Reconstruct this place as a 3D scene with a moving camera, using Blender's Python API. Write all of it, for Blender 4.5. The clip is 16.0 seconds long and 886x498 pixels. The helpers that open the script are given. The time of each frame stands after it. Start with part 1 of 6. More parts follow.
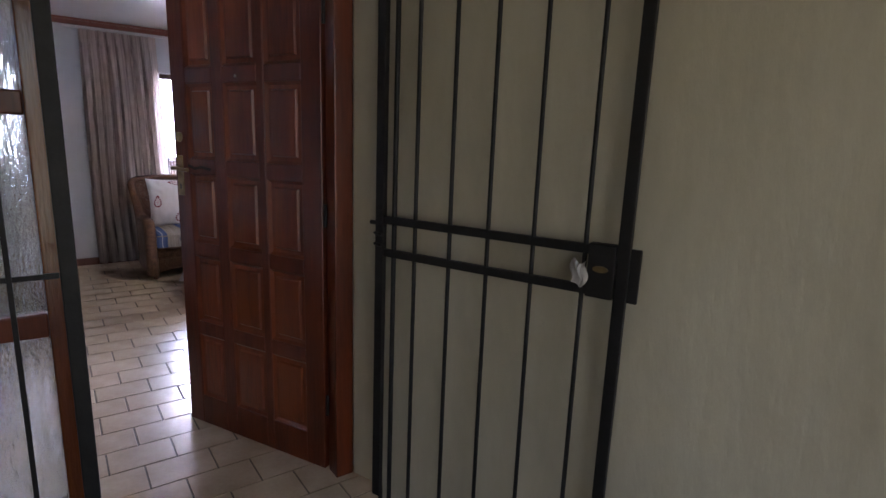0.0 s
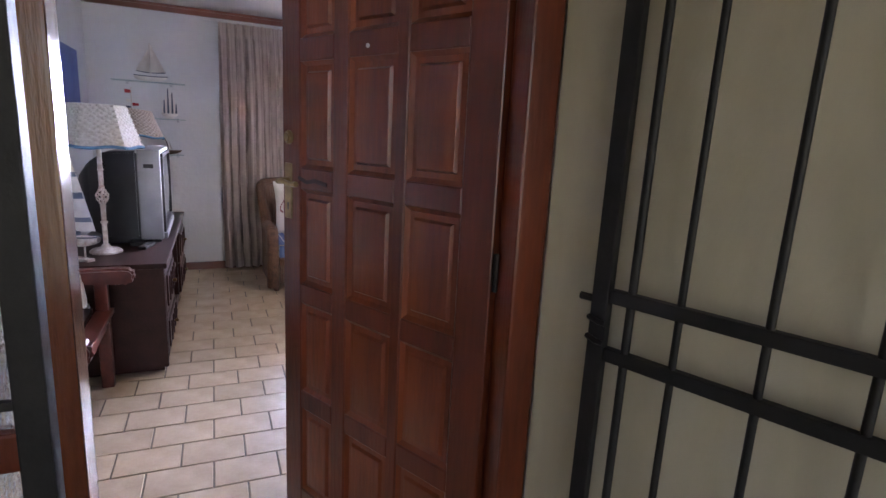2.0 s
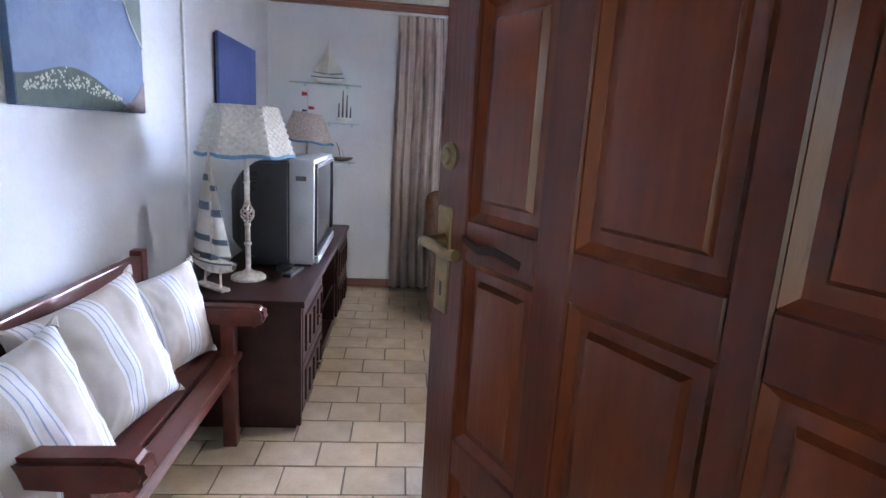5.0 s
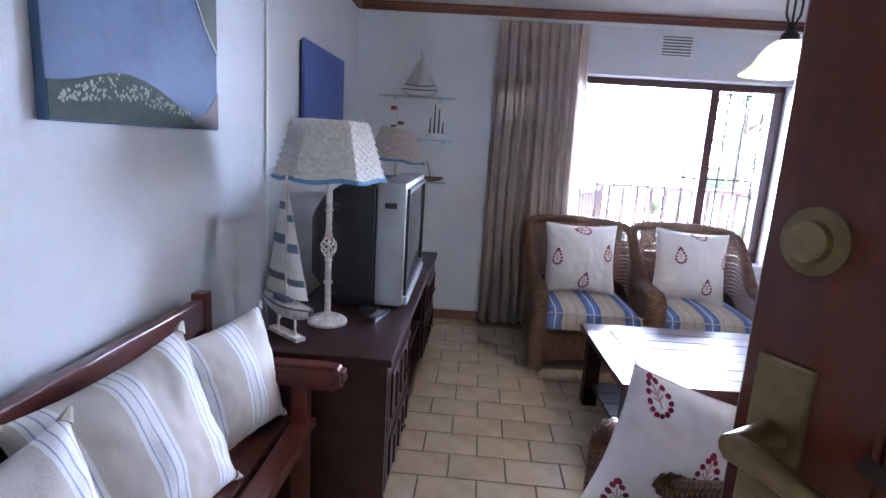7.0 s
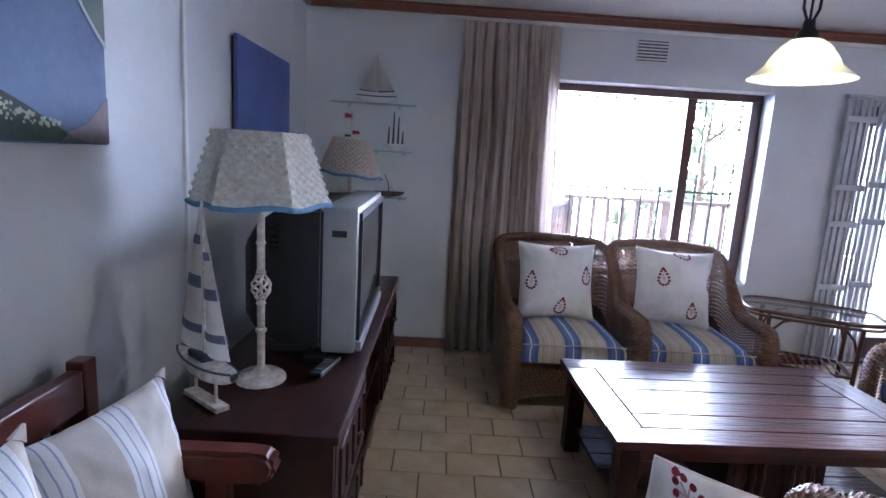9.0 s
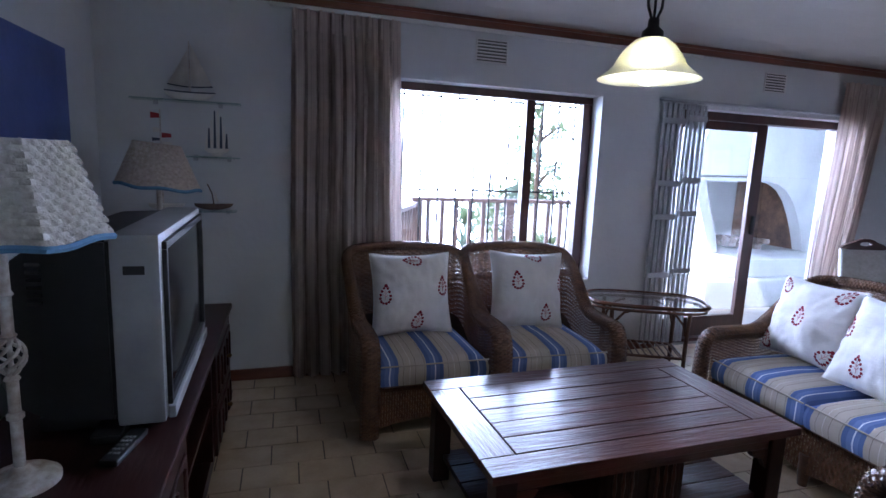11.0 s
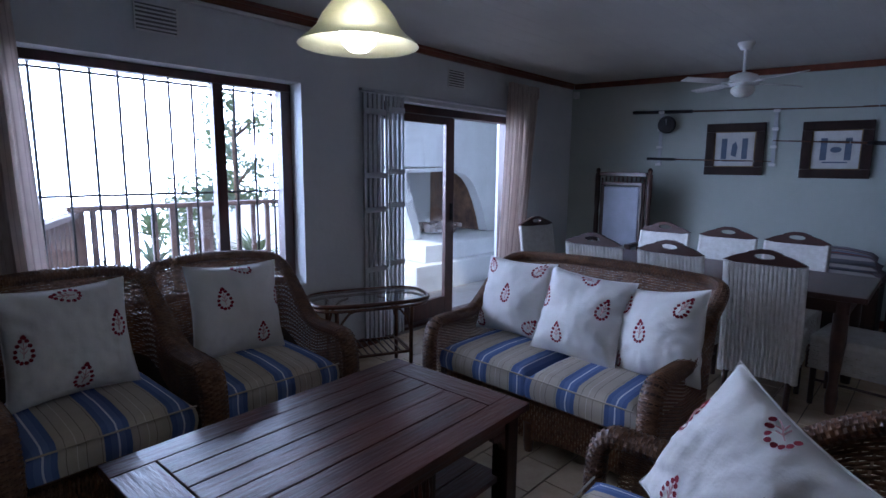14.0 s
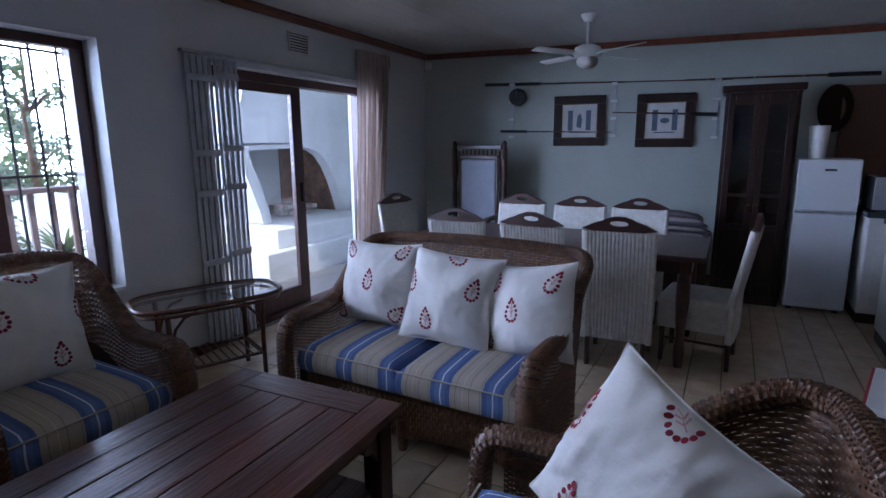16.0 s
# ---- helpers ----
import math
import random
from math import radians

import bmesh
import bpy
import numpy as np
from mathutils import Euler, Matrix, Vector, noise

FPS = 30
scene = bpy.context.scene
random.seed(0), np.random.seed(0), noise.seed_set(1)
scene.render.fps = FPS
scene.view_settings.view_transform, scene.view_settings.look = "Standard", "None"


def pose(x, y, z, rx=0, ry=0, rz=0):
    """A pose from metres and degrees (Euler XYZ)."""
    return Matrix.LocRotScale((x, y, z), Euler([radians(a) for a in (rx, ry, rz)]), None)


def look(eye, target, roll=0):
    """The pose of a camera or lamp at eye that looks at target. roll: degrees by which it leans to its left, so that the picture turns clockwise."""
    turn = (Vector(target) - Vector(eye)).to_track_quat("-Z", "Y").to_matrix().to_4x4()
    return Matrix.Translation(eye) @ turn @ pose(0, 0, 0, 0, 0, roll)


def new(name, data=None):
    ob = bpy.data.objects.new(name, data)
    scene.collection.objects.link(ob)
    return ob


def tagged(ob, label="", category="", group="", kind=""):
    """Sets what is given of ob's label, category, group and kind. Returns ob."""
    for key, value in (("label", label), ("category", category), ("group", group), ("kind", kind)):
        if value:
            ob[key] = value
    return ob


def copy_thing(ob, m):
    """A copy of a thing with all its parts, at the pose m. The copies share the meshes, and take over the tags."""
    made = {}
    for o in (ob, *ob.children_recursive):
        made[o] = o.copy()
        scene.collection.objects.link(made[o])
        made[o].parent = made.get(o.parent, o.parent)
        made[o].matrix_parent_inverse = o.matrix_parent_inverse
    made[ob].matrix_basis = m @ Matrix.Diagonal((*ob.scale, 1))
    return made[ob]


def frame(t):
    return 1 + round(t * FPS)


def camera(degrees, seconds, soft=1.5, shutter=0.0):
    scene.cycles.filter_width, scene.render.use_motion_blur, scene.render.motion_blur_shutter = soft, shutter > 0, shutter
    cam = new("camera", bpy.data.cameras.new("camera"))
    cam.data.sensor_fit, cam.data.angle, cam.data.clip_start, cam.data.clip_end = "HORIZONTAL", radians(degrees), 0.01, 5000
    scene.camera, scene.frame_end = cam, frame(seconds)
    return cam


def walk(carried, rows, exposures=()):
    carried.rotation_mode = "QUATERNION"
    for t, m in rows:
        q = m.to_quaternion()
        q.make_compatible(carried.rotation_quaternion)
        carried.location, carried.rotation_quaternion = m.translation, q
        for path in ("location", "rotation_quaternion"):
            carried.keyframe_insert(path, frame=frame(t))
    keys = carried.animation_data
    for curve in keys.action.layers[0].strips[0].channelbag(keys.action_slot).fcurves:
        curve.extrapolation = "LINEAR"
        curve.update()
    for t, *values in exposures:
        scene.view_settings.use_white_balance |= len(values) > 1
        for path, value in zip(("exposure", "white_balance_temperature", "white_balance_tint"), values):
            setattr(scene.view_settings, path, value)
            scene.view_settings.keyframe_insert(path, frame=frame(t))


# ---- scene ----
cam = camera(79.0, 16.0)
PATH = [
    (0, (0.453, 0.416, 1.405), (1.608, 2.0, 1.012), 1.9),
    (0.5, (0.480, 0.636, 1.406), (1.545, 2.283, 1.024), 2.6),
    (1, (0.55, 0.853, 1.408), (1.529, 2.553, 1.019), 2.8),
    (1.5, (0.653, 1.089, 1.412), (1.53, 2.842, 1.016), 2.8),
    (2, (0.706, 1.295, 1.404), (1.48, 3.095, 1.004), 2.9),
    (2.5, (0.711, 1.5, 1.403), (1.409, 3.332, 1.007), 3.3),
    (3, (0.711, 1.657, 1.403), (1.349, 3.511, 1.008), 3.4),
    (3.5, (0.747, 1.811, 1.402), (1.313, 3.688, 1.005), 3.5),
    (4, (0.808, 1.99, 1.41), (1.252, 3.898, 1.008), 3.5),
    (4.5, (0.85, 2.119, 1.418), (1.138, 4.055, 1.006), 3.4),
    (5, (0.851, 2.229, 1.419), (1.017, 4.178, 1.003), 3.4),
    (7.5, (0.697, 2.87, 1.445), (0.565, 4.831, 1.071), 3.5),
    (8, (0.704, 2.978, 1.459), (0.582, 4.94, 1.09), 3.5),
    (10.5, (0.685, 3.375, 1.468), (1.097, 5.307, 1.155), 2.7),
    (11, (0.738, 3.46, 1.485), (1.299, 5.353, 1.167), 2.4),
    (11.5, (0.772, 3.554, 1.482), (1.491, 5.395, 1.171), 2.3),
    (12, (0.827, 3.594, 1.478), (1.689, 5.373, 1.171), 2.1),
    (12.5, (0.87, 3.635, 1.462), (1.873, 5.339, 1.16), 1.7),
    (13, (0.901, 3.704, 1.466), (2.053, 5.311, 1.164), 1.4),
    (13.5, (0.918, 3.775, 1.474), (2.226, 5.258, 1.172), 1.0),
    (14, (0.925, 3.812, 1.459), (2.369, 5.163, 1.16), 0.6),
    (14.5, (0.965, 3.86, 1.441), (2.52, 5.08, 1.138), 0.4),
    (15, (1.012, 3.89, 1.438), (2.635, 5.012, 1.111), 0.0),
    (15.5, (1.109, 3.936, 1.437), (2.783, 4.971, 1.083), -0.3),
    (16, (1.174, 3.99, 1.435), (2.906, 4.915, 1.055), -0.4),
]
EXPOSURES = [(0.0, 1.75, 6650, 22), (1.0, 1.92, 6550, 24), (2.0, 2.48, 6650, 22), (3.0, 2.95, 6750, 19), (4.0, 3.0, 6600, 14), (5.0, 2.70, 6350, 12), (7.5, 2.22, 6050, 14), (8.2, 2.05, 6050, 13), (10.5, 1.0, 5850, 13), (12.0, 0.32, 5720, 12), (13.5, -0.25, 5720, 11), (15.0, -0.70, 5760, 11), (16.0, -0.40, 5850, 11)]
walk(cam, [(t, look(eye, target, roll)) for t, eye, target, roll in PATH], EXPOSURES)

# exterior daylight
SUN_EL, SUN_AZ = 58.0, 245.0
world = bpy.data.worlds.new("sky")
scene.world = world
world.use_nodes = True
wn = world.node_tree
sky = wn.nodes.new("ShaderNodeTexSky")
sky.sky_type, sky.sun_disc = "NISHITA", False
sky.sun_elevation, sky.sun_rotation = radians(SUN_EL), radians(SUN_AZ)
sky.dust_density, sky.air_density = 2.0, 1.0
wn.links.new(sky.outputs[0], wn.nodes["Background"].inputs[0])
wn.nodes["Background"].inputs[1].default_value = 0.15
sun = new("sun", bpy.data.lights.new("sun", "SUN"))
sun.data.energy, sun.data.angle, sun.data.color = 5.0, radians(0.5), (1.0, 0.95, 0.87)
sun_way = Vector((math.sin(radians(SUN_AZ)) * math.cos(radians(SUN_EL)), math.cos(radians(SUN_AZ)) * math.cos(radians(SUN_EL)), math.sin(radians(SUN_EL))))
sun.matrix_world = look(sun_way * 30, (0, 0, 0))


# ---------------------------------------------------------------- materials
def mat(name, base, rough=0.6, metal=0.0, vary=None, scale=8.0, bump=0.0, bump_scale=40.0, stretch=(1, 1, 1), coat=0.0, rand=0.0, alpha=1.0, spec=0.5, fine=0.25):
    """A principled surface with two scales of variation in colour and a fine relief."""
    m = bpy.data.materials.new(name)
    m.use_nodes = True
    nt = m.node_tree
    b = nt.nodes["Principled BSDF"]
    b.inputs["Roughness"].default_value, b.inputs["Metallic"].default_value = rough, metal
    b.inputs["Coat Weight"].default_value, b.inputs["Coat Roughness"].default_value = coat, 0.15
    b.inputs["Specular IOR Level"].default_value = spec
    tc = nt.nodes.new("ShaderNodeTexCoord")
    mp = nt.nodes.new("ShaderNodeMapping")
    mp.inputs["Scale"].default_value = stretch
    nt.links.new(tc.outputs["Object"], mp.inputs[0])
    vary = vary or tuple(c * 0.8 for c in base)
    n1 = nt.nodes.new("ShaderNodeTexNoise")
    n1.inputs["Scale"].default_value, n1.inputs["Detail"].default_value = scale, 4.0
    n2 = nt.nodes.new("ShaderNodeTexNoise")
    n2.inputs["Scale"].default_value, n2.inputs["Detail"].default_value = scale * 9, 3.0
    nt.links.new(mp.outputs[0], n1.inputs["Vector"])
    nt.links.new(mp.outputs[0], n2.inputs["Vector"])
    mm = nt.nodes.new("ShaderNodeMath")
    mm.operation = "MULTIPLY_ADD"
    mm.inputs[1].default_value = fine
    nt.links.new(n2.outputs[0], mm.inputs[0])
    nt.links.new(n1.outputs[0], mm.inputs[2])
    ramp = nt.nodes.new("ShaderNodeValToRGB")
    ramp.color_ramp.elements[0].position, ramp.color_ramp.elements[1].position = 0.42, 0.82
    ramp.color_ramp.elements[0].color, ramp.color_ramp.elements[1].color = (*vary, 1), (*base, 1)
    nt.links.new(mm.outputs[0], ramp.inputs[0])
    out = ramp.outputs[0]
    if rand:
        oi = nt.nodes.new("ShaderNodeObjectInfo")
        hs = nt.nodes.new("ShaderNodeHueSaturation")
        mr = nt.nodes.new("ShaderNodeMapRange")
        mr.inputs[3].default_value, mr.inputs[4].default_value = 1 - rand, 1 + rand
        nt.links.new(oi.outputs["Random"], mr.inputs[0])
        nt.links.new(mr.outputs[0], hs.inputs["Value"])
        nt.links.new(out, hs.inputs["Color"])
        out = hs.outputs[0]
    nt.links.new(out, b.inputs["Base Color"])
    if bump:
        n3 = nt.nodes.new("ShaderNodeTexNoise")
        n3.inputs["Scale"].default_value, n3.inputs["Detail"].default_value = bump_scale, 5.0
        nt.links.new(mp.outputs[0], n3.inputs["Vector"])
        bp = nt.nodes.new("ShaderNodeBump")
        bp.inputs["Strength"].default_value, bp.inputs["Distance"].default_value = bump, 0.01
        nt.links.new(n3.outputs[0], bp.inputs["Height"])
        nt.links.new(bp.outputs[0], b.inputs["Normal"])
    if alpha < 1:
        b.inputs["Alpha"].default_value = alpha
    return m


def wood(name, base, dark, rough=0.35, along="Z", coat=0.2, scale=14.0, relief=0.12, grain=90):
    """Stained timber whose grain runs along one axis of the object."""
    s = {"X": (0.12, 1, 1), "Y": (1, 0.12, 1), "Z": (1, 1, 0.12)}[along]
    return mat(name, base, rough, vary=dark, scale=scale, bump=relief, bump_scale=grain, stretch=s, coat=coat, rand=0.12, fine=0.4)


def striped(name, ground, bands, period, axis="X", weave=True):
    """Woven cloth with stripes across one UV axis; bands are (start, end, colour) within one period in metres."""
    m = mat(name, ground, 0.9, vary=tuple(c * 0.9 for c in ground), scale=12, bump=0.25, bump_scale=350, spec=0.2)
    nt = m.node_tree
    b = nt.nodes["Principled BSDF"]
    source = b.inputs["Base Color"].links[0].from_socket
    uv = nt.nodes.new("ShaderNodeUVMap")
    sep = nt.nodes.new("ShaderNodeSeparateXYZ")
    nt.links.new(uv.outputs[0], sep.inputs[0])
    mod = nt.nodes.new("ShaderNodeMath")
    mod.operation = "FLOORED_MODULO"
    mod.inputs[1].default_value = period
    nt.links.new(sep.outputs[axis], mod.inputs[0])
    for start, end, colour in bands:
        a = nt.nodes.new("ShaderNodeMath")
        a.operation = "GREATER_THAN"
        a.inputs[1].default_value = start
        c = nt.nodes.new("ShaderNodeMath")
        c.operation = "LESS_THAN"
        c.inputs[1].default_value = end
        nt.links.new(mod.outputs[0], a.inputs[0])
        nt.links.new(mod.outputs[0], c.inputs[0])
        both = nt.nodes.new("ShaderNodeMath")
        both.operation = "MULTIPLY"
        nt.links.new(a.outputs[0], both.inputs[0])
        nt.links.new(c.outputs[0], both.inputs[1])
        mix = nt.nodes.new("ShaderNodeMix")
        mix.data_type = "RGBA"
        nt.links.new(both.outputs[0], mix.inputs[0])
        nt.links.new(source, mix.inputs[6])
        mix.inputs[7].default_value = (*colour, 1)
        source = mix.outputs[2]
    nt.links.new(source, b.inputs["Base Color"])
    return m


def glass(name, rough=0.0, tint=(1, 1, 1), bump=0.0):
    m = bpy.data.materials.new(name)
    m.use_nodes = True
    nt = m.node_tree
    nt.nodes.remove(nt.nodes["Principled BSDF"])
    tr = nt.nodes.new("ShaderNodeBsdfTransparent")
    tr.inputs[0].default_value = (*tint, 1)
    gl = nt.nodes.new("ShaderNodeBsdfGlossy")
    gl.inputs["Roughness"].default_value = 0.03
    lw = nt.nodes.new("ShaderNodeLayerWeight")
    lw.inputs[0].default_value = 0.5
    pw = nt.nodes.new("ShaderNodeMath")
    pw.operation = "POWER"
    pw.inputs[1].default_value = 4.0
    ma = nt.nodes.new("ShaderNodeMath")
    ma.operation = "MULTIPLY_ADD"
    ma.inputs[1].default_value, ma.inputs[2].default_value = 0.85, 0.05
    mx = nt.nodes.new("ShaderNodeMixShader")
    nt.links.new(lw.outputs["Facing"], pw.inputs[0])
    nt.links.new(pw.outputs[0], ma.inputs[0])
    nt.links.new(ma.outputs[0], mx.inputs[0])
    nt.links.new(tr.outputs[0], mx.inputs[1])
    nt.links.new(gl.outputs[0], mx.inputs[2])
    nt.links.new(mx.outputs[0], nt.nodes["Material Output"].inputs[0])
    return m


def emitter(name, colour, strength):
    m = bpy.data.materials.new(name)
    m.use_nodes = True
    b = m.node_tree.nodes["Principled BSDF"]
    b.inputs["Base Color"].default_value = (*colour, 1)
    b.inputs["Emission Color"].default_value, b.inputs["Emission Strength"].default_value = (*colour, 1), strength
    return m


M_PLASTER = mat("white_wall_paint", (0.67, 0.69, 0.70), 0.75, vary=(0.60, 0.62, 0.63), scale=1.6, bump=0.25, bump_scale=28)
M_PORCH = mat("cream_plaster", (0.52, 0.475, 0.355), 0.55, vary=(0.40, 0.355, 0.255), scale=2.6, bump=1.0, bump_scale=11, stretch=(1, 1, 0.3))
M_CEIL = mat("white_ceiling_boards", (0.60, 0.59, 0.57), 0.45, vary=(0.55, 0.54, 0.53), scale=2.5, bump=0.05)
M_CORNICE = wood("cornice_wood", (0.20, 0.065, 0.035), (0.11, 0.035, 0.02), 0.35, "X")
M_TILE = mat("glazed_floor_tile", (0.61, 0.485, 0.345), 0.26, vary=(0.48, 0.365, 0.25), scale=7, bump=0.05, bump_scale=60, rand=0.08, coat=0.25)
M_GROUT = mat("dark_grout", (0.15, 0.125, 0.10), 0.9, scale=20)
M_DOOR = wood("reddish_door_wood", (0.128, 0.026, 0.0085), (0.058, 0.012, 0.005), 0.34, "Z", 0.25, 9)
M_STILE = wood("glossy_stile_wood", (0.135, 0.036, 0.012), (0.06, 0.016, 0.007), 0.2, "Z", 0.6, 9, 0.35)
M_PANEL = wood("orange_panel_wood", (0.172, 0.039, 0.011), (0.060, 0.013, 0.006), 0.30, "Z", 0.3, 7)
M_STEEL = mat("black_painted_steel", (0.016, 0.015, 0.015), 0.5, vary=(0.010, 0.009, 0.009), scale=15, bump=0.15, spec=0.25)
M_BRASS = mat("worn_brass", (0.30, 0.21, 0.10), 0.38, 0.9, vary=(0.17, 0.12, 0.06), scale=30, bump=0.1)
M_BENCH = wood("bench_red_wood", (0.115, 0.025, 0.015), (0.055, 0.013, 0.009), 0.3, "Y", 0.35)
M_TVSTAND = wood("dark_mahogany", (0.036, 0.010, 0.007), (0.017, 0.005, 0.004), 0.42, "Y", 0.10)
M_TABLE = wood("rustic_table_wood", (0.085, 0.022, 0.013), (0.035, 0.010, 0.007), 0.30, "X", 0.4, 11, 0.5, 60)
M_FRAMEWOOD = wood("window_frame_wood", (0.075, 0.025, 0.018), (0.04, 0.014, 0.011), 0.4, "Z")
M_WICKER = mat("brown_wicker", (0.20, 0.092, 0.04), 0.42, vary=(0.085, 0.034, 0.015), scale=26, bump=0.3, bump_scale=160, coat=0.25)
# dark brown of the hung basket; on the seats it paints shade in weave gaps
M_WICKERDARK = mat("dark_wicker_and_gap_shade", (0.05, 0.024, 0.012), 0.8, scale=30)
M_CANE = mat("dark_cane", (0.13, 0.055, 0.026), 0.35, vary=(0.06, 0.025, 0.013), scale=22, bump=0.1, coat=0.3)
M_WHITEWICKER = mat("white_wicker", (0.64, 0.63, 0.60), 0.6, vary=(0.52, 0.50, 0.46), scale=25, bump=0.3, bump_scale=140)
M_CHAIRWOOD = wood("dining_chair_wood", (0.052, 0.018, 0.012), (0.026, 0.010, 0.008), 0.38, "Y")
M_CURTAIN = striped("curtain_cloth", (0.74, 0.64, 0.585), [(0.0, 0.008, (0.54, 0.44, 0.40)), (0.030, 0.034, (0.56, 0.47, 0.43)), (0.052, 0.064, (0.74, 0.66, 0.60))], 0.075)
M_SEAT = striped("blue_striped_cloth", (0.50, 0.44, 0.36), [(0.030, 0.125, (0.10, 0.155, 0.34)), (0.052, 0.104, (0.145, 0.21, 0.42)), (0.076, 0.083, (0.70, 0.74, 0.82)), (0.150, 0.1525, (0.20, 0.17, 0.15)), (0.185, 0.1875, (0.68, 0.64, 0.58)), (0.215, 0.2175, (0.20, 0.17, 0.15)), (0.02, 0.0225, (0.24, 0.20, 0.18))], 0.245)
M_BENCHCLOTH = striped("striped_linen", (0.62, 0.58, 0.53), [(0.03, 0.10, (0.78, 0.78, 0.78)), (0.040, 0.044, (0.36, 0.44, 0.56)), (0.063, 0.067, (0.36, 0.44, 0.56)), (0.086, 0.090, (0.36, 0.44, 0.56))], 0.17)
M_PILLOW = mat("white_cotton", (0.76, 0.745, 0.72), 0.9, vary=(0.69, 0.67, 0.645), scale=10, bump=0.35, bump_scale=26, spec=0.15)
M_MOTIF = mat("dark_red_print", (0.24, 0.012, 0.03), 0.9, scale=40)
M_BLUSH = mat("pale_pink_print", (0.62, 0.36, 0.36), 0.9, scale=40)
M_WHITE = mat("white_gloss_paint", (0.76, 0.76, 0.75), 0.35, vary=(0.70, 0.70, 0.69), scale=9)
M_DISTRESSED = mat("distressed_white_paint", (0.74, 0.73, 0.70), 0.6, vary=(0.42, 0.34, 0.28), scale=34, bump=0.15)
M_NAVY = mat("dull_navy_paint", (0.07, 0.09, 0.14), 0.6, scale=20)
M_FADEDNAVY = mat("faded_navy_cloth", (0.17, 0.20, 0.27), 0.85, vary=(0.12, 0.15, 0.21), scale=30)
M_RED = mat("faded_red_paint", (0.45, 0.05, 0.06), 0.7, scale=20)
M_SAIL = mat("sail_cloth", (0.76, 0.74, 0.70), 0.9, vary=(0.64, 0.62, 0.58), scale=14, bump=0.1)
M_BLACK = mat("black_plastic", (0.012, 0.013, 0.015), 0.42, vary=(0.018, 0.018, 0.02), scale=20, bump=0.08, bump_scale=400)
M_SILVER = mat("silver_plastic", (0.34, 0.35, 0.36), 0.45, 0.2, vary=(0.29, 0.30, 0.31), scale=10)
M_SCREEN = mat("dark_tube_screen", (0.010, 0.012, 0.014), 0.08, scale=4, coat=0.4)
M_SHADE = mat("woven_white_shade", (0.70, 0.68, 0.62), 0.8, vary=(0.52, 0.49, 0.42), scale=60, bump=0.4, bump_scale=130)
M_SHADE2 = mat("woven_beige_shade", (0.62, 0.54, 0.47), 0.8, vary=(0.44, 0.37, 0.31), scale=60, bump=0.4, bump_scale=130)
M_TEAL = mat("blue_trim_cord", (0.12, 0.28, 0.48), 0.8, scale=50)
M_GLASS = glass("clear_pane")
M_SHELFGLASS = glass("greenish_glass", tint=(0.82, 0.93, 0.92))
M_STONE = mat("white_braai_plaster", (0.62, 0.63, 0.62), 0.8, vary=(0.54, 0.55, 0.54), scale=2.5, bump=0.3, bump_scale=20)
M_SOOT = mat("sooty_brick_lining", (0.33, 0.20, 0.13), 0.9, vary=(0.10, 0.07, 0.06), scale=5, bump=0.5, bump_scale=25)
M_DECK = mat("grey_terrace_slab", (0.42, 0.40, 0.38), 0.8, vary=(0.34, 0.32, 0.30), scale=3, bump=0.2)
M_RAIL = wood("weathered_rail_wood", (0.115, 0.070, 0.055), (0.065, 0.042, 0.035), 0.65, "X", 0.0)
M_LEAF = mat("leaf_green", (0.15, 0.19, 0.10), 0.5, vary=(0.10, 0.14, 0.07), scale=6)
M_LEAF2 = mat("blue_green_leaf", (0.16, 0.20, 0.145), 0.45, vary=(0.11, 0.15, 0.11), scale=6)
M_BARK = mat("bark", (0.16, 0.11, 0.08), 0.9, vary=(0.08, 0.055, 0.04), scale=14, bump=0.6)
M_EARTH = mat("garden_earth", (0.16, 0.14, 0.09), 0.95, vary=(0.09, 0.10, 0.05), scale=0.8, bump=0.4, bump_scale=6)
M_GREYMETAL = mat("grey_painted_metal", (0.52, 0.54, 0.57), 0.45, 0.0, vary=(0.42, 0.44, 0.47), scale=12)
M_IRON = mat("dark_wrought_iron", (0.035, 0.030, 0.030), 0.45, 0.6, scale=25)
M_DARKFRAME = wood("dark_picture_frame", (0.030, 0.016, 0.013), (0.016, 0.010, 0.008), 0.35, "Z")
M_PAPER = mat("print_paper", (0.66, 0.66, 0.65), 0.8, scale=6)
M_PRINTBLUE = mat("printed_slate_blue", (0.13, 0.17, 0.25), 0.8, scale=15)
M_CABINET = wood("dark_cabinet_wood", (0.026, 0.009, 0.006), (0.012, 0.005, 0.004), 0.38, "Z")
M_EASTWALL = mat("pale_green_wall_paint", (0.47, 0.515, 0.475), 0.75, vary=(0.42, 0.465, 0.43), scale=1.5, bump=0.25, bump_scale=28)
# porch floor is out of view; dark grey lowers the bounce onto the wall
M_PORCHFLOOR = mat("low_bounce_porch_paving", (0.15, 0.14, 0.13), 0.8, vary=(0.10, 0.095, 0.09), scale=3, bump=0.2)
M_RUB = mat("dark_rubbed_wood", (0.028, 0.010, 0.006), 0.8, scale=30)
# dark grey paints the shade behind the vent slats
M_VENTSHADE = mat("shaded_vent_back", (0.16, 0.16, 0.16), 0.9, scale=20)
M_KITCHEN = mat("warm_brown_kitchen_wall", (0.30, 0.19, 0.14), 0.6, vary=(0.24, 0.15, 0.11), scale=3, bump=0.2)
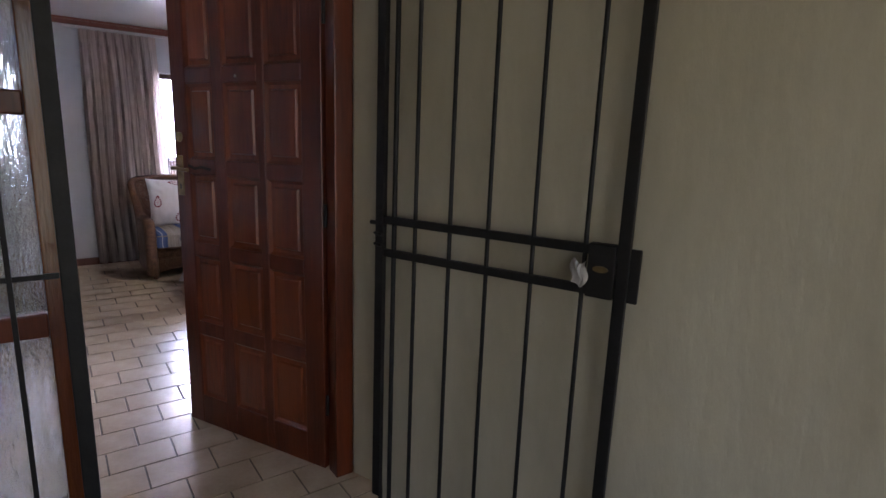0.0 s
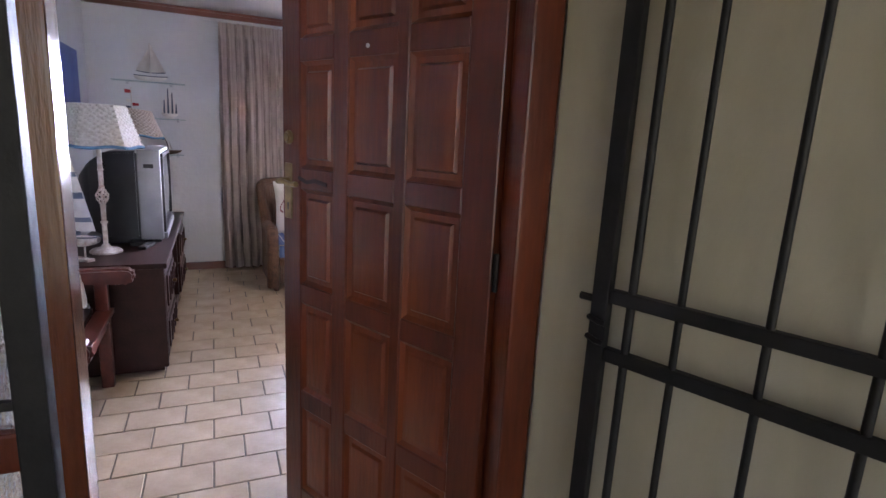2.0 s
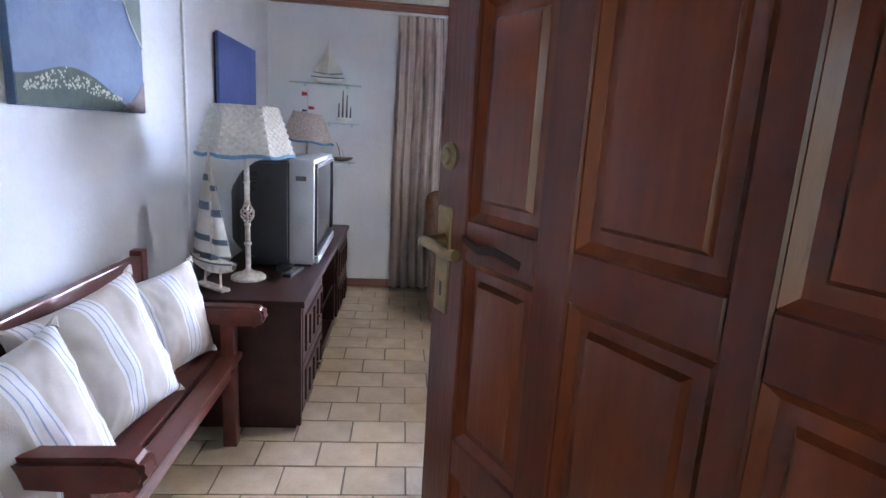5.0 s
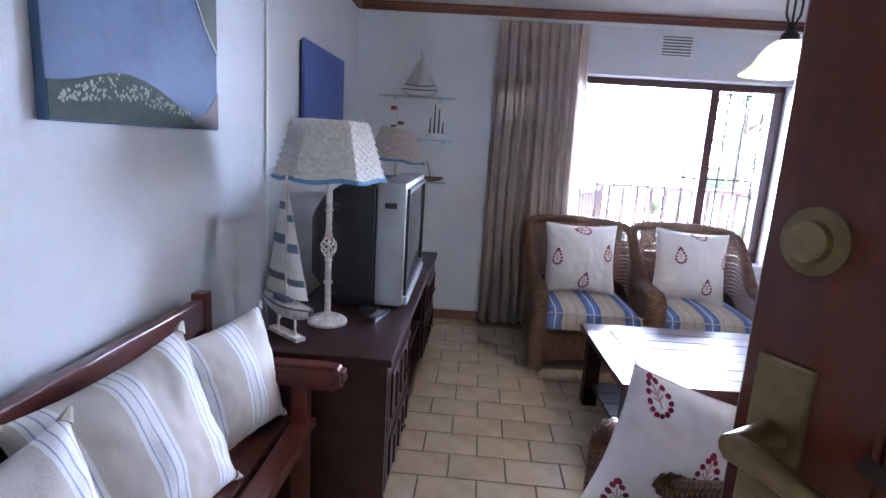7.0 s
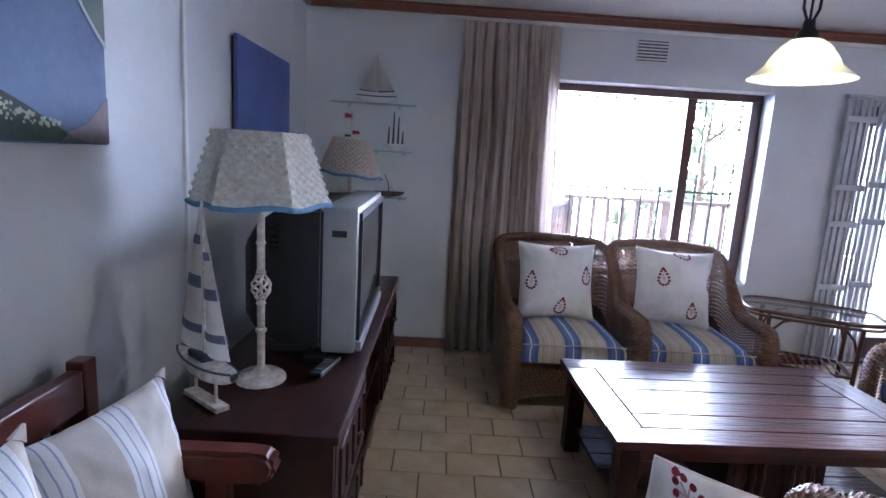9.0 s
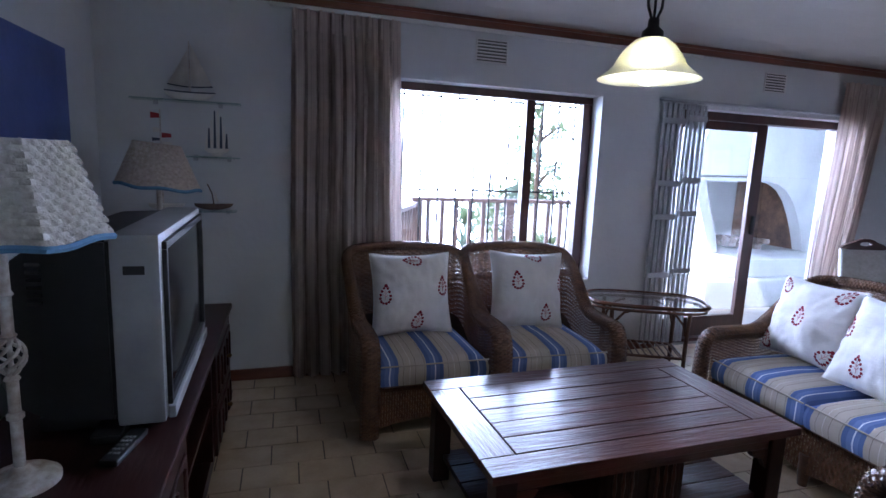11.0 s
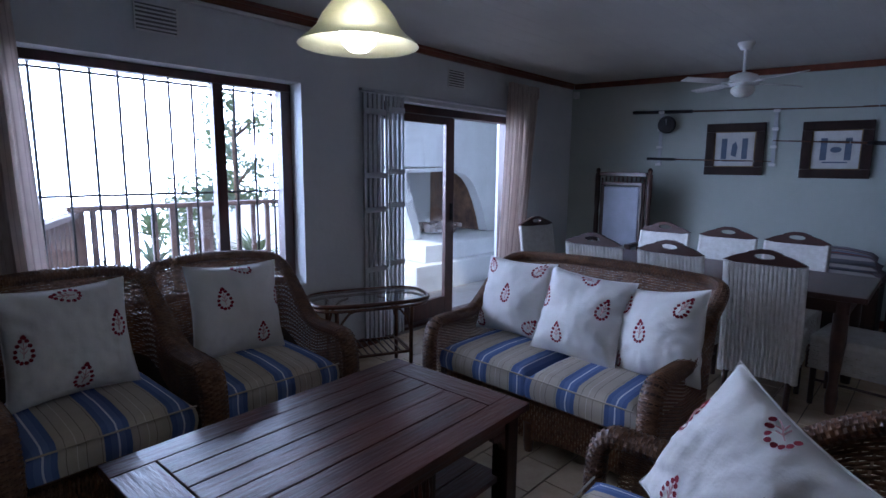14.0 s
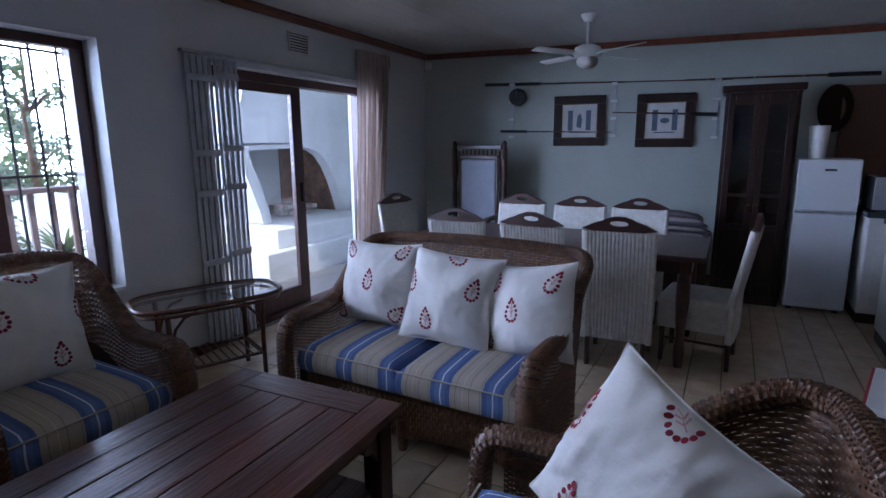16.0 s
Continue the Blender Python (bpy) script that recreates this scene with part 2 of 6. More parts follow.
M_FRIDGE = mat("fridge_enamel", (0.62, 0.65, 0.68), 0.3, vary=(0.64, 0.67, 0.70), scale=3, coat=0.2)


def let_light_through(m, share):
    """Thin cloth or leaf: part of the light passes to the far side."""
    nt = m.node_tree
    b = nt.nodes["Principled BSDF"]
    tl = nt.nodes.new("ShaderNodeBsdfTranslucent")
    mx = nt.nodes.new("ShaderNodeMixShader")
    mx.inputs[0].default_value = share
    nt.links.new(b.inputs["Base Color"].links[0].from_socket, tl.inputs[0])
    nt.links.new(b.outputs[0], mx.inputs[1])
    nt.links.new(tl.outputs[0], mx.inputs[2])
    nt.links.new(mx.outputs[0], nt.nodes["Material Output"].inputs[0])


let_light_through(M_LEAF, 0.5)
let_light_through(M_LEAF2, 0.5)
let_light_through(M_CURTAIN, 0.3)
for m_ in (M_DOOR, M_PANEL, M_TVSTAND):
    m_.node_tree.nodes["Principled BSDF"].inputs["Specular IOR Level"].default_value = 0.25




# ---------------------------------------------------------------- mesh helpers
BOXY = set()


def mesh_of(name, bm, material, smooth=True):
    angle = 12 if id(bm) in BOXY else 48
    BOXY.discard(id(bm))
    me = bpy.data.meshes.new(name)
    bmesh.ops.recalc_face_normals(bm, faces=bm.faces[:])
    bm.to_mesh(me)
    bm.free()
    for m in material if isinstance(material, (list, tuple)) else [material]:
        me.materials.append(m)
    if smooth:
        me.shade_smooth()
        me.set_sharp_from_angle(angle=radians(angle))
    return me


def part(name, bm, material, parent=None, label="", m=None):
    ob = new(name, mesh_of(name, bm, material))
    ob.parent = parent
    if m is not None:
        ob.matrix_basis = m
    return tagged(ob, label)


def thing(name, m, label, category, group="", kind=""):
    ob = new(name)
    ob.empty_display_size = 0.1
    ob.matrix_basis = m
    return tagged(ob, label, category, group, kind)


def box(bm, x0, x1, y0, y1, z0, z1, bevel=0.0, seg=2):
    made = bmesh.ops.create_cube(bm, size=1.0)["verts"]
    bmesh.ops.scale(bm, vec=(x1 - x0, y1 - y0, z1 - z0), verts=made)
    bmesh.ops.translate(bm, vec=((x0 + x1) / 2, (y0 + y1) / 2, (z0 + z1) / 2), verts=made)
    if bevel:
        edges = list({e for v in made for e in v.link_edges})
        bmesh.ops.bevel(bm, geom=edges, offset=bevel, segments=seg, affect="EDGES", profile=0.6)
    return bm


def boxes(*rows, bevel=0.0):
    bm = bmesh.new()
    BOXY.add(id(bm))
    for r in rows:
        box(bm, *r[:6], r[6] if len(r) > 6 else bevel)
    return bm


def one(x0, x1, y0, y1, z0, z1, bevel=0.0, seg=2):
    bm = bmesh.new()
    BOXY.add(id(bm))
    return box(bm, x0, x1, y0, y1, z0, z1, bevel, seg)


def surface(bm, f, nu, nv, closed_u=False, closed_v=False, us=1.0, vs=1.0):
    """A grid of faces over f(u, v), u and v from 0 to 1, with UVs scaled by us and vs metres."""
    uvl = bm.loops.layers.uv.verify()
    cu, cv = (nu if closed_u else nu + 1), (nv if closed_v else nv + 1)
    vs_ = [[bm.verts.new(f(i / nu, j / nv)) for j in range(cv)] for i in range(cu)]
    for i in range(nu):
        for j in range(nv):
            q = [(i, j), (i + 1, j), (i + 1, j + 1), (i, j + 1)]
            try:
                face = bm.faces.new([vs_[a % cu][b % cv] for a, b in q])
            except ValueError:
                continue
            for loop, (a, b) in zip(face.loops, q):
                loop[uvl].uv = (a / nu * us, b / nv * vs)
    return bm


def tube(bm, pts, r, seg=8, r2=None, caps=True):
    """A round bar along points; r a radius or one for each point; r2 a second radius for an oval section."""
    pts = [Vector(p) for p in pts]
    rings = []
    side = None
    for i, p in enumerate(pts):
        d = (pts[min(i + 1, len(pts) - 1)] - pts[max(i - 1, 0)]).normalized()
        if side is None:
            side = d.cross(Vector((0, 0, 1)))
            if side.length < 0.05:
                side = d.cross(Vector((0, 1, 0)))
        side = (side - d * side.dot(d)).normalized()
        up = d.cross(side)
        ra = r[i] if isinstance(r, (list, tuple)) else r
        rb = ra if r2 is None else r2
        rings.append([bm.verts.new(p + side * ra * math.cos(6.28319 * k / seg) + up * rb * math.sin(6.28319 * k / seg)) for k in range(seg)])
    for a, b in zip(rings, rings[1:]):
        for k in range(seg):
            bm.faces.new((a[k], a[(k + 1) % seg], b[(k + 1) % seg], b[k]))
    if caps:
        bm.faces.new(rings[0][::-1])
        bm.faces.new(rings[-1])
    return bm


def bar(p, q, r, seg=8, r2=None):
    return tube(bmesh.new(), [p, q], r, seg, r2)


def lathe(bm, profile, seg=24, at=(0, 0, 0)):
    """Turns (radius, height) pairs round the vertical."""
    at = Vector(at)
    rings = [[bm.verts.new(at + Vector((max(r, 1e-4) * math.cos(6.28319 * k / seg), max(r, 1e-4) * math.sin(6.28319 * k / seg), z))) for k in range(seg)] for r, z in profile]
    for a, b in zip(rings, rings[1:]):
        for k in range(seg):
            bm.faces.new((a[k], a[(k + 1) % seg], b[(k + 1) % seg], b[k]))
    return bm


def turned(profile, seg=24, at=(0, 0, 0)):
    return lathe(bmesh.new(), profile, seg, at)


def prism(outline, y0, y1, bevel=0.0):
    """An outline in x and z pushed from y0 to y1."""
    bm = bmesh.new()
    a = [bm.verts.new((x, y0, z)) for x, z in outline]
    b = [bm.verts.new((x, y1, z)) for x, z in outline]
    bm.faces.new(a)
    bm.faces.new(b[::-1])
    n = len(a)
    for i in range(n):
        bm.faces.new((a[i], b[i], b[(i + 1) % n], a[(i + 1) % n]))
    if bevel:
        bmesh.ops.bevel(bm, geom=[e for e in bm.edges], offset=bevel, segments=2, affect="EDGES")
    return bm


def slab_xy(outline, z0, z1, bevel=0.0):
    bm = prism([(x, y) for x, y in outline], 0, 1)
    for v in bm.verts:
        x, y, z = v.co
        v.co = (x, z, z0 + (z1 - z0) * y)
    if bevel:
        bmesh.ops.bevel(bm, geom=[e for e in bm.edges], offset=bevel, segments=2, affect="EDGES")
    return bm


def woven(bm, f, rows, stakes, width=0.8, lift=0.004, per=2, stake_width=0.25):
    """Basketwork over f(u, v): flat strands along u that pass over and under stakes along v."""
    def n_at(u, v):
        e = 0.004
        a = f(min(u + e, 1), v) - f(max(u - e, 0), v)
        b = f(u, min(v + e, 1)) - f(u, max(v - e, 0))
        c = a.cross(b)
        return c.normalized() if c.length > 1e-9 else Vector((0, 0, 1))
    steps = stakes * per
    for j in range(rows):
        prev = None
        v0, v1 = (j + 0.5 - width / 2) / rows, (j + 0.5 + width / 2) / rows
        for i in range(steps + 1):
            u = i / steps
            off = lift * math.cos(math.pi * (i / per + j))
            n = n_at(u, (v0 + v1) / 2)
            mid = f(u, (v0 + v1) / 2) + n * (off + lift * 0.6)
            cur = [bm.verts.new(f(u, v0) + n * off), bm.verts.new(mid), bm.verts.new(f(u, v1) + n * off)]
            if prev:
                bm.faces.new((prev[0], cur[0], cur[1], prev[1]))
                bm.faces.new((prev[1], cur[1], cur[2], prev[2]))
            prev = cur
    for i in range(stakes + 1):
        prev = None
        half = stake_width / stakes / 2
        for j in range(rows + 1):
            v = j / rows
            u = i / stakes
            n = n_at(u, v)
            off = -lift * math.cos(math.pi * (i + j))
            cur = [bm.verts.new(f(min(max(u - half, 0), 1), v) + n * off), bm.verts.new(f(min(max(u + half, 0), 1), v) + n * off)]
            if prev:
                bm.faces.new((prev[0], cur[0], cur[1], prev[1]))
            prev = cur
    return bm


def smoothstep(a, b, x):
    t = min(max((x - a) / (b - a), 0), 1)
    return t * t * (3 - 2 * t)


# ---------------------------------------------------------------- large structure
NORTH = pose(-0.3, 7.06, 0, 0, 0, 1.72)      # window wall: local x along it, y outwards
CEIL = 2.47


def structure(name, bm, material, label, category, m=None):
    ob = part(name, bm, material, None, label, m)
    return tagged(ob, category=category, kind="structure")


structure("wall_north", boxes((-0.2, 1.75, 0, 0.28, -0.2, 2.6), (1.75, 3.35, 0, 0.28, -0.2, 0.60), (1.75, 3.35, 0, 0.28, 2.03, 2.6), (3.35, 4.07, 0, 0.28, -0.2, 2.6), (4.07, 6.05, 0, 0.28, 2.0, 2.6), (4.07, 6.05, 0, 0.28, -0.2, -0.02), (6.05, 7.45, 0, 0.28, -0.2, 2.6)), M_PLASTER, "white painted plaster wall with window and terrace door", "wall", NORTH)
structure("wall_west", boxes((-0.5, -0.3, 2.02, 7.05, -0.2, 2.6)), M_PLASTER, "white painted plaster wall behind the bench", "wall")
EAST = Matrix.Translation((6.9, 7.3, 0)) @ Matrix.Rotation(radians(8), 4, "Z") @ Matrix.Translation((-6.9, -7.3, 0))   # dining wall, turned a little
structure("wall_east", boxes((6.9, 7.1, 1.85, 7.35, -0.2, 2.6)), M_EASTWALL, "pale green plaster wall behind the dining table", "wall", EAST)
structure("wall_south", boxes((1.41, 3.6, 2.30, 2.42, -0.2, 2.6), (-0.3, 1.41, 2.30, 2.42, 2.14, 2.6)), M_PLASTER, "white plaster wall around the front door", "wall")
# closes the room out of view; its brown soaks up bounced light
structure("wall_kitchen", boxes((3.6, 7.9, 2.30, 2.42, -0.2, 2.6)), M_KITCHEN, "unseen closing wall, made brown to darken the room", "wall")
structure("splashback", boxes((6.884, 6.8985, 2.46, 3.10, 0.905, 1.95, 0.003)), M_KITCHEN, "warm brown panel on the wall beside the fridge", "splashback", EAST)
structure("porch_wall", boxes((0, 0.2, -5.0, 0.0, -0.3, 2.51)), M_PORCH, "rough cream plaster wall beside the entrance", "wall", pose(1.39, 2.296, 0, 0, 0, 21.8))
# added out of view: its length holds daylight back from the porch
structure("porch_side_wall", boxes((-0.74, -0.62, -2.5, 2.46, -0.3, 2.6)), M_PORCH, "unseen cream plaster wall added to dim the porch", "wall")
# overhead cover, never in view, sized to cut sky light on the door
structure("porch_ceiling", boxes((-2.2, 3.2, -3.4, 2.298, 2.52, 2.6)), M_CEIL, "unseen white boarded cover added to dim the porch", "ceiling")
structure("porch_floor", boxes((-3.0, 3.4, -3.0, 2.098, -0.3, -0.13)), M_PORCHFLOOR, "paved porch floor one step down, darkened to cut bounced light", "floor")
structure("threshold", boxes((-0.62, 1.40, 2.10, 2.146, -0.2, -0.002)), M_TILE, "tiled threshold under the front door", "threshold")

bm = bmesh.new()
BOXY.add(id(bm))
for i in range(53):
    y0 = 2.05 + i * 0.1
    box(bm, -0.35, 7.85, y0 + 0.0006, y0 + 0.0994, CEIL + 0.0002 * (i % 2), CEIL + 0.02)
box(bm, -0.5, 7.9, 2.02, 7.6, CEIL + 0.021, CEIL + 0.1)
structure("ceiling", bm, M_CEIL, "white painted tongue and groove board ceiling", "ceiling")

structure("cornice_north", boxes((0.02, 7.18, -0.035, -0.001, 2.405, CEIL - 0.003, 0.006), (0.02, 7.18, -0.05, -0.036, 2.445, CEIL - 0.003)), M_CORNICE, "dark varnished timber cornice", "cornice", NORTH)
structure("cornice_east", boxes((6.865, 6.898, 2.25, 7.24, 2.405, CEIL - 0.003, 0.006)), M_CORNICE, "dark varnished timber cornice", "cornice", EAST)
structure("cornice_west", boxes((-0.299, -0.265, 2.25, 7.04, 2.405, CEIL - 0.003, 0.006)), M_CORNICE, "dark varnished timber cornice", "cornice")
structure("baseboard_north", boxes((0.02, 4.05, -0.018, -0.001, 0, 0.075, 0.004)), M_CORNICE, "dark timber skirting board", "baseboard", NORTH)
structure("baseboard_west", boxes((-0.299, -0.282, 2.25, 7.03, 0, 0.075, 0.004)), M_CORNICE, "dark timber skirting board", "baseboard")
structure("baseboard_east", boxes((6.882, 6.899, 2.25, 7.24, 0, 0.075, 0.004)), M_CORNICE, "dark timber skirting board", "baseboard", EAST)
structure("floor", boxes((-0.5, 7.9, 2.15, 7.5, -0.2, -0.006)), M_GROUT, "dark grouted bed of the tiled floor", "floor")
FLOOR = bpy.data.objects["floor"]
structure("cable_trunking", boxes((-0.299, -0.287, 5.235, 5.26, 0.08, 2.40, 0.003)), M_WHITE, "white cable trunking running up the wall", "trunking")

# terrace and garden
structure("terrace", boxes((-1.0, 12.0, 7.28, 12.0, -0.35, -0.06)), M_DECK, "grey paved terrace outside the doors", "terrace")
bm = bmesh.new()
surface(bm, lambda u, v: Vector(((u - 0.5) * 600 * abs(u - 0.5) * 2 if abs(u - 0.5) > 0.02 else (u - 0.5) * 24, -60 + v * 400, -0.36 - max(0, (-60 + v * 400) - 12) * 0.42)), 24, 80)
structure("ground", bm, M_EARTH, "garden ground falling away from the house", "ground")
bm = bmesh.new()
surface(bm, lambda u, v: Vector((-420 + 900 * u, 300 - 160 * (2 * u - 1) ** 2, -180 + 330 * v)), 16, 4)
structure("backdrop", bm, emitter("bright_haze", (0.79, 0.91, 1.25), 24.0), "bright hazy sky over the sea", "backdrop")

# window: sliding timber frame in the deep reveal
win = thing("window_1", NORTH, "dark timber sliding window in a deep white reveal", "window", kind="structure")
part("window_frame", boxes((1.75, 3.35, 0.13, 0.21, 0.60, 0.66, 0.004), (1.75, 3.35, 0.13, 0.21, 1.975, 2.028, 0.004), (1.75, 1.81, 0.13, 0.21, 0.661, 1.974, 0.004), (3.27, 3.35, 0.13, 0.21, 0.661, 1.974, 0.004)), M_FRAMEWOOD, win)
part("sash", boxes((2.79, 2.86, 0.14, 0.20, 0.661, 1.974, 0.004)), M_FRAMEWOOD, win, "dark meeting stile")
part("window_sill", one(1.75, 3.35, 0.003, 0.128, 0.60, 0.615, 0.004), M_WHITE, win)
for a, b in ((1.81, 2.79), (2.86, 3.27)):
    p = part("pane", one(a, b, 0.168, 0.172, 0.661, 1.974), M_GLASS, win)
    p.visible_shadow = False
bars = thing("burglar_bars", NORTH, "thin dark metal burglar bars outside the window", "burglar bars")
for i in range(11):
    part("upright", bar((1.866 + i * 0.1405, 0.255, 0.602), (1.866 + i * 0.1405, 0.255, 2.028), 0.008, 6), M_STEEL, bars)
for z in (1.28, 1.96):
    part("crossbar", bar((1.752, 0.25, z), (3.348, 0.25, z), 0.008, 6), M_STEEL, bars)

# terrace door: one glazed leaf shut, the other half slid away
pd = thing("door_2", NORTH, "dark timber sliding terrace door with one half open", "door", kind="structure")
part("door_frame", boxes((4.07, 6.05, 0.10, 0.22, 1.93, 1.998, 0.004), (4.07, 4.11, 0.10, 0.22, 0.021, 1.929, 0.004), (6.01, 6.05, 0.10, 0.22, 0.021, 1.929, 0.004), (4.07, 6.05, 0.08, 0.24, -0.019, 0.02, 0.004)), M_FRAMEWOOD, pd)
leaf = part("door_leaf", boxes((4.112, 4.18, 0.14, 0.18, 0.022, 1.928, 0.004), (5.045, 5.165, 0.14, 0.18, 0.022, 1.928, 0.004), (4.181, 5.044, 0.14, 0.18, 0.022, 0.20, 0.004), (4.181, 5.044, 0.14, 0.18, 1.86, 1.928, 0.004)), M_FRAMEWOOD, pd)
p = part("pane", one(4.181, 5.044, 0.158, 0.162, 0.201, 1.859), M_GLASS, leaf)
p.visible_shadow = False
part("latch", one(5.10, 5.125, 0.115, 0.139, 0.95, 1.12, 0.006), M_STEEL, leaf)

gate = thing("folding_security_gate", NORTH, "pale grey folded trellis security gate beside the terrace door", "security gate")
random.seed(4)
for i in range(17):
    x = 3.87 + i * 0.024 + (0.03 if i > 8 else 0)
    part("slat", one(x, x + 0.016, -0.05 + 0.012 * (i % 2), -0.028 + 0.012 * (i % 2), 0.05, 2.02, 0.002, 1), M_GREYMETAL, gate)
for z in (0.35, 0.62, 1.10, 1.37, 1.86):
    part("hinge_band", one(3.865, 4.09, -0.062, -0.052, z, z + 0.045, 0.003, 1), M_GREYMETAL, gate)
    part("hinge_band", one(4.115, 4.30, -0.062, -0.052, z + 0.03, z + 0.075, 0.003, 1), M_GREYMETAL, gate)
part("top_track", one(3.86, 6.2, -0.045, -0.002, 2.035, 2.055, 0.003, 1), M_GREYMETAL, gate)


def air_vent(m):
    v = thing("air_vent", m, "white louvred air vent high on the wall", "air vent", "wall vents")
    part("backing", one(0, 0.22, -0.006, -0.001, 0, 0.14), M_VENTSHADE, v)
    part("rim", boxes((-0.008, 0.228, -0.014, -0.001, -0.008, 0.0), (-0.008, 0.228, -0.014, -0.001, 0.14, 0.148), (-0.008, 0.0, -0.014, -0.001, 0.001, 0.139), (0.22, 0.228, -0.014, -0.001, 0.001, 0.139)), M_WHITE, v)
    for i in range(6):
        part("slat", one(0.002, 0.218, -0.013, -0.0065, 0.010 + i * 0.022, 0.019 + i * 0.022), M_WHITE, v)


air_vent(NORTH @ pose(2.31, 0, 2.19))
air_vent(NORTH @ pose(4.90, 0, 2.19))


# ---------------------------------------------------------------- entrance
side = thing("glazed_side_panel", pose(0, 0, 0), "reddish timber side panel with rippled glass panes", "side window", kind="structure")
part("stile", one(0.404, 0.468, 2.37, 2.455, -0.004, 2.138, 0.006), M_STILE, side)
part("stile", one(-0.298, -0.22, 2.37, 2.45, -0.004, 2.138, 0.006), M_STILE, side)
RIPPLE = mat("rippled_glass", (0.86, 0.90, 0.90), 0.06, vary=(0.70, 0.74, 0.74), scale=5, bump=1.0, bump_scale=13, stretch=(2.2, 1, 0.35))
rp = RIPPLE.node_tree
rp.nodes["Principled BSDF"].inputs["Transmission Weight"].default_value = 0.9
for n_ in rp.nodes:
    if n_.bl_idname == "ShaderNodeBump":
        n_.inputs["Distance"].default_value = 0.035
for z0, z1 in ((-0.003, 0.20), (0.775, 0.850), (1.440, 1.508), (2.04, 2.137)):
    part("rail", one(-0.219, 0.403, 2.385, 2.435, z0, z1, 0.005), M_DOOR, side)
for z0, z1 in ((0.201, 0.774), (0.851, 1.439), (1.509, 2.039)):
    p = part("pane", one(-0.219, 0.403, 2.408, 2.414, z0, z1), RIPPLE, side, "rippled obscure glass")
    p.visible_shadow = False
jamb = structure("door_jamb", boxes((1.312, 1.388, 2.298, 2.378, -0.003, 2.138, 0.006), (1.352, 1.392, 2.379, 2.425, -0.003, 2.138, 0.004), (0.469, 1.311, 2.30, 2.378, 2.105, 2.138, 0.004)), M_DOOR, "reddish varnished timber door jamb", "door frame")

DW, DH = 0.85, 2.09
door_m = Matrix.Translation((1.312, 2.381, 0.01)) @ Matrix.Rotation(radians(116.5), 4, "Z")
door = thing("door_1", door_m, "open reddish panelled timber front door", "door", kind="structure")
cols = ((0.100, 0.292), (0.332, 0.527), (0.592, 0.757))
rows = ((0.145, 0.460), (0.525, 0.840), (0.905, 1.217), (1.283, 1.603), (1.670, 1.980))
rects = [(0, 0.100), (0.292, 0.332), (0.527, 0.592), (0.757, DW)]
bm = boxes()
for a, b in rects:
    box(bm, a, b, -0.022, 0.022, 0, DH, 0.003, 1)
for a, b in cols:
    for z0, z1 in ((0, 0.145), (0.460, 0.525), (0.840, 0.905), (1.217, 1.283), (1.603, 1.670), (1.980, DH)):
        box(bm, a, b, -0.0215, 0.0215, z0, z1, 0.003, 1)
part("door_leaf", bm, M_DOOR, door)
for a, b in cols:
    for z0, z1 in rows:
        bm = boxes()
        for s in (-1, 1):
            # raised and fielded panel: sunk rim, slope, flat field
            r = [(a, b, z0, z1, 0.016), (a + 0.012, b - 0.012, z0 + 0.012, z1 - 0.012, 0.006), (a + 0.028, b - 0.028, z0 + 0.028, z1 - 0.028, 0.007), (a + 0.034, b - 0.034, z0 + 0.034, z1 - 0.034, 0.016), (a + 0.040, b - 0.040, z0 + 0.040, z1 - 0.040, 0.017)]
            rings = [[bm.verts.new(c) for c in ((p[0], s * p[4], p[2]), (p[1], s * p[4], p[2]), (p[1], s * p[4], p[3]), (p[0], s * p[4], p[3]))] for p in r]
            for q, w in zip(rings, rings[1:]):
                for k in range(4):
                    bm.faces.new((q[k], q[(k + 1) % 4], w[(k + 1) % 4], w[k]))
            bm.faces.new(rings[-1])
        part("panel", bm, M_PANEL, door)
part("rubbed_mark", tube(bmesh.new(), [(0.62, 0.0222, 1.240), (0.68, 0.0222, 1.248), (0.72, 0.0222, 1.240), (0.765, 0.0222, 1.252)], 0.0015, 6, 0.007), M_RUB, door, "dark rubbed streak beside the handle")
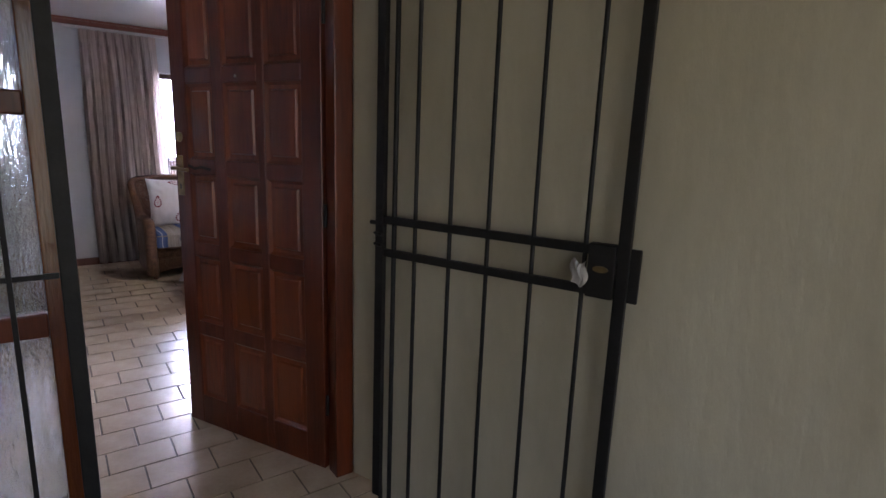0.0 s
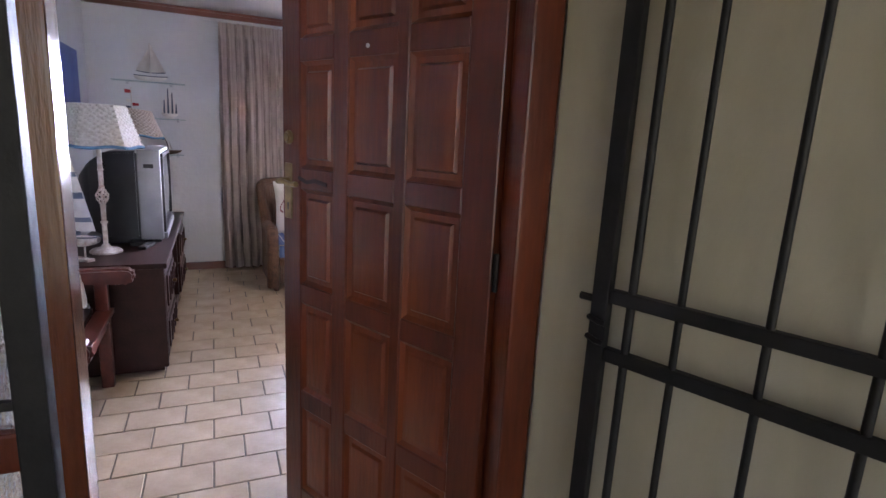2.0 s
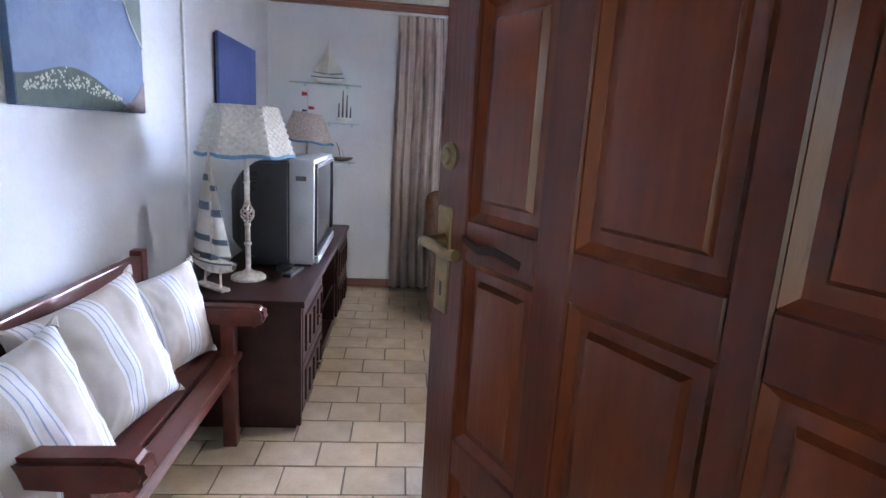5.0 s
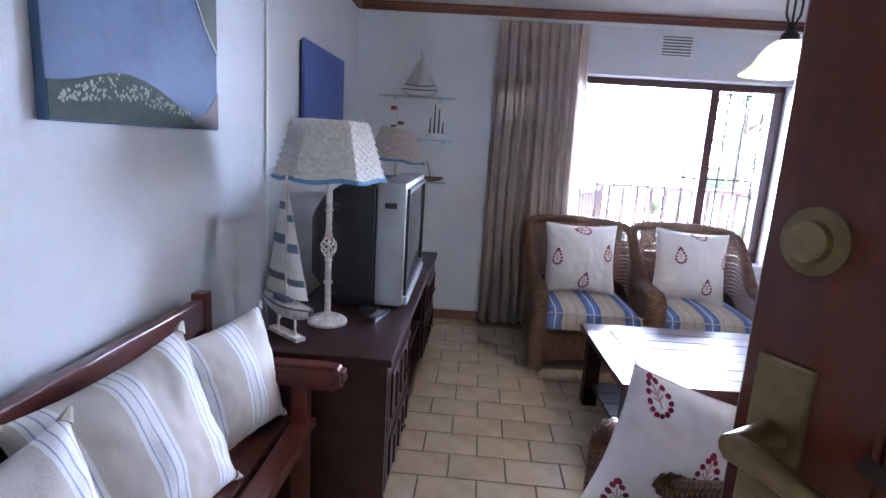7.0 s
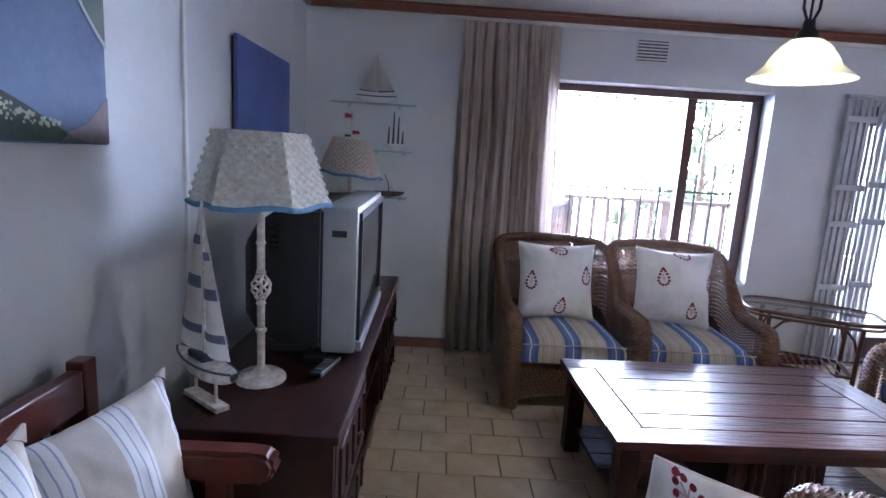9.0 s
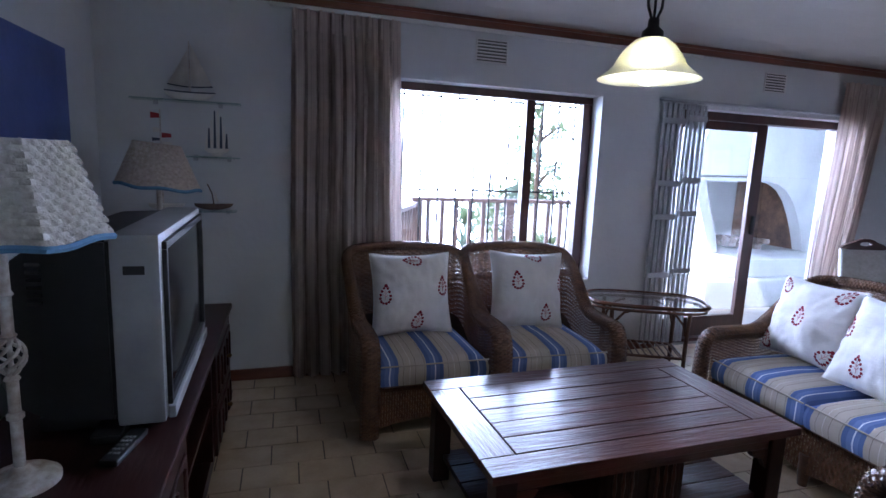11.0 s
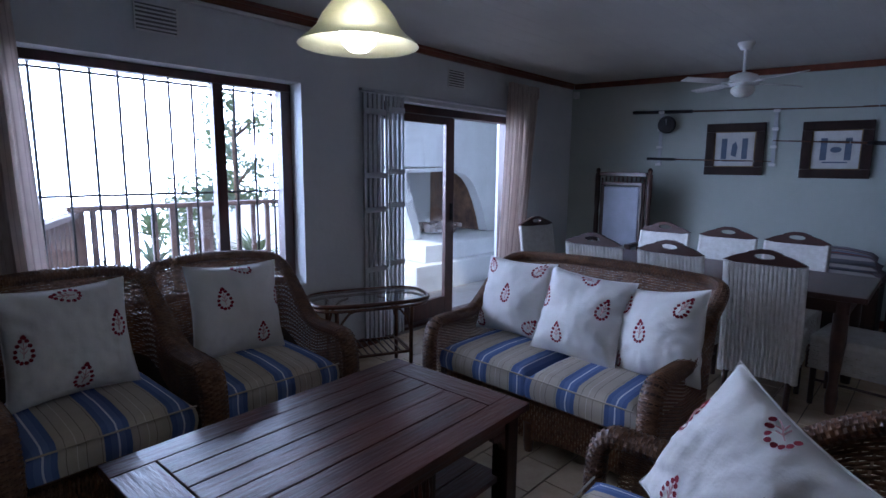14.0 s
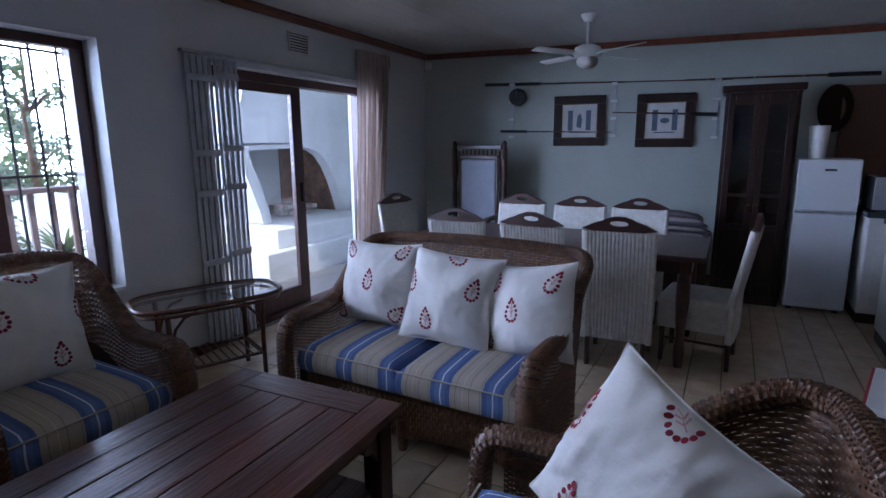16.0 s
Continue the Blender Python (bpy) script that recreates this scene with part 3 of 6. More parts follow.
for s in (-1, 1):
    plate = part("handle_plate", one(0.797, 0.837, s * 0.0235 - 0.0025 * 1, s * 0.0235 + 0.0025, 1.115, 1.295, 0.003), M_BRASS, door, "worn brass lock plate")
    bm = bmesh.new()
    tube(bm, [(0.817, s * 0.024, 1.238), (0.817, s * 0.065, 1.238)], [0.013, 0.009], 10)
    tube(bm, [(0.817, s * 0.062, 1.238), (0.785, s * 0.066, 1.240), (0.745, s * 0.066, 1.233), (0.717, s * 0.064, 1.236)], [0.010, 0.009, 0.008, 0.009], 8)
    part("lever", bm, M_BRASS, plate)
    part("keyhole", one(0.814, 0.820, s * 0.0262 - 0.0004, s * 0.0262 + 0.0004, 1.143, 1.168), M_BLACK, plate)
    bm = turned([(0.0, 0.0), (0.022, 0.0), (0.022, 0.005), (0.014, 0.008), (0.013, 0.013), (0.0, 0.013)], 20)
    bmesh.ops.rotate(bm, verts=bm.verts, matrix=Matrix.Rotation(radians(-90 * s), 3, "X"))
    bmesh.ops.translate(bm, verts=bm.verts, vec=(0.813, s * 0.022, 1.376))
    part("night_latch", bm, M_BRASS, door, "round brass night latch")
    bm = turned([(0.0, 0.0), (0.006, 0.0), (0.006, 0.003), (0.0, 0.003)], 12)
    bmesh.ops.rotate(bm, verts=bm.verts, matrix=Matrix.Rotation(radians(-90 * s), 3, "X"))
    bmesh.ops.translate(bm, verts=bm.verts, vec=(0.445, s * 0.0222, 1.628))
    part("peephole", bm, M_WHITE, door, "pale peephole")
for z in (0.25, 1.05, 1.8):
    part("hinge", tube(bmesh.new(), [(-0.012, 0.018, z), (-0.012, 0.018, z + 0.09)], 0.007, 8), M_STEEL, door)

# steel gate swung back against the porch wall
sg = thing("security_gate", pose(1.400, 2.140, -0.11, 0, 0.4, -68.3), "black steel bar security gate swung back against the wall", "security gate")
GW = 0.905
for x in (0.0, GW - 0.035):
    part("post", one(x, x + 0.035, -0.012, 0.012, 0.02, 2.1, 0.003), M_STEEL, sg)
part("hinge_rod", bar((0.078, 0.0, 0.05), (0.078, 0.0, 2.07), 0.009, 8), M_STEEL, sg)
for z in (0.02, 1.096, 1.216, 2.07):
    part("rail", one(0.036, GW - 0.036, -0.010, 0.010, z, z + 0.028, 0.003), M_STEEL, sg)
for x in (0.170, 0.312, 0.456, 0.613, 0.776):
    part("upright", bar((x, 0.0, 0.03), (x, 0.0, 2.09), 0.0075, 8), M_STEEL, sg)
lock = part("lock_box", one(GW - 0.115, GW - 0.036, -0.018, 0.018, 1.092, 1.250, 0.004), M_STEEL, sg)
bm = turned([(0.0, 0.0), (0.016, 0.0), (0.016, 0.004), (0.0, 0.004)], 16)
bmesh.ops.scale(bm, verts=bm.verts, vec=(1.4, 0.6, 1))
bmesh.ops.rotate(bm, verts=bm.verts, matrix=Matrix.Rotation(radians(90), 3, "X"))
bmesh.ops.translate(bm, verts=bm.verts, vec=(GW - 0.075, -0.018, 1.178))
part("escutcheon", bm, M_BRASS, lock, "brass keyhole plate")
part("strike_plate", one(GW + 0.001, GW + 0.03, -0.006, 0.006, 1.09, 1.245, 0.003), M_STEEL, sg)
part("hinge_pin", bar((-0.03, 0.0, 1.215), (0.0, 0.0, 1.215), 0.008, 8), M_STEEL, sg)
for z in (1.14, 1.18):
    bm = tube(bmesh.new(), [(0.0, -0.013, z), (0.03, -0.03, z), (0.045, -0.03, z)], 0.006, 8)
    part("stop", bm, M_STEEL, sg)
bm = bmesh.new()
random.seed(8)
surface(bm, lambda u, v: Vector((GW - 0.158 + 0.045 * u + 0.006 * math.sin(6 * v), -0.022 - 0.006 * math.sin(9 * u + 4 * v) - 0.008 * abs(math.sin(13 * u)), 1.125 + 0.07 * v + 0.008 * math.sin(7 * u))), 10, 12)
bmesh.ops.solidify(bm, geom=bm.faces[:], thickness=0.002)
rag = tagged(new("crumpled_tissue", mesh_of("crumpled_tissue", bm, M_PILLOW)), "crumpled white tissue stuck in the gate", "tissue")
rag.matrix_basis = sg.matrix_basis

grille = thing("side_panel_grille", pose(0, 0, 0), "dark steel bars in front of the glazed side panel", "security bars")
part("post", one(0.446, 0.486, 2.120, 2.160, -0.001, 2.138, 0.003), M_STEEL, grille)
part("upright", one(0.333, 0.345, 2.128, 2.143, -0.001, 2.138, 0.002), M_STEEL, grille)
part("upright", one(0.16, 0.172, 2.128, 2.143, -0.001, 2.138, 0.002), M_STEEL, grille)
for z in (1.014, 1.76, 0.31):
    part("crossbar", one(-0.45, 0.445, 2.130, 2.142, z, z + 0.014, 0.002), M_STEEL, grille)


# ---------------------------------------------------------------- cushions and cloth
def cushion_point(w, h, t, wrinkle, seed, corner=0.085):
    """The two faces of a stuffed square cushion in the x-z plane, plump in y."""
    def f(side, u, v):
        a, b = 2 * u - 1, 2 * v - 1
        x = a * w / 2 * (1 - corner * (1 - b * b) * abs(a) ** 2)
        z = b * h / 2 * (1 - corner * (1 - a * a) * abs(b) ** 2)
        fat = max(0.0, (1 - abs(a) ** 2.6) * (1 - abs(b) ** 2.6)) ** 0.58
        edge = 1 - (1 - a * a) * (1 - b * b)
        y = side * t / 2 * fat
        y += wrinkle * 0.7 * noise.noise(Vector((a * 1.7 + seed, b * 1.7, seed * 0.7))) * (0.25 + fat)
        # creases that run in from the seams
        r = math.atan2(b, a)
        y += side * wrinkle * 0.55 * edge * min(1, fat * 2.2) * noise.noise(Vector((r * 5.5 + seed, edge * 1.6, side * 3.0 + seed)))
        y += side * wrinkle * 0.22 * min(1, fat * 2) * noise.noise(Vector((a * 9 + seed, b * 5, side * 2.0)))
        return Vector((x, y, z))
    return f


def cushion_mesh(f, w, h, n=34):
    bm = bmesh.new()
    surface(bm, lambda u, v: f(-1, u, v), n, n, us=w, vs=h)
    surface(bm, lambda u, v: f(1, u, v), n, n, us=w, vs=h)
    bmesh.ops.remove_doubles(bm, verts=bm.verts, dist=0.0015)
    return bm


def piping(f, n=18):
    pts = [f(-1, i / n, 0) for i in range(n)] + [f(-1, 1, i / n) for i in range(n)] + [f(-1, 1 - i / n, 1) for i in range(n)] + [f(-1, 0, 1 - i / n) for i in range(n + 1)]
    return tube(bmesh.new(), pts, 0.0035, 5, caps=False)


def drop_ring(f, cu, cv, w, h, size, tilt, n=15):
    """Dots set round a leaf-shaped loop, lying on the cushion's front."""
    dots = bmesh.new()
    for i in range(n):
        a = 6.28319 * i / n
        x = math.sin(a) * 0.72 * math.sin(a / 2) ** 1.1
        z = math.cos(a) * 0.95
        x, z = x * math.cos(tilt) - z * math.sin(tilt), x * math.sin(tilt) + z * math.cos(tilt)
        u, v = cu + x * size / w, cv + z * size / h
        if not (0.02 < u < 0.98 and 0.02 < v < 0.98):
            continue
        ring = []
        for k in range(8):
            b = 6.28319 * k / 8
            p = f(-1, u + 0.0084 * math.cos(b) / w, v + 0.0084 * math.sin(b) / h)
            ring.append(dots.verts.new(p + Vector((0, -0.0022, 0))))
        dots.faces.new(ring)
    return dots


def inner_stem(f, cu, cv, w, h, size, tilt):
    bm = bmesh.new()
    for k, (x0, z0, x1, z1) in enumerate(((0, -0.6, 0, 0.55), (0, -0.3, 0.25, 0.0), (0, -0.3, -0.25, 0.0), (0, 0.0, 0.22, 0.3), (0, 0.0, -0.22, 0.3))):
        pts = []
        for s in (0, 0.33, 0.66, 1):
            x, z = x0 + (x1 - x0) * s, z0 + (z1 - z0) * s
            x, z = x * math.cos(tilt) - z * math.sin(tilt), x * math.sin(tilt) + z * math.cos(tilt)
            pts.append(f(-1, min(max(cu + x * size / w, 0.01), 0.99), min(max(cv + z * size / h, 0.01), 0.99)) + Vector((0, -0.0018, 0)))
        tube(bm, pts, 0.0022, 4)
    return bm


MOTIFS = {"a": ((0.5, 0.52, 0), (0.14, 0.88, 0.6), (0.85, 0.90, -0.5), (0.12, 0.14, 0.3), (0.86, 0.15, -0.7)),
          "b": ((0.36, 0.24, 0.1), (0.80, 0.62, -0.2), (0.08, 0.62, 0.1), (0.52, 0.95, 1.2)),
          "c": ((0.42, 0.48, 0.1), (0.84, 0.78, -0.5), (0.14, 0.80, -0.2), (0.80, 0.10, -0.9), (0.05, 0.2, 0.2)),
          "d": ((0.50, 0.92, 1.5), (0.13, 0.50, -0.1), (0.86, 0.58, 0.0), (0.52, 0.17, -0.2)),
          "e": ((0.30, 0.62, 0.1), (0.70, 0.20, 0.1), (0.55, 0.95, 1.5), (0.97, 0.60, 0.0))}


def throw_cushion(m, w, h, t, key, seed, label, group):
    f = cushion_point(w, h, t, 0.030, seed)
    c = thing("throw_cushion", m, label, "cushion", group)
    part("cover", cushion_mesh(f, w, h), M_PILLOW, c)
    part("piped_edge", piping(f), M_PILLOW, c)
    for cu, cv, tilt in MOTIFS[key]:
        tagged(part("printed_motif", drop_ring(f, cu, cv, w, h, 0.056, tilt), M_MOTIF, c, "dark red dotted leaf print"), kind="stuff")
        part("printed_stem", inner_stem(f, cu, cv, w, h, 0.056, tilt), M_BLUSH, c, "pale pink printed stem")
    return c


def box_cushion(bm, x0, x1, y0, y1, z0, z1, r=0.035, crown=0.015, seed=0.0):
    """A boxed seat cushion with soft edges and a crowned top, with UVs that run straight across."""
    nx, ny = 18, 18
    uvl = bm.loops.layers.uv.verify()

    def top(u, v):
        a, b = 2 * u - 1, 2 * v - 1
        z = z1 - r + r * max(0.0, 1 - abs(a) ** 10) ** 0.4 * max(0.0, 1 - abs(b) ** 10) ** 0.4 + crown * (1 - a * a) * (1 - b * b)
        return Vector((x0 + (x1 - x0) * u, y0 + (y1 - y0) * v, z + 0.004 * noise.noise(Vector((u * 4 + seed, v * 4, 1)))))
    surface(bm, top, nx, ny, us=x1 - x0, vs=y1 - y0)
    edge = [(i / nx, 0.0) for i in range(nx)] + [(1.0, j / ny) for j in range(ny)] + [(1 - i / nx, 1.0) for i in range(nx)] + [(0.0, 1 - j / ny) for j in range(ny)]
    n = len(edge)

    def sidewall(u, v):
        k = u * n
        i = int(k) % n
        a, b = edge[i]
        p = top(a, b)
        c = Vector(((x0 + x1) / 2, (y0 + y1) / 2, 0))
        out = Vector((p.x - c.x, p.y - c.y, 0)).normalized() * 0.010 * math.sin(math.pi * v)
        return Vector((p.x, p.y, z0 + (p.z - z0) * v)) + out
    rows_ = [[bm.verts.new(sidewall(i / n, j / 4)) for j in range(5)] for i in range(n)]
    for i in range(n):
        for j in range(4):
            q = ((i, j), ((i + 1) % n, j), ((i + 1) % n, j + 1), (i, j + 1))
            face = bm.faces.new([rows_[a][b] for a, b in q])
            for loop, (a, b) in zip(face.loops, q):
                loop[uvl].uv = (edge[a][0] * (x1 - x0), edge[a][1] * (y1 - y0))
    bmesh.ops.remove_doubles(bm, verts=bm.verts, dist=0.0008)
    return bm


# ---------------------------------------------------------------- wicker seating
def wicker_seat(m, width, depth, label, category, seats, group, arm_h=0.565, back_h=0.90):
    """Basketwork seat that faces its local -y; origin at the middle of its footprint on the floor."""
    s = thing("wicker_sofa" if seats > 1 else "wicker_armchair", m, label, category, group)
    hw, hd, cr = width / 2, depth / 2, 0.16
    # plan: up one side, round the back, down the other
    plan = [Vector((-hw, -hd + 0.05))]
    plan += [Vector((-hw, -hd + 0.05 + (depth - 0.05 - cr) * k / 8)) for k in range(1, 9)]
    plan += [Vector((-hw + cr - cr * math.cos(a), hd - cr + cr * math.sin(a))) for a in [math.pi / 2 * k / 6 for k in range(1, 7)]]
    nb = 6 + 6 * seats
    plan += [Vector((-hw + cr + (width - 2 * cr) * k / nb, hd)) for k in range(1, nb)]
    plan += [Vector((hw - cr + cr * math.sin(a), hd - cr + cr * math.cos(a))) for a in [math.pi / 2 * k / 6 for k in range(0, 7)]]
    plan += [Vector((hw, hd - cr - (depth - 0.05 - cr) * k / 8)) for k in range(1, 9)]
    length = [0.0]
    for a, b in zip(plan, plan[1:]):
        length.append(length[-1] + (b - a).length)
    total = length[-1]

    def at(u):
        d = u * total
        for i in range(len(plan) - 1):
            if d <= length[i + 1] + 1e-9:
                k = (d - length[i]) / max(length[i + 1] - length[i], 1e-9)
                return plan[i].lerp(plan[i + 1], k)
        return plan[-1]

    def rim_z(p):
        along = smoothstep(-0.10, hd - 0.03, p.y)
        crown = 0.025 * math.cos(math.pi * p.x / width) if p.y > hd - 0.2 else 0.0
        return arm_h + (back_h - arm_h) * along + crown

    def shell(u, v):
        p = at(u)
        z = 0.05 + (rim_z(p) - 0.05) * v
        lean = 0.05 * max(0.0, z - 0.42) / 0.5
        flare = Vector((p.x * 0.06, 0)) * max(0.0, z - 0.3)
        back = smoothstep(0, hd, p.y)
        return Vector((p.x + flare.x, p.y + lean * back * 1.2, z))
    part("woven_shell", woven(bmesh.new(), shell, 58, int(total / 0.026), 0.93, 0.0045, 2), M_WICKER, s, "woven brown basketwork sides and back")
    # dark sheet behind the lower weave, painting the shade between its strands
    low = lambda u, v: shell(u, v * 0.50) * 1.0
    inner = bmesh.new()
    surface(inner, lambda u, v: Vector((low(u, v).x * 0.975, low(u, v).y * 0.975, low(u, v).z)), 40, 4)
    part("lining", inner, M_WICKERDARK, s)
    # thick rolled rim
    rim = []
    for i in range(61):
        p = shell(i / 60, 1.0)
        rim.append(p)
    a, b = rim[0], rim[-1]
    fall = [(-0.072, -a.z + 0.055), (-0.076, -a.z + 0.16), (-0.076, -0.17), (-0.070, -0.08), (-0.056, -0.038), (-0.032, -0.010)]
    raw = [Vector((a.x, a.y + dy, a.z + dz)) for dy, dz in fall] + rim + [Vector((b.x, b.y + dy, b.z + dz)) for dy, dz in reversed(fall)]
    # even steps along the roll, so that the strands keep one width
    run = [0.0]
    for p, q in zip(raw, raw[1:]):
        run.append(run[-1] + (q - p).length)
    path, k = [], 0
    for i in range(131):
        d = run[-1] * i / 130
        while k < len(raw) - 2 and run[k + 1] < d:
            k += 1
        path.append(raw[k].lerp(raw[k + 1], (d - run[k]) / max(run[k + 1] - run[k], 1e-9)))

    def roll(u, v):
        k = u * (len(path) - 1)
        i = min(int(k), len(path) - 2)
        p = path[i].lerp(path[i + 1], k - i)
        d = (path[min(i + 2, len(path) - 1)] - path[max(i - 1, 0)]).normalized()
        side = d.cross(Vector((0, 0, 1)))
        if p.y < -hd + 0.12 or side.length < 0.2:
            side = Vector((1, 0, 0)) if p.x < 0 else Vector((-1, 0, 0))
        side.normalize()
        up = side.cross(d).normalized()
        back = smoothstep(-hd + 0.15, hd - 0.05, p.y)
        wide, thick = 0.050 - 0.016 * back, 0.034 - 0.005 * back
        inward = side * (0.018 * (1 - back))
        return p + inward + side * wide * math.cos(6.28319 * v) + up * thick * math.sin(6.28319 * v)
    part("rolled_rim", woven(bmesh.new(), lambda u, v: roll(v, u), int(run[-1] / 0.0105), 12, 0.92, 0.0035, 2), M_WICKER, s, "thick rolled basketwork arm and back rim")
    # darkened core inside the roll, so gaps between strands look shaded
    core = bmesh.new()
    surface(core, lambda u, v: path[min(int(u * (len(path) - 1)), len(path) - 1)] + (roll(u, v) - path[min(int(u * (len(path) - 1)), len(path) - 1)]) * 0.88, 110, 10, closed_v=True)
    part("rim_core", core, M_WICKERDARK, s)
    # arm fronts and skirt
    for sx in (-1, 1):
        part("foot", turned([(0.0, 0.0), (0.022, 0.0), (0.028, 0.05), (0.03, 0.16), (0.0, 0.16)], 10, (sx * (hw - 0.05), -hd + 0.06, 0)), M_CANE, s)
        part("foot", turned([(0.0, 0.0), (0.022, 0.0), (0.028, 0.05), (0.03, 0.16), (0.0, 0.16)], 10, (sx * (hw - 0.07), hd - 0.09, 0)), M_CANE, s)
    if seats > 1:
        part("foot", turned([(0.0, 0.0), (0.022, 0.0), (0.028, 0.05), (0.03, 0.16), (0.0, 0.16)], 10, (0, -hd + 0.06, 0)), M_CANE, s)

    def skirt(u, v):
        x = (u - 0.5) * (width - 0.16)
        bottom = 0.055 + 0.045 * abs(math.sin(math.pi * u * seats)) ** 0.6
        return Vector((x, -hd + 0.045, bottom + (0.30 - bottom) * v))
    tagged(part("front_skirt", woven(bmesh.new(), lambda u, v: skirt(v, u), int(width / 0.018), 9, 0.85, 0.004, 2), M_WICKER, s), "ribbed basketwork skirt under the seat", kind="stuff")
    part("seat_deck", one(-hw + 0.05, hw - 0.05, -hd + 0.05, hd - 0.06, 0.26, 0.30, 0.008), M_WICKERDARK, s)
    part("front_roll", bar((-hw + 0.09, -hd + 0.045, 0.305), (hw - 0.09, -hd + 0.045, 0.305), 0.018, 10), M_WICKER, s)
    cw = (width - 0.13) / seats
    for k in range(seats):
        x0 = -hw + 0.065 + k * cw
        bm = box_cushion(bmesh.new(), x0 + 0.008, x0 + cw - 0.008, -hd + 0.005, hd - 0.17, 0.312, 0.445, seed=k)
        for face in bm.faces:
            for loop in face.loops:
                uv = loop[bm.loops.layers.uv.active].uv
                uv.x += 0.03 + 0.06 * k
        part("seat_cushion", bm, M_SEAT, s, "grey seat cushion with blue stripes")
        pipe = [Vector((x0 + 0.006, -hd - 0.003, 0.424)), Vector((x0 + cw - 0.006, -hd - 0.003, 0.424))]
        part("seat_piping", tube(bmesh.new(), pipe, 0.004, 6), M_SEAT, s)
    return s


ARM_LABEL = "brown wicker armchair with blue striped seat cushion"
wicker_seat(pose(1.495, 6.49, 0, 0, 0, 2), 0.745, 0.80, ARM_LABEL + " near the curtain", "armchair", 1, "wicker armchairs")
wicker_seat(pose(2.255, 6.49, 0, 0, 0, -1), 0.745, 0.80, ARM_LABEL + " below the window", "armchair", 1, "wicker armchairs")
wicker_seat(pose(3.50, 5.27, 0, 0, 0, -91), 1.32, 0.80, "two-seat brown wicker sofa with blue striped cushions", "sofa", 2, "wicker sofas", back_h=0.87)
wicker_seat(pose(1.61, 4.11, 0, 0, 0, 195), 0.66, 0.80, ARM_LABEL + " facing the coffee table", "armchair", 1, "wicker armchairs", back_h=0.81)
wicker_seat(pose(2.28, 4.17, 0, 0, 0, 183), 0.66, 0.80, ARM_LABEL + " facing the coffee table", "armchair", 1, "wicker armchairs", back_h=0.86)

PL = "white cushion with dark red leaf prints"
throw_cushion(pose(1.46, 6.53, 0.70, -14, 0, 3), 0.50, 0.49, 0.22, "d", 1.3, PL + " on the armchair", "printed throw cushions")
throw_cushion(pose(2.22, 6.54, 0.70, -14, 2, -2), 0.50, 0.49, 0.22, "e", 2.1, PL + " on the armchair", "printed throw cushions")
throw_cushion(pose(3.60, 5.70, 0.675, -18, 0, -88), 0.49, 0.47, 0.22, "a", 3.7, PL + " on the sofa", "printed throw cushions")
throw_cushion(pose(3.52, 5.20, 0.665, -22, 3, -90), 0.51, 0.48, 0.22, "b", 4.4, PL + " on the sofa", "printed throw cushions")
throw_cushion(pose(3.54, 4.78, 0.655, -20, -9, -100), 0.46, 0.46, 0.22, "c", 5.2, PL + " slumped on the sofa", "printed throw cushions")
throw_cushion(pose(2.36, 4.12, 0.655, -26, 15, 230), 0.49, 0.49, 0.22, "b", 6.6, PL + " tipped on one corner", "printed throw cushions")
throw_cushion(pose(1.37, 4.19, 0.585, -6, 17, 4), 0.52, 0.42, 0.17, "a", 7.9, PL + " in the armchair", "printed throw cushions")


# ---------------------------------------------------------------- coffee table
ct = thing("coffee_table", pose(2.072, 5.412, 0, 0, 0, 2.4), "rustic dark red-brown plank coffee table with a low shelf", "coffee table")
L, W, H = 1.40, 0.825, 0.462
random.seed(11)
bm = bmesh.new()
n = 7
for i in range(n):
    y0 = -W / 2 + i * W / n
    x0, x1 = (-L / 2 + 0.145, L / 2 - 0.145) if 0 < i < n - 1 else (-L / 2, L / 2)
    tilt = random.uniform(-0.0012, 0.0012)
    part("plank", one(x0 + 0.002, x1 - 0.002, y0 + 0.0025, y0 + W / n - 0.0025, H - 0.034, H + tilt, 0.003, 2), M_TABLE, ct)
for s in (-1, 1):
    x0, x1 = sorted((s * L / 2, s * (L / 2 - 0.141)))
    part("end_board", one(x0, x1, -W / 2 + W / n + 0.001, W / 2 - W / n - 0.001, H - 0.034, H - 0.0006, 0.003), wood("end_board_wood", (0.08, 0.021, 0.013), (0.035, 0.010, 0.007), 0.30, "Y", 0.4, 11, 0.5, 60), ct)
part("apron", boxes((-L / 2 + 0.05, L / 2 - 0.05, -W / 2 + 0.05, -W / 2 + 0.075, H - 0.10, H - 0.035), (-L / 2 + 0.05, L / 2 - 0.05, W / 2 - 0.075, W / 2 - 0.05, H - 0.10, H - 0.035), (-L / 2 + 0.05, -L / 2 + 0.075, -W / 2 + 0.076, W / 2 - 0.076, H - 0.10, H - 0.035), (L / 2 - 0.075, L / 2 - 0.05, -W / 2 + 0.076, W / 2 - 0.076, H - 0.10, H - 0.035), bevel=0.003), M_TABLE, ct)
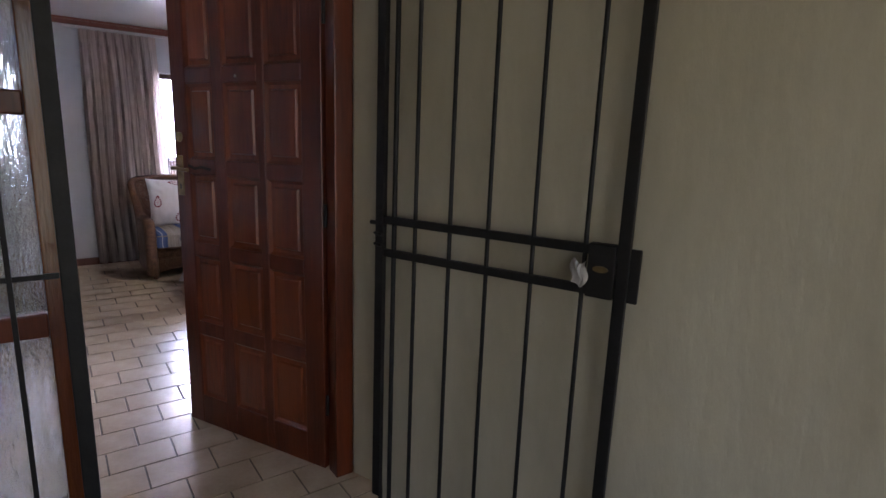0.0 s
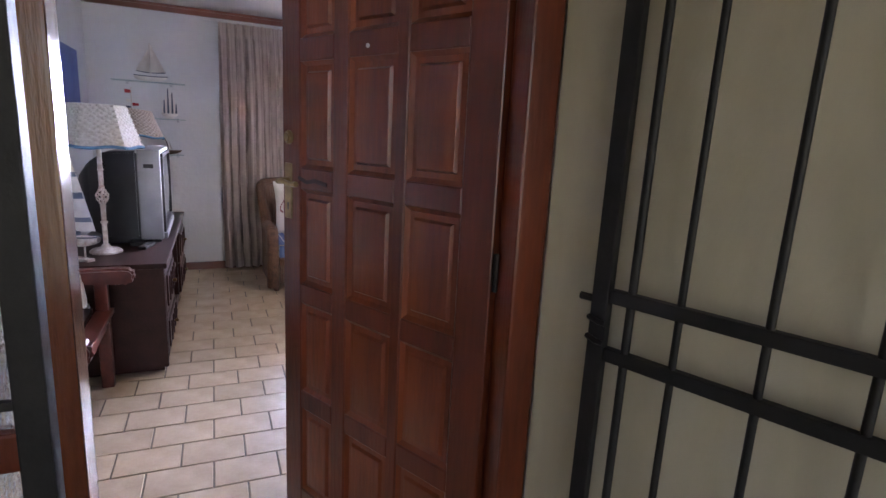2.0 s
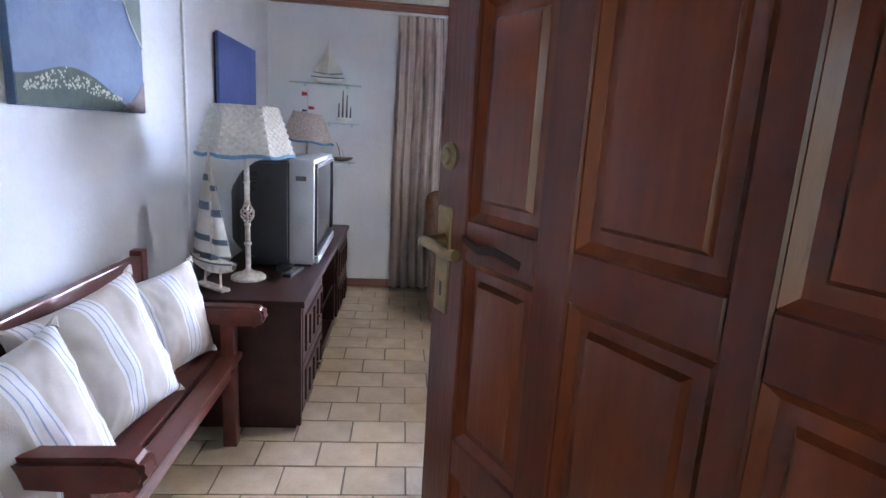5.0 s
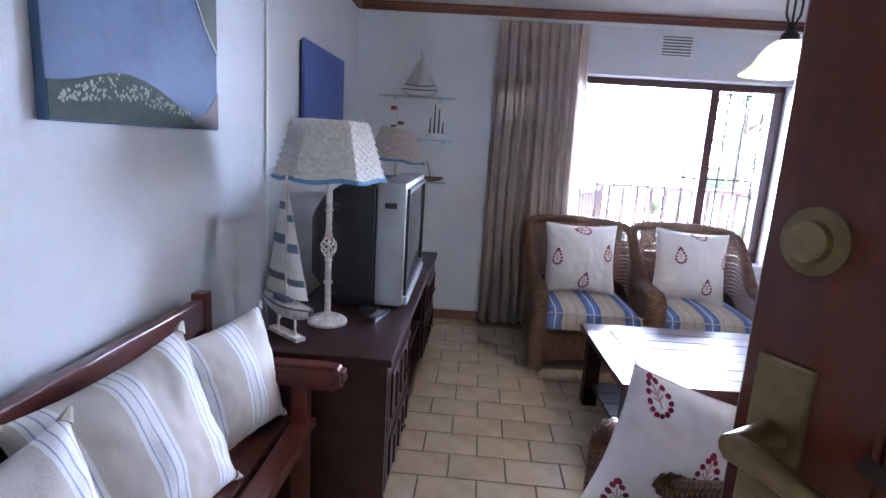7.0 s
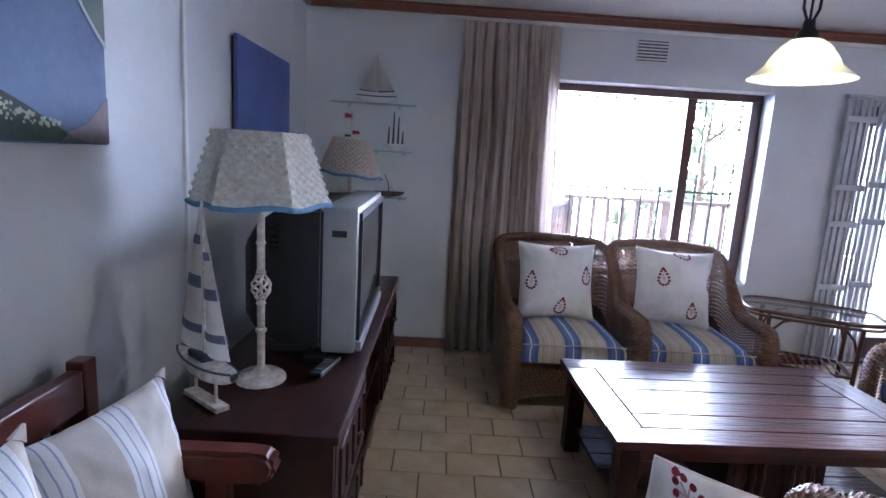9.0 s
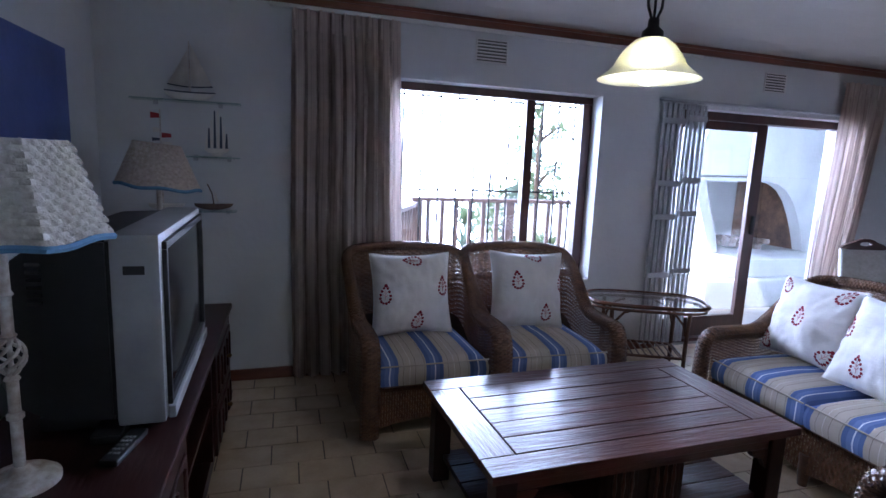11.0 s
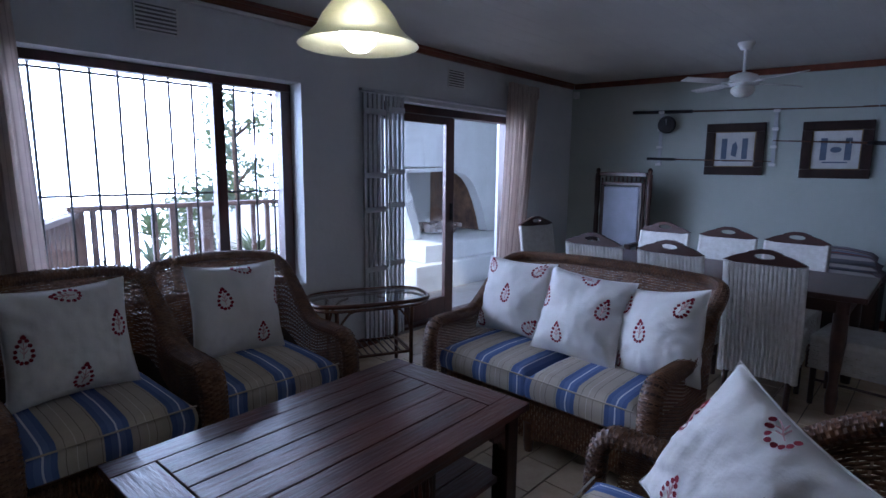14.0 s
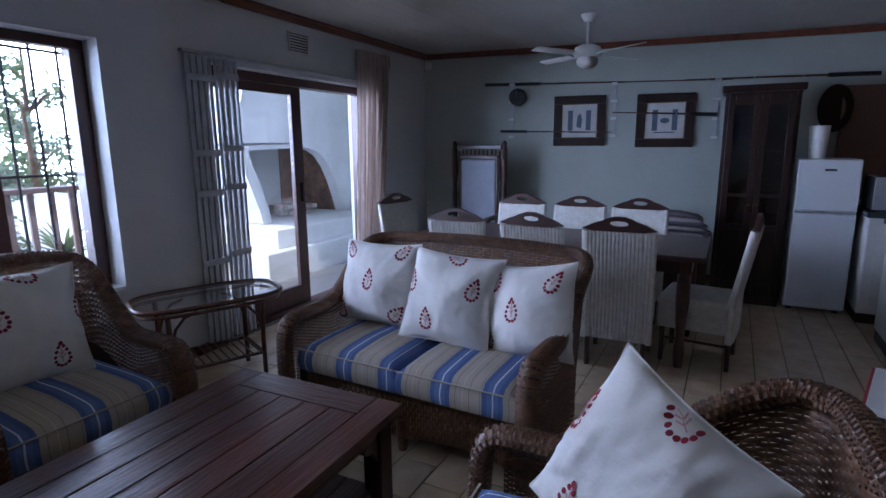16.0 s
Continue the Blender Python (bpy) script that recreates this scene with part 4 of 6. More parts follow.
for sx in (-1, 1):
    for sy in (-1, 1):
        leg = part("leg", one(sx * (L / 2 - 0.075) - 0.04, sx * (L / 2 - 0.075) + 0.04, sy * (W / 2 - 0.075) - 0.04, sy * (W / 2 - 0.075) + 0.04, 0, H - 0.036, 0.006), M_TVSTAND, ct)
        bm = prism([(0, 0), (0.09, 0), (0.075, -0.03), (0.03, -0.04), (0, -0.09)], -0.015, 0.015)
        bmesh.ops.scale(bm, verts=bm.verts, vec=(-sx, 1, 1))
        bmesh.ops.translate(bm, verts=bm.verts, vec=(sx * (L / 2 - 0.116), sy * (W / 2 - 0.0625), H - 0.101))
        part("bracket", bm, M_TABLE, leg)
for i in range(5):
    y0 = -W / 2 + 0.08 + i * (W - 0.16) / 5
    part("shelf_board", one(-L / 2 + 0.08, L / 2 - 0.08, y0 + 0.003, y0 + (W - 0.16) / 5 - 0.003, 0.11, 0.135, 0.003), M_TABLE, ct)
bm = bmesh.new()
box(bm, -0.20, 0.20, -W / 2 + 0.10, W / 2 - 0.10, 0.136, H - 0.036, 0.004)
core = part("drawer_box", bm, M_TVSTAND, ct)
for x in (-0.10, 0.10):
    part("carved_panel", one(x - 0.075, x + 0.075, -W / 2 + 0.092, -W / 2 + 0.0995, 0.17, H - 0.07, 0.006), M_TVSTAND, core)
    for k in range(3):
        part("spindle", turned([(0.0, 0.0), (0.008, 0.01), (0.005, 0.06), (0.010, 0.10), (0.005, 0.14), (0.008, 0.19), (0.0, 0.2)], 8, (x - 0.04 + k * 0.04, -W / 2 + 0.088, 0.18)), M_TABLE, core)


# ---------------------------------------------------------------- side table with glass top
def oval(a, b, n=40, p=2.6):
    out = []
    for i in range(n):
        t = 6.28319 * i / n
        c, s = math.cos(t), math.sin(t)
        out.append((a * abs(c) ** (2 / p) * (1 if c > 0 else -1), b * abs(s) ** (2 / p) * (1 if s > 0 else -1)))
    return out


st = thing("cane_side_table", pose(3.29, 6.745, 0, 0, 0, -24), "oval dark cane side table with a glass top", "side table")
ring = oval(0.42, 0.235, 44, 3.4)
part("top_hoop", tube(bmesh.new(), [(x, y, 0.545) for x, y in ring + ring[:1]], 0.015, 8, caps=False), M_CANE, st)
part("under_hoop", tube(bmesh.new(), [(x * 0.97, y * 0.97, 0.512) for x, y in ring + ring[:1]], 0.011, 8, caps=False), M_CANE, st)
p = part("glass_top", slab_xy([(x * 0.96, y * 0.96) for x, y in ring], 0.546, 0.553), M_GLASS, st, "clear glass top")
p.visible_shadow = False
for sx in (-1, 1):
    for sy in (-1, 1):
        x, y = sx * 0.26, sy * 0.17
        leg = part("leg", tube(bmesh.new(), [(x, y, 0), (x, y, 0.25), (x * 1.02, y * 1.05, 0.51)], 0.015, 8), M_CANE, st)
        part("brace", tube(bmesh.new(), [(x - sx * 0.008, y, 0.34), (x - sx * 0.03, y, 0.42), (x - sx * 0.08, y, 0.48), (x - sx * 0.15, y, 0.505)], 0.009, 6), M_CANE, leg)
for sy in (-1, 1):
    part("stretcher", bar((-0.25, sy * 0.17, 0.17), (0.25, sy * 0.17, 0.17), 0.011), M_CANE, st)
for sx in (-1, 1):
    part("stretcher", bar((sx * 0.26, -0.16, 0.17), (sx * 0.26, 0.16, 0.17), 0.011), M_CANE, st)
for i in range(11):
    part("shelf_rod", bar((-0.235 + i * 0.047, -0.165, 0.178), (-0.235 + i * 0.047, 0.165, 0.178), 0.006, 6), M_CANE, st)


# ---------------------------------------------------------------- curtains
def curtain(m, width, height, folds, flare, label, lean=0.0, seed=0):
    c = thing("curtain", m, label, "curtain", "curtains")

    def f(u, v):
        top = smoothstep(0.86, 1.0, v)
        pinch = 1 - 0.10 * smoothstep(0.3, 0.97, v) * flare
        x = (u - 0.5) * width * pinch + lean * (1 - v) ** 1.3 * (0.3 + u) + 0.02 * noise.noise(Vector((u * 3, v * 2, seed)))
        ph = 6.28319 * folds * u + 1.2 * noise.noise(Vector((u * 2 + seed, v * 0.8, 2)))
        amp = (0.023 + 0.012 * (1 - v)) * (1 - 0.45 * top)
        y = -0.055 + amp * math.sin(ph) + 0.012 * math.sin(2.3 * ph + v * 2) * (1 - top)
        return Vector((x + 0.012 * math.cos(ph), y, height * v))
    bm = surface(bmesh.new(), f, folds * 12, 26, us=width * 2.0, vs=height)
    bmesh.ops.solidify(bm, geom=bm.faces[:], thickness=0.003)
    part("drape", bm, M_CURTAIN, c)
    for k in range(folds):
        x0 = f((k + 0.5) / folds, 0.98).x
        part("pleat", tube(bmesh.new(), [(x0, -0.09, height * 0.945), (x0, -0.096, height * 0.97), (x0, -0.09, height)], 0.010, 6), M_CURTAIN, c)
    part("heading", one(-width / 2 * 0.92, width / 2 * 0.92, -0.036, -0.02, height - 0.03, height + 0.006, 0.003), M_WHITE, c)
    return c


curtain(NORTH @ pose(1.405, -0.01, 0.02), 0.71, 2.345, 9, 0.5, "pleated beige striped curtain drawn beside the window", 0.05, 1)
curtain(NORTH @ pose(6.03, -0.01, 0.02), 0.58, 2.30, 8, 0.6, "pleated beige striped curtain beside the terrace door", -0.30, 5)
structure("curtain_track", boxes((0.95, 4.2, -0.05, -0.02, 2.375, 2.398, 0.003)), M_WHITE, "white curtain track along the wall", "curtain track", NORTH)


# ---------------------------------------------------------------- bench
bn = thing("wooden_bench", pose(-0.26, 3.90, 0), "reddish slatted wooden bench against the wall", "bench")
y0, y1 = -0.53, 0.60
for y in (y0, y1 - 0.05):
    part("back_post", one(0.02, 0.07, y, y + 0.05, 0, 0.885, 0.006), M_BENCH, bn)
    part("front_leg", one(0.37, 0.43, y, y + 0.05, 0, 0.587, 0.006), M_BENCH, bn)
    arm = [(0.03, 0.588), (0.46, 0.588), (0.50, 0.566), (0.53, 0.570), (0.556, 0.594), (0.562, 0.624), (0.546, 0.652), (0.50, 0.660), (0.03, 0.655)]
    bm = prism(arm, y - 0.012, y + 0.062, 0.013)
    part("armrest", bm, M_BENCH, bn)
    part("seat_rail", one(0.071, 0.369, y + 0.005, y + 0.045, 0.36, 0.405, 0.004), M_BENCH, bn)
part("top_rail", one(0.03, 0.066, y0 + 0.051, y1 - 0.051, 0.76, 0.865, 0.006), M_BENCH, bn)
part("lower_rail", one(0.03, 0.066, y0 + 0.051, y1 - 0.051, 0.50, 0.55, 0.006), M_BENCH, bn)
for i in range(11):
    y = y0 + 0.10 + i * (y1 - y0 - 0.24) / 10
    part("back_slat", one(0.038, 0.056, y, y + 0.045, 0.551, 0.759, 0.003), M_BENCH, bn)
for i in range(4):
    x = 0.075 + i * 0.097
    part("seat_slat", one(x, x + 0.080, y0 - 0.01, y1 + 0.01, 0.406, 0.434, 0.007), M_BENCH, bn)
part("stretcher", one(0.385, 0.415, y0 + 0.051, y1 - 0.051, 0.33, 0.39, 0.004), M_BENCH, bn)


def linen_cushion(m, w, h, t, seed):
    f = cushion_point(w, h, t, 0.022, seed)
    c = thing("linen_cushion", m, "beige linen bench cushion with white bands and blue stripes", "cushion", "bench cushions")
    part("cover", cushion_mesh(f, w, h), M_BENCHCLOTH, c)
    for a, b in ((0.0, 0.0), (1.0, 0.0), (1.0, 1.0), (0.0, 1.0)):
        p = f(-1, a, b)
        part("corner_ear", tube(bmesh.new(), [p * 0.95, p * 1.045], [0.016, 0.004], 6), M_BENCHCLOTH, c)


linen_cushion(pose(-0.045, 4.31, 0.632, -12, -4, 70), 0.41, 0.41, 0.17, 1.0)
linen_cushion(pose(-0.05, 3.86, 0.655, -16, -8, 74), 0.47, 0.47, 0.19, 2.4)
linen_cushion(pose(-0.04, 3.46, 0.630, -18, -7, 76), 0.45, 0.45, 0.19, 3.8)


# ---------------------------------------------------------------- television corner
tv_st = thing("tv_cabinet", pose(0, 0, 0), "long low dark mahogany television cabinet with carved drawer fronts", "tv cabinet")
SX0, SX1, SY0, SY1, SH = -0.10, 0.430, 4.585, 6.62, 0.648
part("top", one(SX0 - 0.01, SX1 + 0.012, SY0 - 0.012, SY1 + 0.012, SH - 0.03, SH, 0.006), M_TVSTAND, tv_st)
part("side_panel", one(SX0, SX1 - 0.004, SY0, SY0 + 0.03, 0.03, SH - 0.031, 0.004), M_TVSTAND, tv_st)
part("side_panel", one(SX0, SX1 - 0.004, SY1 - 0.03, SY1, 0.03, SH - 0.031, 0.004), M_TVSTAND, tv_st)
part("plinth", one(SX0 + 0.02, SX1 - 0.03, SY0 + 0.031, SY1 - 0.031, 0.0, 0.07, 0.003), M_TVSTAND, tv_st)
part("back_panel", one(SX0, SX0 + 0.012, SY0 + 0.031, SY1 - 0.031, 0.071, SH - 0.031), M_TVSTAND, tv_st)
for y in (5.22, 5.95):
    part("divider", one(SX0 + 0.013, SX1 - 0.02, y, y + 0.025, 0.071, SH - 0.031, 0.003), M_TVSTAND, tv_st)
part("shelf", one(SX0 + 0.013, SX1 - 0.03, 5.246, 5.949, 0.32, 0.34, 0.003), M_TVSTAND, tv_st)
for y, w in ((SY0 + 0.035, 0.605), (5.98, 0.605)):
    for z0, z1 in ((0.08, 0.32), (0.33, 0.595)):
        dr = part("drawer", one(SX1 - 0.02, SX1 - 0.002, y, y + w, z0, z1, 0.004), M_TVSTAND, tv_st)
        part("carved_field", one(SX1 - 0.002, SX1 + 0.008, y + 0.05, y + w - 0.05, z0 + 0.04, z1 - 0.04, 0.005), M_TVSTAND, dr)
        for k in range(4):
            yy = y + 0.12 + k * (w - 0.24) / 3
            part("bead", bar((SX1 + 0.008, yy, z0 + 0.06), (SX1 + 0.008, yy, z1 - 0.06), 0.009, 8), M_TVSTAND, dr)
        bm = turned([(0.0, 0.0), (0.006, 0.002), (0.010, 0.014), (0.012, 0.022), (0.0, 0.028)], 12)
        bmesh.ops.rotate(bm, verts=bm.verts, matrix=Matrix.Rotation(radians(90), 3, "Y"))
        bmesh.ops.translate(bm, verts=bm.verts, vec=(SX1 + 0.012, y + w / 2, (z0 + z1) / 2))
        part("knob", bm, M_BRASS, dr, "small brass knob")

tv = thing("television", pose(0.385, 5.56, SH + 0.002, 0, 0, 1), "large old silver tube television with a black back", "television")
hw, TH = 0.43, 0.60
bm = bmesh.new()
box(bm, -0.13, 0.0, -hw, hw, 0.03, TH, 0.012)
part("front_case", bm, M_SILVER, tv, "silver plastic front case")
f0 = [(-0.131, hw - 0.012, 0.045, TH - 0.012), (-0.30, hw - 0.02, 0.05, TH - 0.02), (-0.40, hw - 0.07, 0.08, TH - 0.09), (-0.475, hw - 0.16, 0.12, TH - 0.19)]
bm = bmesh.new()
rings = [[bm.verts.new(c) for c in ((x, -w, a), (x, w, a), (x, w, b), (x, -w, b))] for x, w, a, b in f0]
for a, b in zip(rings, rings[1:]):
    for k in range(4):
        bm.faces.new((a[k], a[(k + 1) % 4], b[(k + 1) % 4], b[k]))
bm.faces.new(rings[-1])
bm.faces.new(rings[0][::-1])
bmesh.ops.bevel(bm, geom=[e for e in bm.edges], offset=0.012, segments=2, affect="EDGES")
back = part("back_case", bm, M_BLACK, tv, "black ribbed plastic back")
for i in range(6):
    for j in range(3):
        part("vent_slot", one(-0.235 + 0.0 - j * 0.05, -0.20 - j * 0.05, -hw + 0.0195, -hw + 0.0225, 0.40 + i * 0.022, 0.41 + i * 0.022), M_SCREEN, back)
bm = bmesh.new()
surface(bm, lambda u, v: Vector((0.0025 + 0.012 * math.sin(math.pi * u) * math.sin(math.pi * v), -hw + 0.05 + (2 * hw - 0.10) * u, 0.10 + (TH - 0.15) * v)), 16, 12)
part("screen", bm, M_SCREEN, tv, "dark glass screen")
part("bezel", boxes((0.0, 0.014, -hw + 0.03, hw - 0.03, 0.075, 0.098, 0.003), (0.0, 0.014, -hw + 0.03, hw - 0.03, TH - 0.048, TH - 0.025, 0.003), (0.0, 0.014, -hw + 0.03, -hw + 0.05, 0.0985, TH - 0.0485, 0.003), (0.0, 0.014, hw - 0.05, hw - 0.03, 0.0985, TH - 0.0485, 0.003)), M_BLACK, tv)
part("control_strip", one(0.0, 0.022, -hw + 0.03, hw - 0.03, 0.03, 0.07, 0.005), M_SILVER, tv)
part("badge", one(-0.095, -0.04, -hw - 0.0015, -hw + 0.0005, TH - 0.115, TH - 0.09), M_BLACK, tv)
for sy in (-1, 1):
    part("foot", one(-0.35, -0.02, sy * 0.32 - 0.04, sy * 0.32 + 0.04, 0.0, 0.046, 0.006), M_BLACK, tv)
rc = thing("remote_control", pose(0.30, 5.05, SH + 0.001, 0, 0, 78), "black remote control lying on the cabinet", "remote control")
part("case", one(-0.09, 0.09, -0.024, 0.024, 0, 0.020, 0.006), M_BLACK, rc)
for i in range(5):
    for j in range(3):
        part("button", one(-0.06 + i * 0.022, -0.05 + i * 0.022, -0.014 + j * 0.011, -0.007 + j * 0.011, 0.0195, 0.0225), M_SILVER, rc)
bx = thing("decoder_box", pose(0.22, 5.15, SH + 0.001, 0, 0, 92), "thin black decoder box lying under the television edge", "decoder box")
part("case", one(-0.06, 0.06, -0.06, 0.02, 0, 0.026, 0.004), M_BLACK, bx)


def table_lamp(m, label, shade_mat, square, h_base, h_shade, r0, r1, lean=0.0, trim=M_TEAL):
    lp = thing("table_lamp", m, label, "table lamp", "table lamps")
    if h_base > 0.4:
        part("base", turned([(0.0, 0.0), (0.085, 0.0), (0.085, 0.012), (0.07, 0.024), (0.03, 0.032), (0.016, 0.05), (0.0, 0.05)], 28), M_DISTRESSED, lp, "round distressed white base")
        prof = [(0.0, 0.048), (0.013, 0.05), (0.013, 0.17), (0.019, 0.175), (0.019, 0.185), (0.013, 0.19), (0.013, 0.27), (0.018, 0.275), (0.012, 0.285), (0.006, 0.29), (0.006, 0.37), (0.012, 0.375), (0.018, 0.385), (0.013, 0.39), (0.013, 0.48), (0.018, 0.485), (0.013, 0.495), (0.012, h_base + 0.05), (0.0, h_base + 0.05)]
        part("stem", turned(prof, 14), M_DISTRESSED, lp)
        for k in range(6):
            pts = []
            for i in range(13):
                s = i / 12
                a = 6.28319 * k / 6 + 3.4 * s
                r = 0.010 + 0.022 * math.sin(math.pi * s)
                pts.append((r * math.cos(a), r * math.sin(a), 0.288 + 0.09 * s))
            part("twisted_strand", tube(bmesh.new(), pts, 0.0045, 6), M_DISTRESSED, lp)
    else:
        part("base", turned([(0.0, 0.0), (0.07, 0.0), (0.06, 0.03), (0.075, 0.10), (0.06, 0.17), (0.03, 0.21), (0.012, 0.24), (0.012, h_base + 0.05), (0.0, h_base + 0.05)], 24), M_IRON, lp, "dark turned base")
    z0, z1 = h_base, h_base + h_shade

    def sh(u, v):
        a = 6.28319 * (u + 0.125 * 0)
        r = r1 + (r0 - r1) * (1 - v)
        c, s = math.cos(a), math.sin(a)
        if square:
            # six cut panels
            sec = 6.28319 / 6
            k = math.cos(sec / 2) / math.cos((a % sec) - sec / 2)
            r *= k
        return Vector((r * c, r * s, z0 + (z1 - z0) * v - 0.012 * math.sin(6 * a) * (1 - v) * 0.4 + lean * c * r))
    shd = tagged(part("shade", woven(bmesh.new(), sh, 16, 54, 0.95, 0.0035, 2, 0.35), shade_mat, lp, "woven basketwork shade"), kind="stuff")
    bm = surface(bmesh.new(), lambda u, v: Vector((sh(u, v).x * 0.97, sh(u, v).y * 0.97, sh(u, v).z)), 36, 4)
    part("lining", bm, shade_mat, shd)
    rim = [sh(i / 48, 0.0) for i in range(49)]
    part("trim_cord", tube(bmesh.new(), [(p.x * 1.01, p.y * 1.01, p.z - 0.006) for p in rim], 0.009, 6, caps=False), trim, shd, "blue corded trim")
    return lp


table_lamp(pose(0.10, 4.93, SH + 0.001, 0, 0, 12), "white table lamp with a panelled woven shade and blue trim", M_SHADE, True, 0.625, 0.225, 0.225, 0.150)
table_lamp(pose(0.14, 6.40, SH + 0.001, 0, 0, 0), "table lamp with a beige woven shade sitting askew", M_SHADE2, False, 0.67, 0.20, 0.185, 0.10, lean=-0.10)


# ---------------------------------------------------------------- model boats
def sail(pts, thick=0.003):
    bm = bmesh.new()
    a, b, c = (Vector(p) for p in pts)
    surface(bm, lambda u, v: a.lerp(b, u) * (1 - v) + c * v + Vector((0, 0.018 * math.sin(math.pi * u) * (1 - v), 0)) if v < 1 else c + Vector((0, 0, 0.0)) + (b - a) * 0.001 * u, 8, 10)
    bmesh.ops.solidify(bm, geom=bm.faces[:], thickness=thick)
    return bm


def band(pts, v0, v1, thick=0.0045):
    a, b, c = (Vector(p) for p in pts)
    bm = bmesh.new()
    for off in (-thick, thick):
        surface(bm, lambda u, v: a.lerp(b, u) * (1 - (v0 + (v1 - v0) * v)) + c * (v0 + (v1 - v0) * v) + Vector((0, off + 0.018 * math.sin(math.pi * u) * (1 - (v0 + (v1 - v0) * v)), 0)), 8, 2)
    return bm


def hull_mesh(l, w, h):
    def f(u, v):
        x = (u - 0.5) * l
        fat = max(0.02, math.sin(math.pi * min(max(u * 0.94 + 0.05, 0), 1)) ** 0.6)
        a = math.pi * v
        sheer = 0.16 * h * (2 * u - 1) ** 2
        return Vector((x + 0.06 * l * (u - 0.5) * math.sin(a) * -0.6, w / 2 * fat * math.cos(a), sheer - h * fat ** 0.6 * math.sin(a) ** 0.7))
    bm = surface(bmesh.new(), f, 20, 10)
    ring = [(f(i / 20, 0)) for i in range(21)] + [f(1 - i / 20, 1) for i in range(21)]
    face = bm.faces.new([bm.verts.new(p) for p in ring])
    bmesh.ops.remove_doubles(bm, verts=bm.verts, dist=0.0005)
    return bm


def model_yacht(m, label, l, mast_h, hull_mat, stripes, sails, stand=True, group="model boats"):
    y = thing("model_yacht", m, label, "model boat", group)
    lift = 0.0
    if stand:
        part("plinth", one(-l * 0.30, l * 0.30, -0.022, 0.022, 0, 0.016, 0.002), M_DISTRESSED, y)
        for x in (-l * 0.18, l * 0.18):
            part("prop", bar((x, 0, 0.015), (x, 0, 0.085), 0.005, 6), M_DISTRESSED, y)
        lift = 0.135
    else:
        lift = 0.045
    hull = part("hull", hull_mesh(l, l * 0.26, l * 0.17 if stand else 0.045), hull_mat, y)
    hull.location = (0, 0, lift)
    rim = tube(bmesh.new(), [(x, l * 0.13 * max(0.02, math.sin(math.pi * (x / l + 0.5) * 0.94 + 0.15)) ** 0.6, lift + 0.16 * (0.17 * l) * (2 * x / l) ** 2) for x in [(-0.5 + i / 20) * l for i in range(21)]], 0.004, 5)
    part("gunwale", rim, M_NAVY, y)
    part("gunwale", tube(bmesh.new(), [(x, -l * 0.13 * max(0.02, math.sin(math.pi * (x / l + 0.5) * 0.94 + 0.15)) ** 0.6, lift + 0.16 * (0.17 * l) * (2 * x / l) ** 2) for x in [(-0.5 + i / 20) * l for i in range(21)]], 0.004, 5), M_NAVY, y)
    if stand:
        part("cabin", one(-0.02, 0.07, -0.02, 0.02, lift, lift + 0.028, 0.004), M_NAVY, y)
    part("mast", bar((0.0, 0, lift), (0.0, 0, lift + mast_h), [0.005, 0.003], 6), M_DISTRESSED, y)
    main = [(0.008, 0, lift + 0.03), (l * 0.46, 0, lift + 0.04), (0.006, 0, lift + mast_h * 0.97)]
    jib = [(-0.008, 0, lift + 0.03), (-l * 0.44, 0, lift + 0.04), (-0.006, 0, lift + mast_h * 0.85)]
    if sails:
        for tri in (main, jib):
            s = part("sail", sail(tri), M_SAIL, y)
            for v0, v1, mt in stripes:
                part("sail_band", band(tri, v0, v1), mt, s)
    return y


model_yacht(pose(-0.01, 4.74, SH + 0.001, 0, 0, 142), "white model yacht with navy sail bands on a stand", 0.33, 0.53, M_DISTRESSED, [(0.12, 0.18, M_FADEDNAVY), (0.42, 0.50, M_FADEDNAVY), (0.70, 0.76, M_FADEDNAVY)], True)

shelf_y = -0.062
for x0, x1, z in ((0.19, 0.78, 1.772), (0.45, 0.77, 1.453), (0.48, 0.745, 1.128)):
    sh_ = thing("glass_shelf", NORTH @ pose(0, 0, z), "small frosted glass wall shelf holding model boats", "shelf", "glass shelves")
    part("pane", one(x0, x1, -0.125, -0.002, 0, 0.008, 0.002, 1), M_SHELFGLASS, sh_)
    for x in (x0 + 0.2 * (x1 - x0), x1 - 0.2 * (x1 - x0)):
        part("bracket", boxes((x - 0.012, x + 0.012, -0.03, -0.001, -0.02, -0.001, 0.003), (x - 0.012, x + 0.012, -0.03, -0.001, 0.009, 0.016, 0.002)), M_GREYMETAL, sh_)
model_yacht(NORTH @ pose(0.50, shelf_y, 1.781, 0, 0, 3), "pale model schooner with cream sails on the shelf", 0.27, 0.29, M_SAIL, [(0.0, 0.03, M_NAVY)], True, False)
st_ = thing("striped_sailboat", NORTH @ pose(0.64, shelf_y, 1.462, 0, 0, 2), "small sailboat with black and white striped sails", "model boat", "model boats")
part("hull", hull_mesh(0.14, 0.04, 0.03), M_SAIL, st_).location = (0, 0, 0.045)
part("keel_stand", one(-0.03, 0.03, -0.015, 0.015, 0, 0.02, 0.003), M_SAIL, st_)
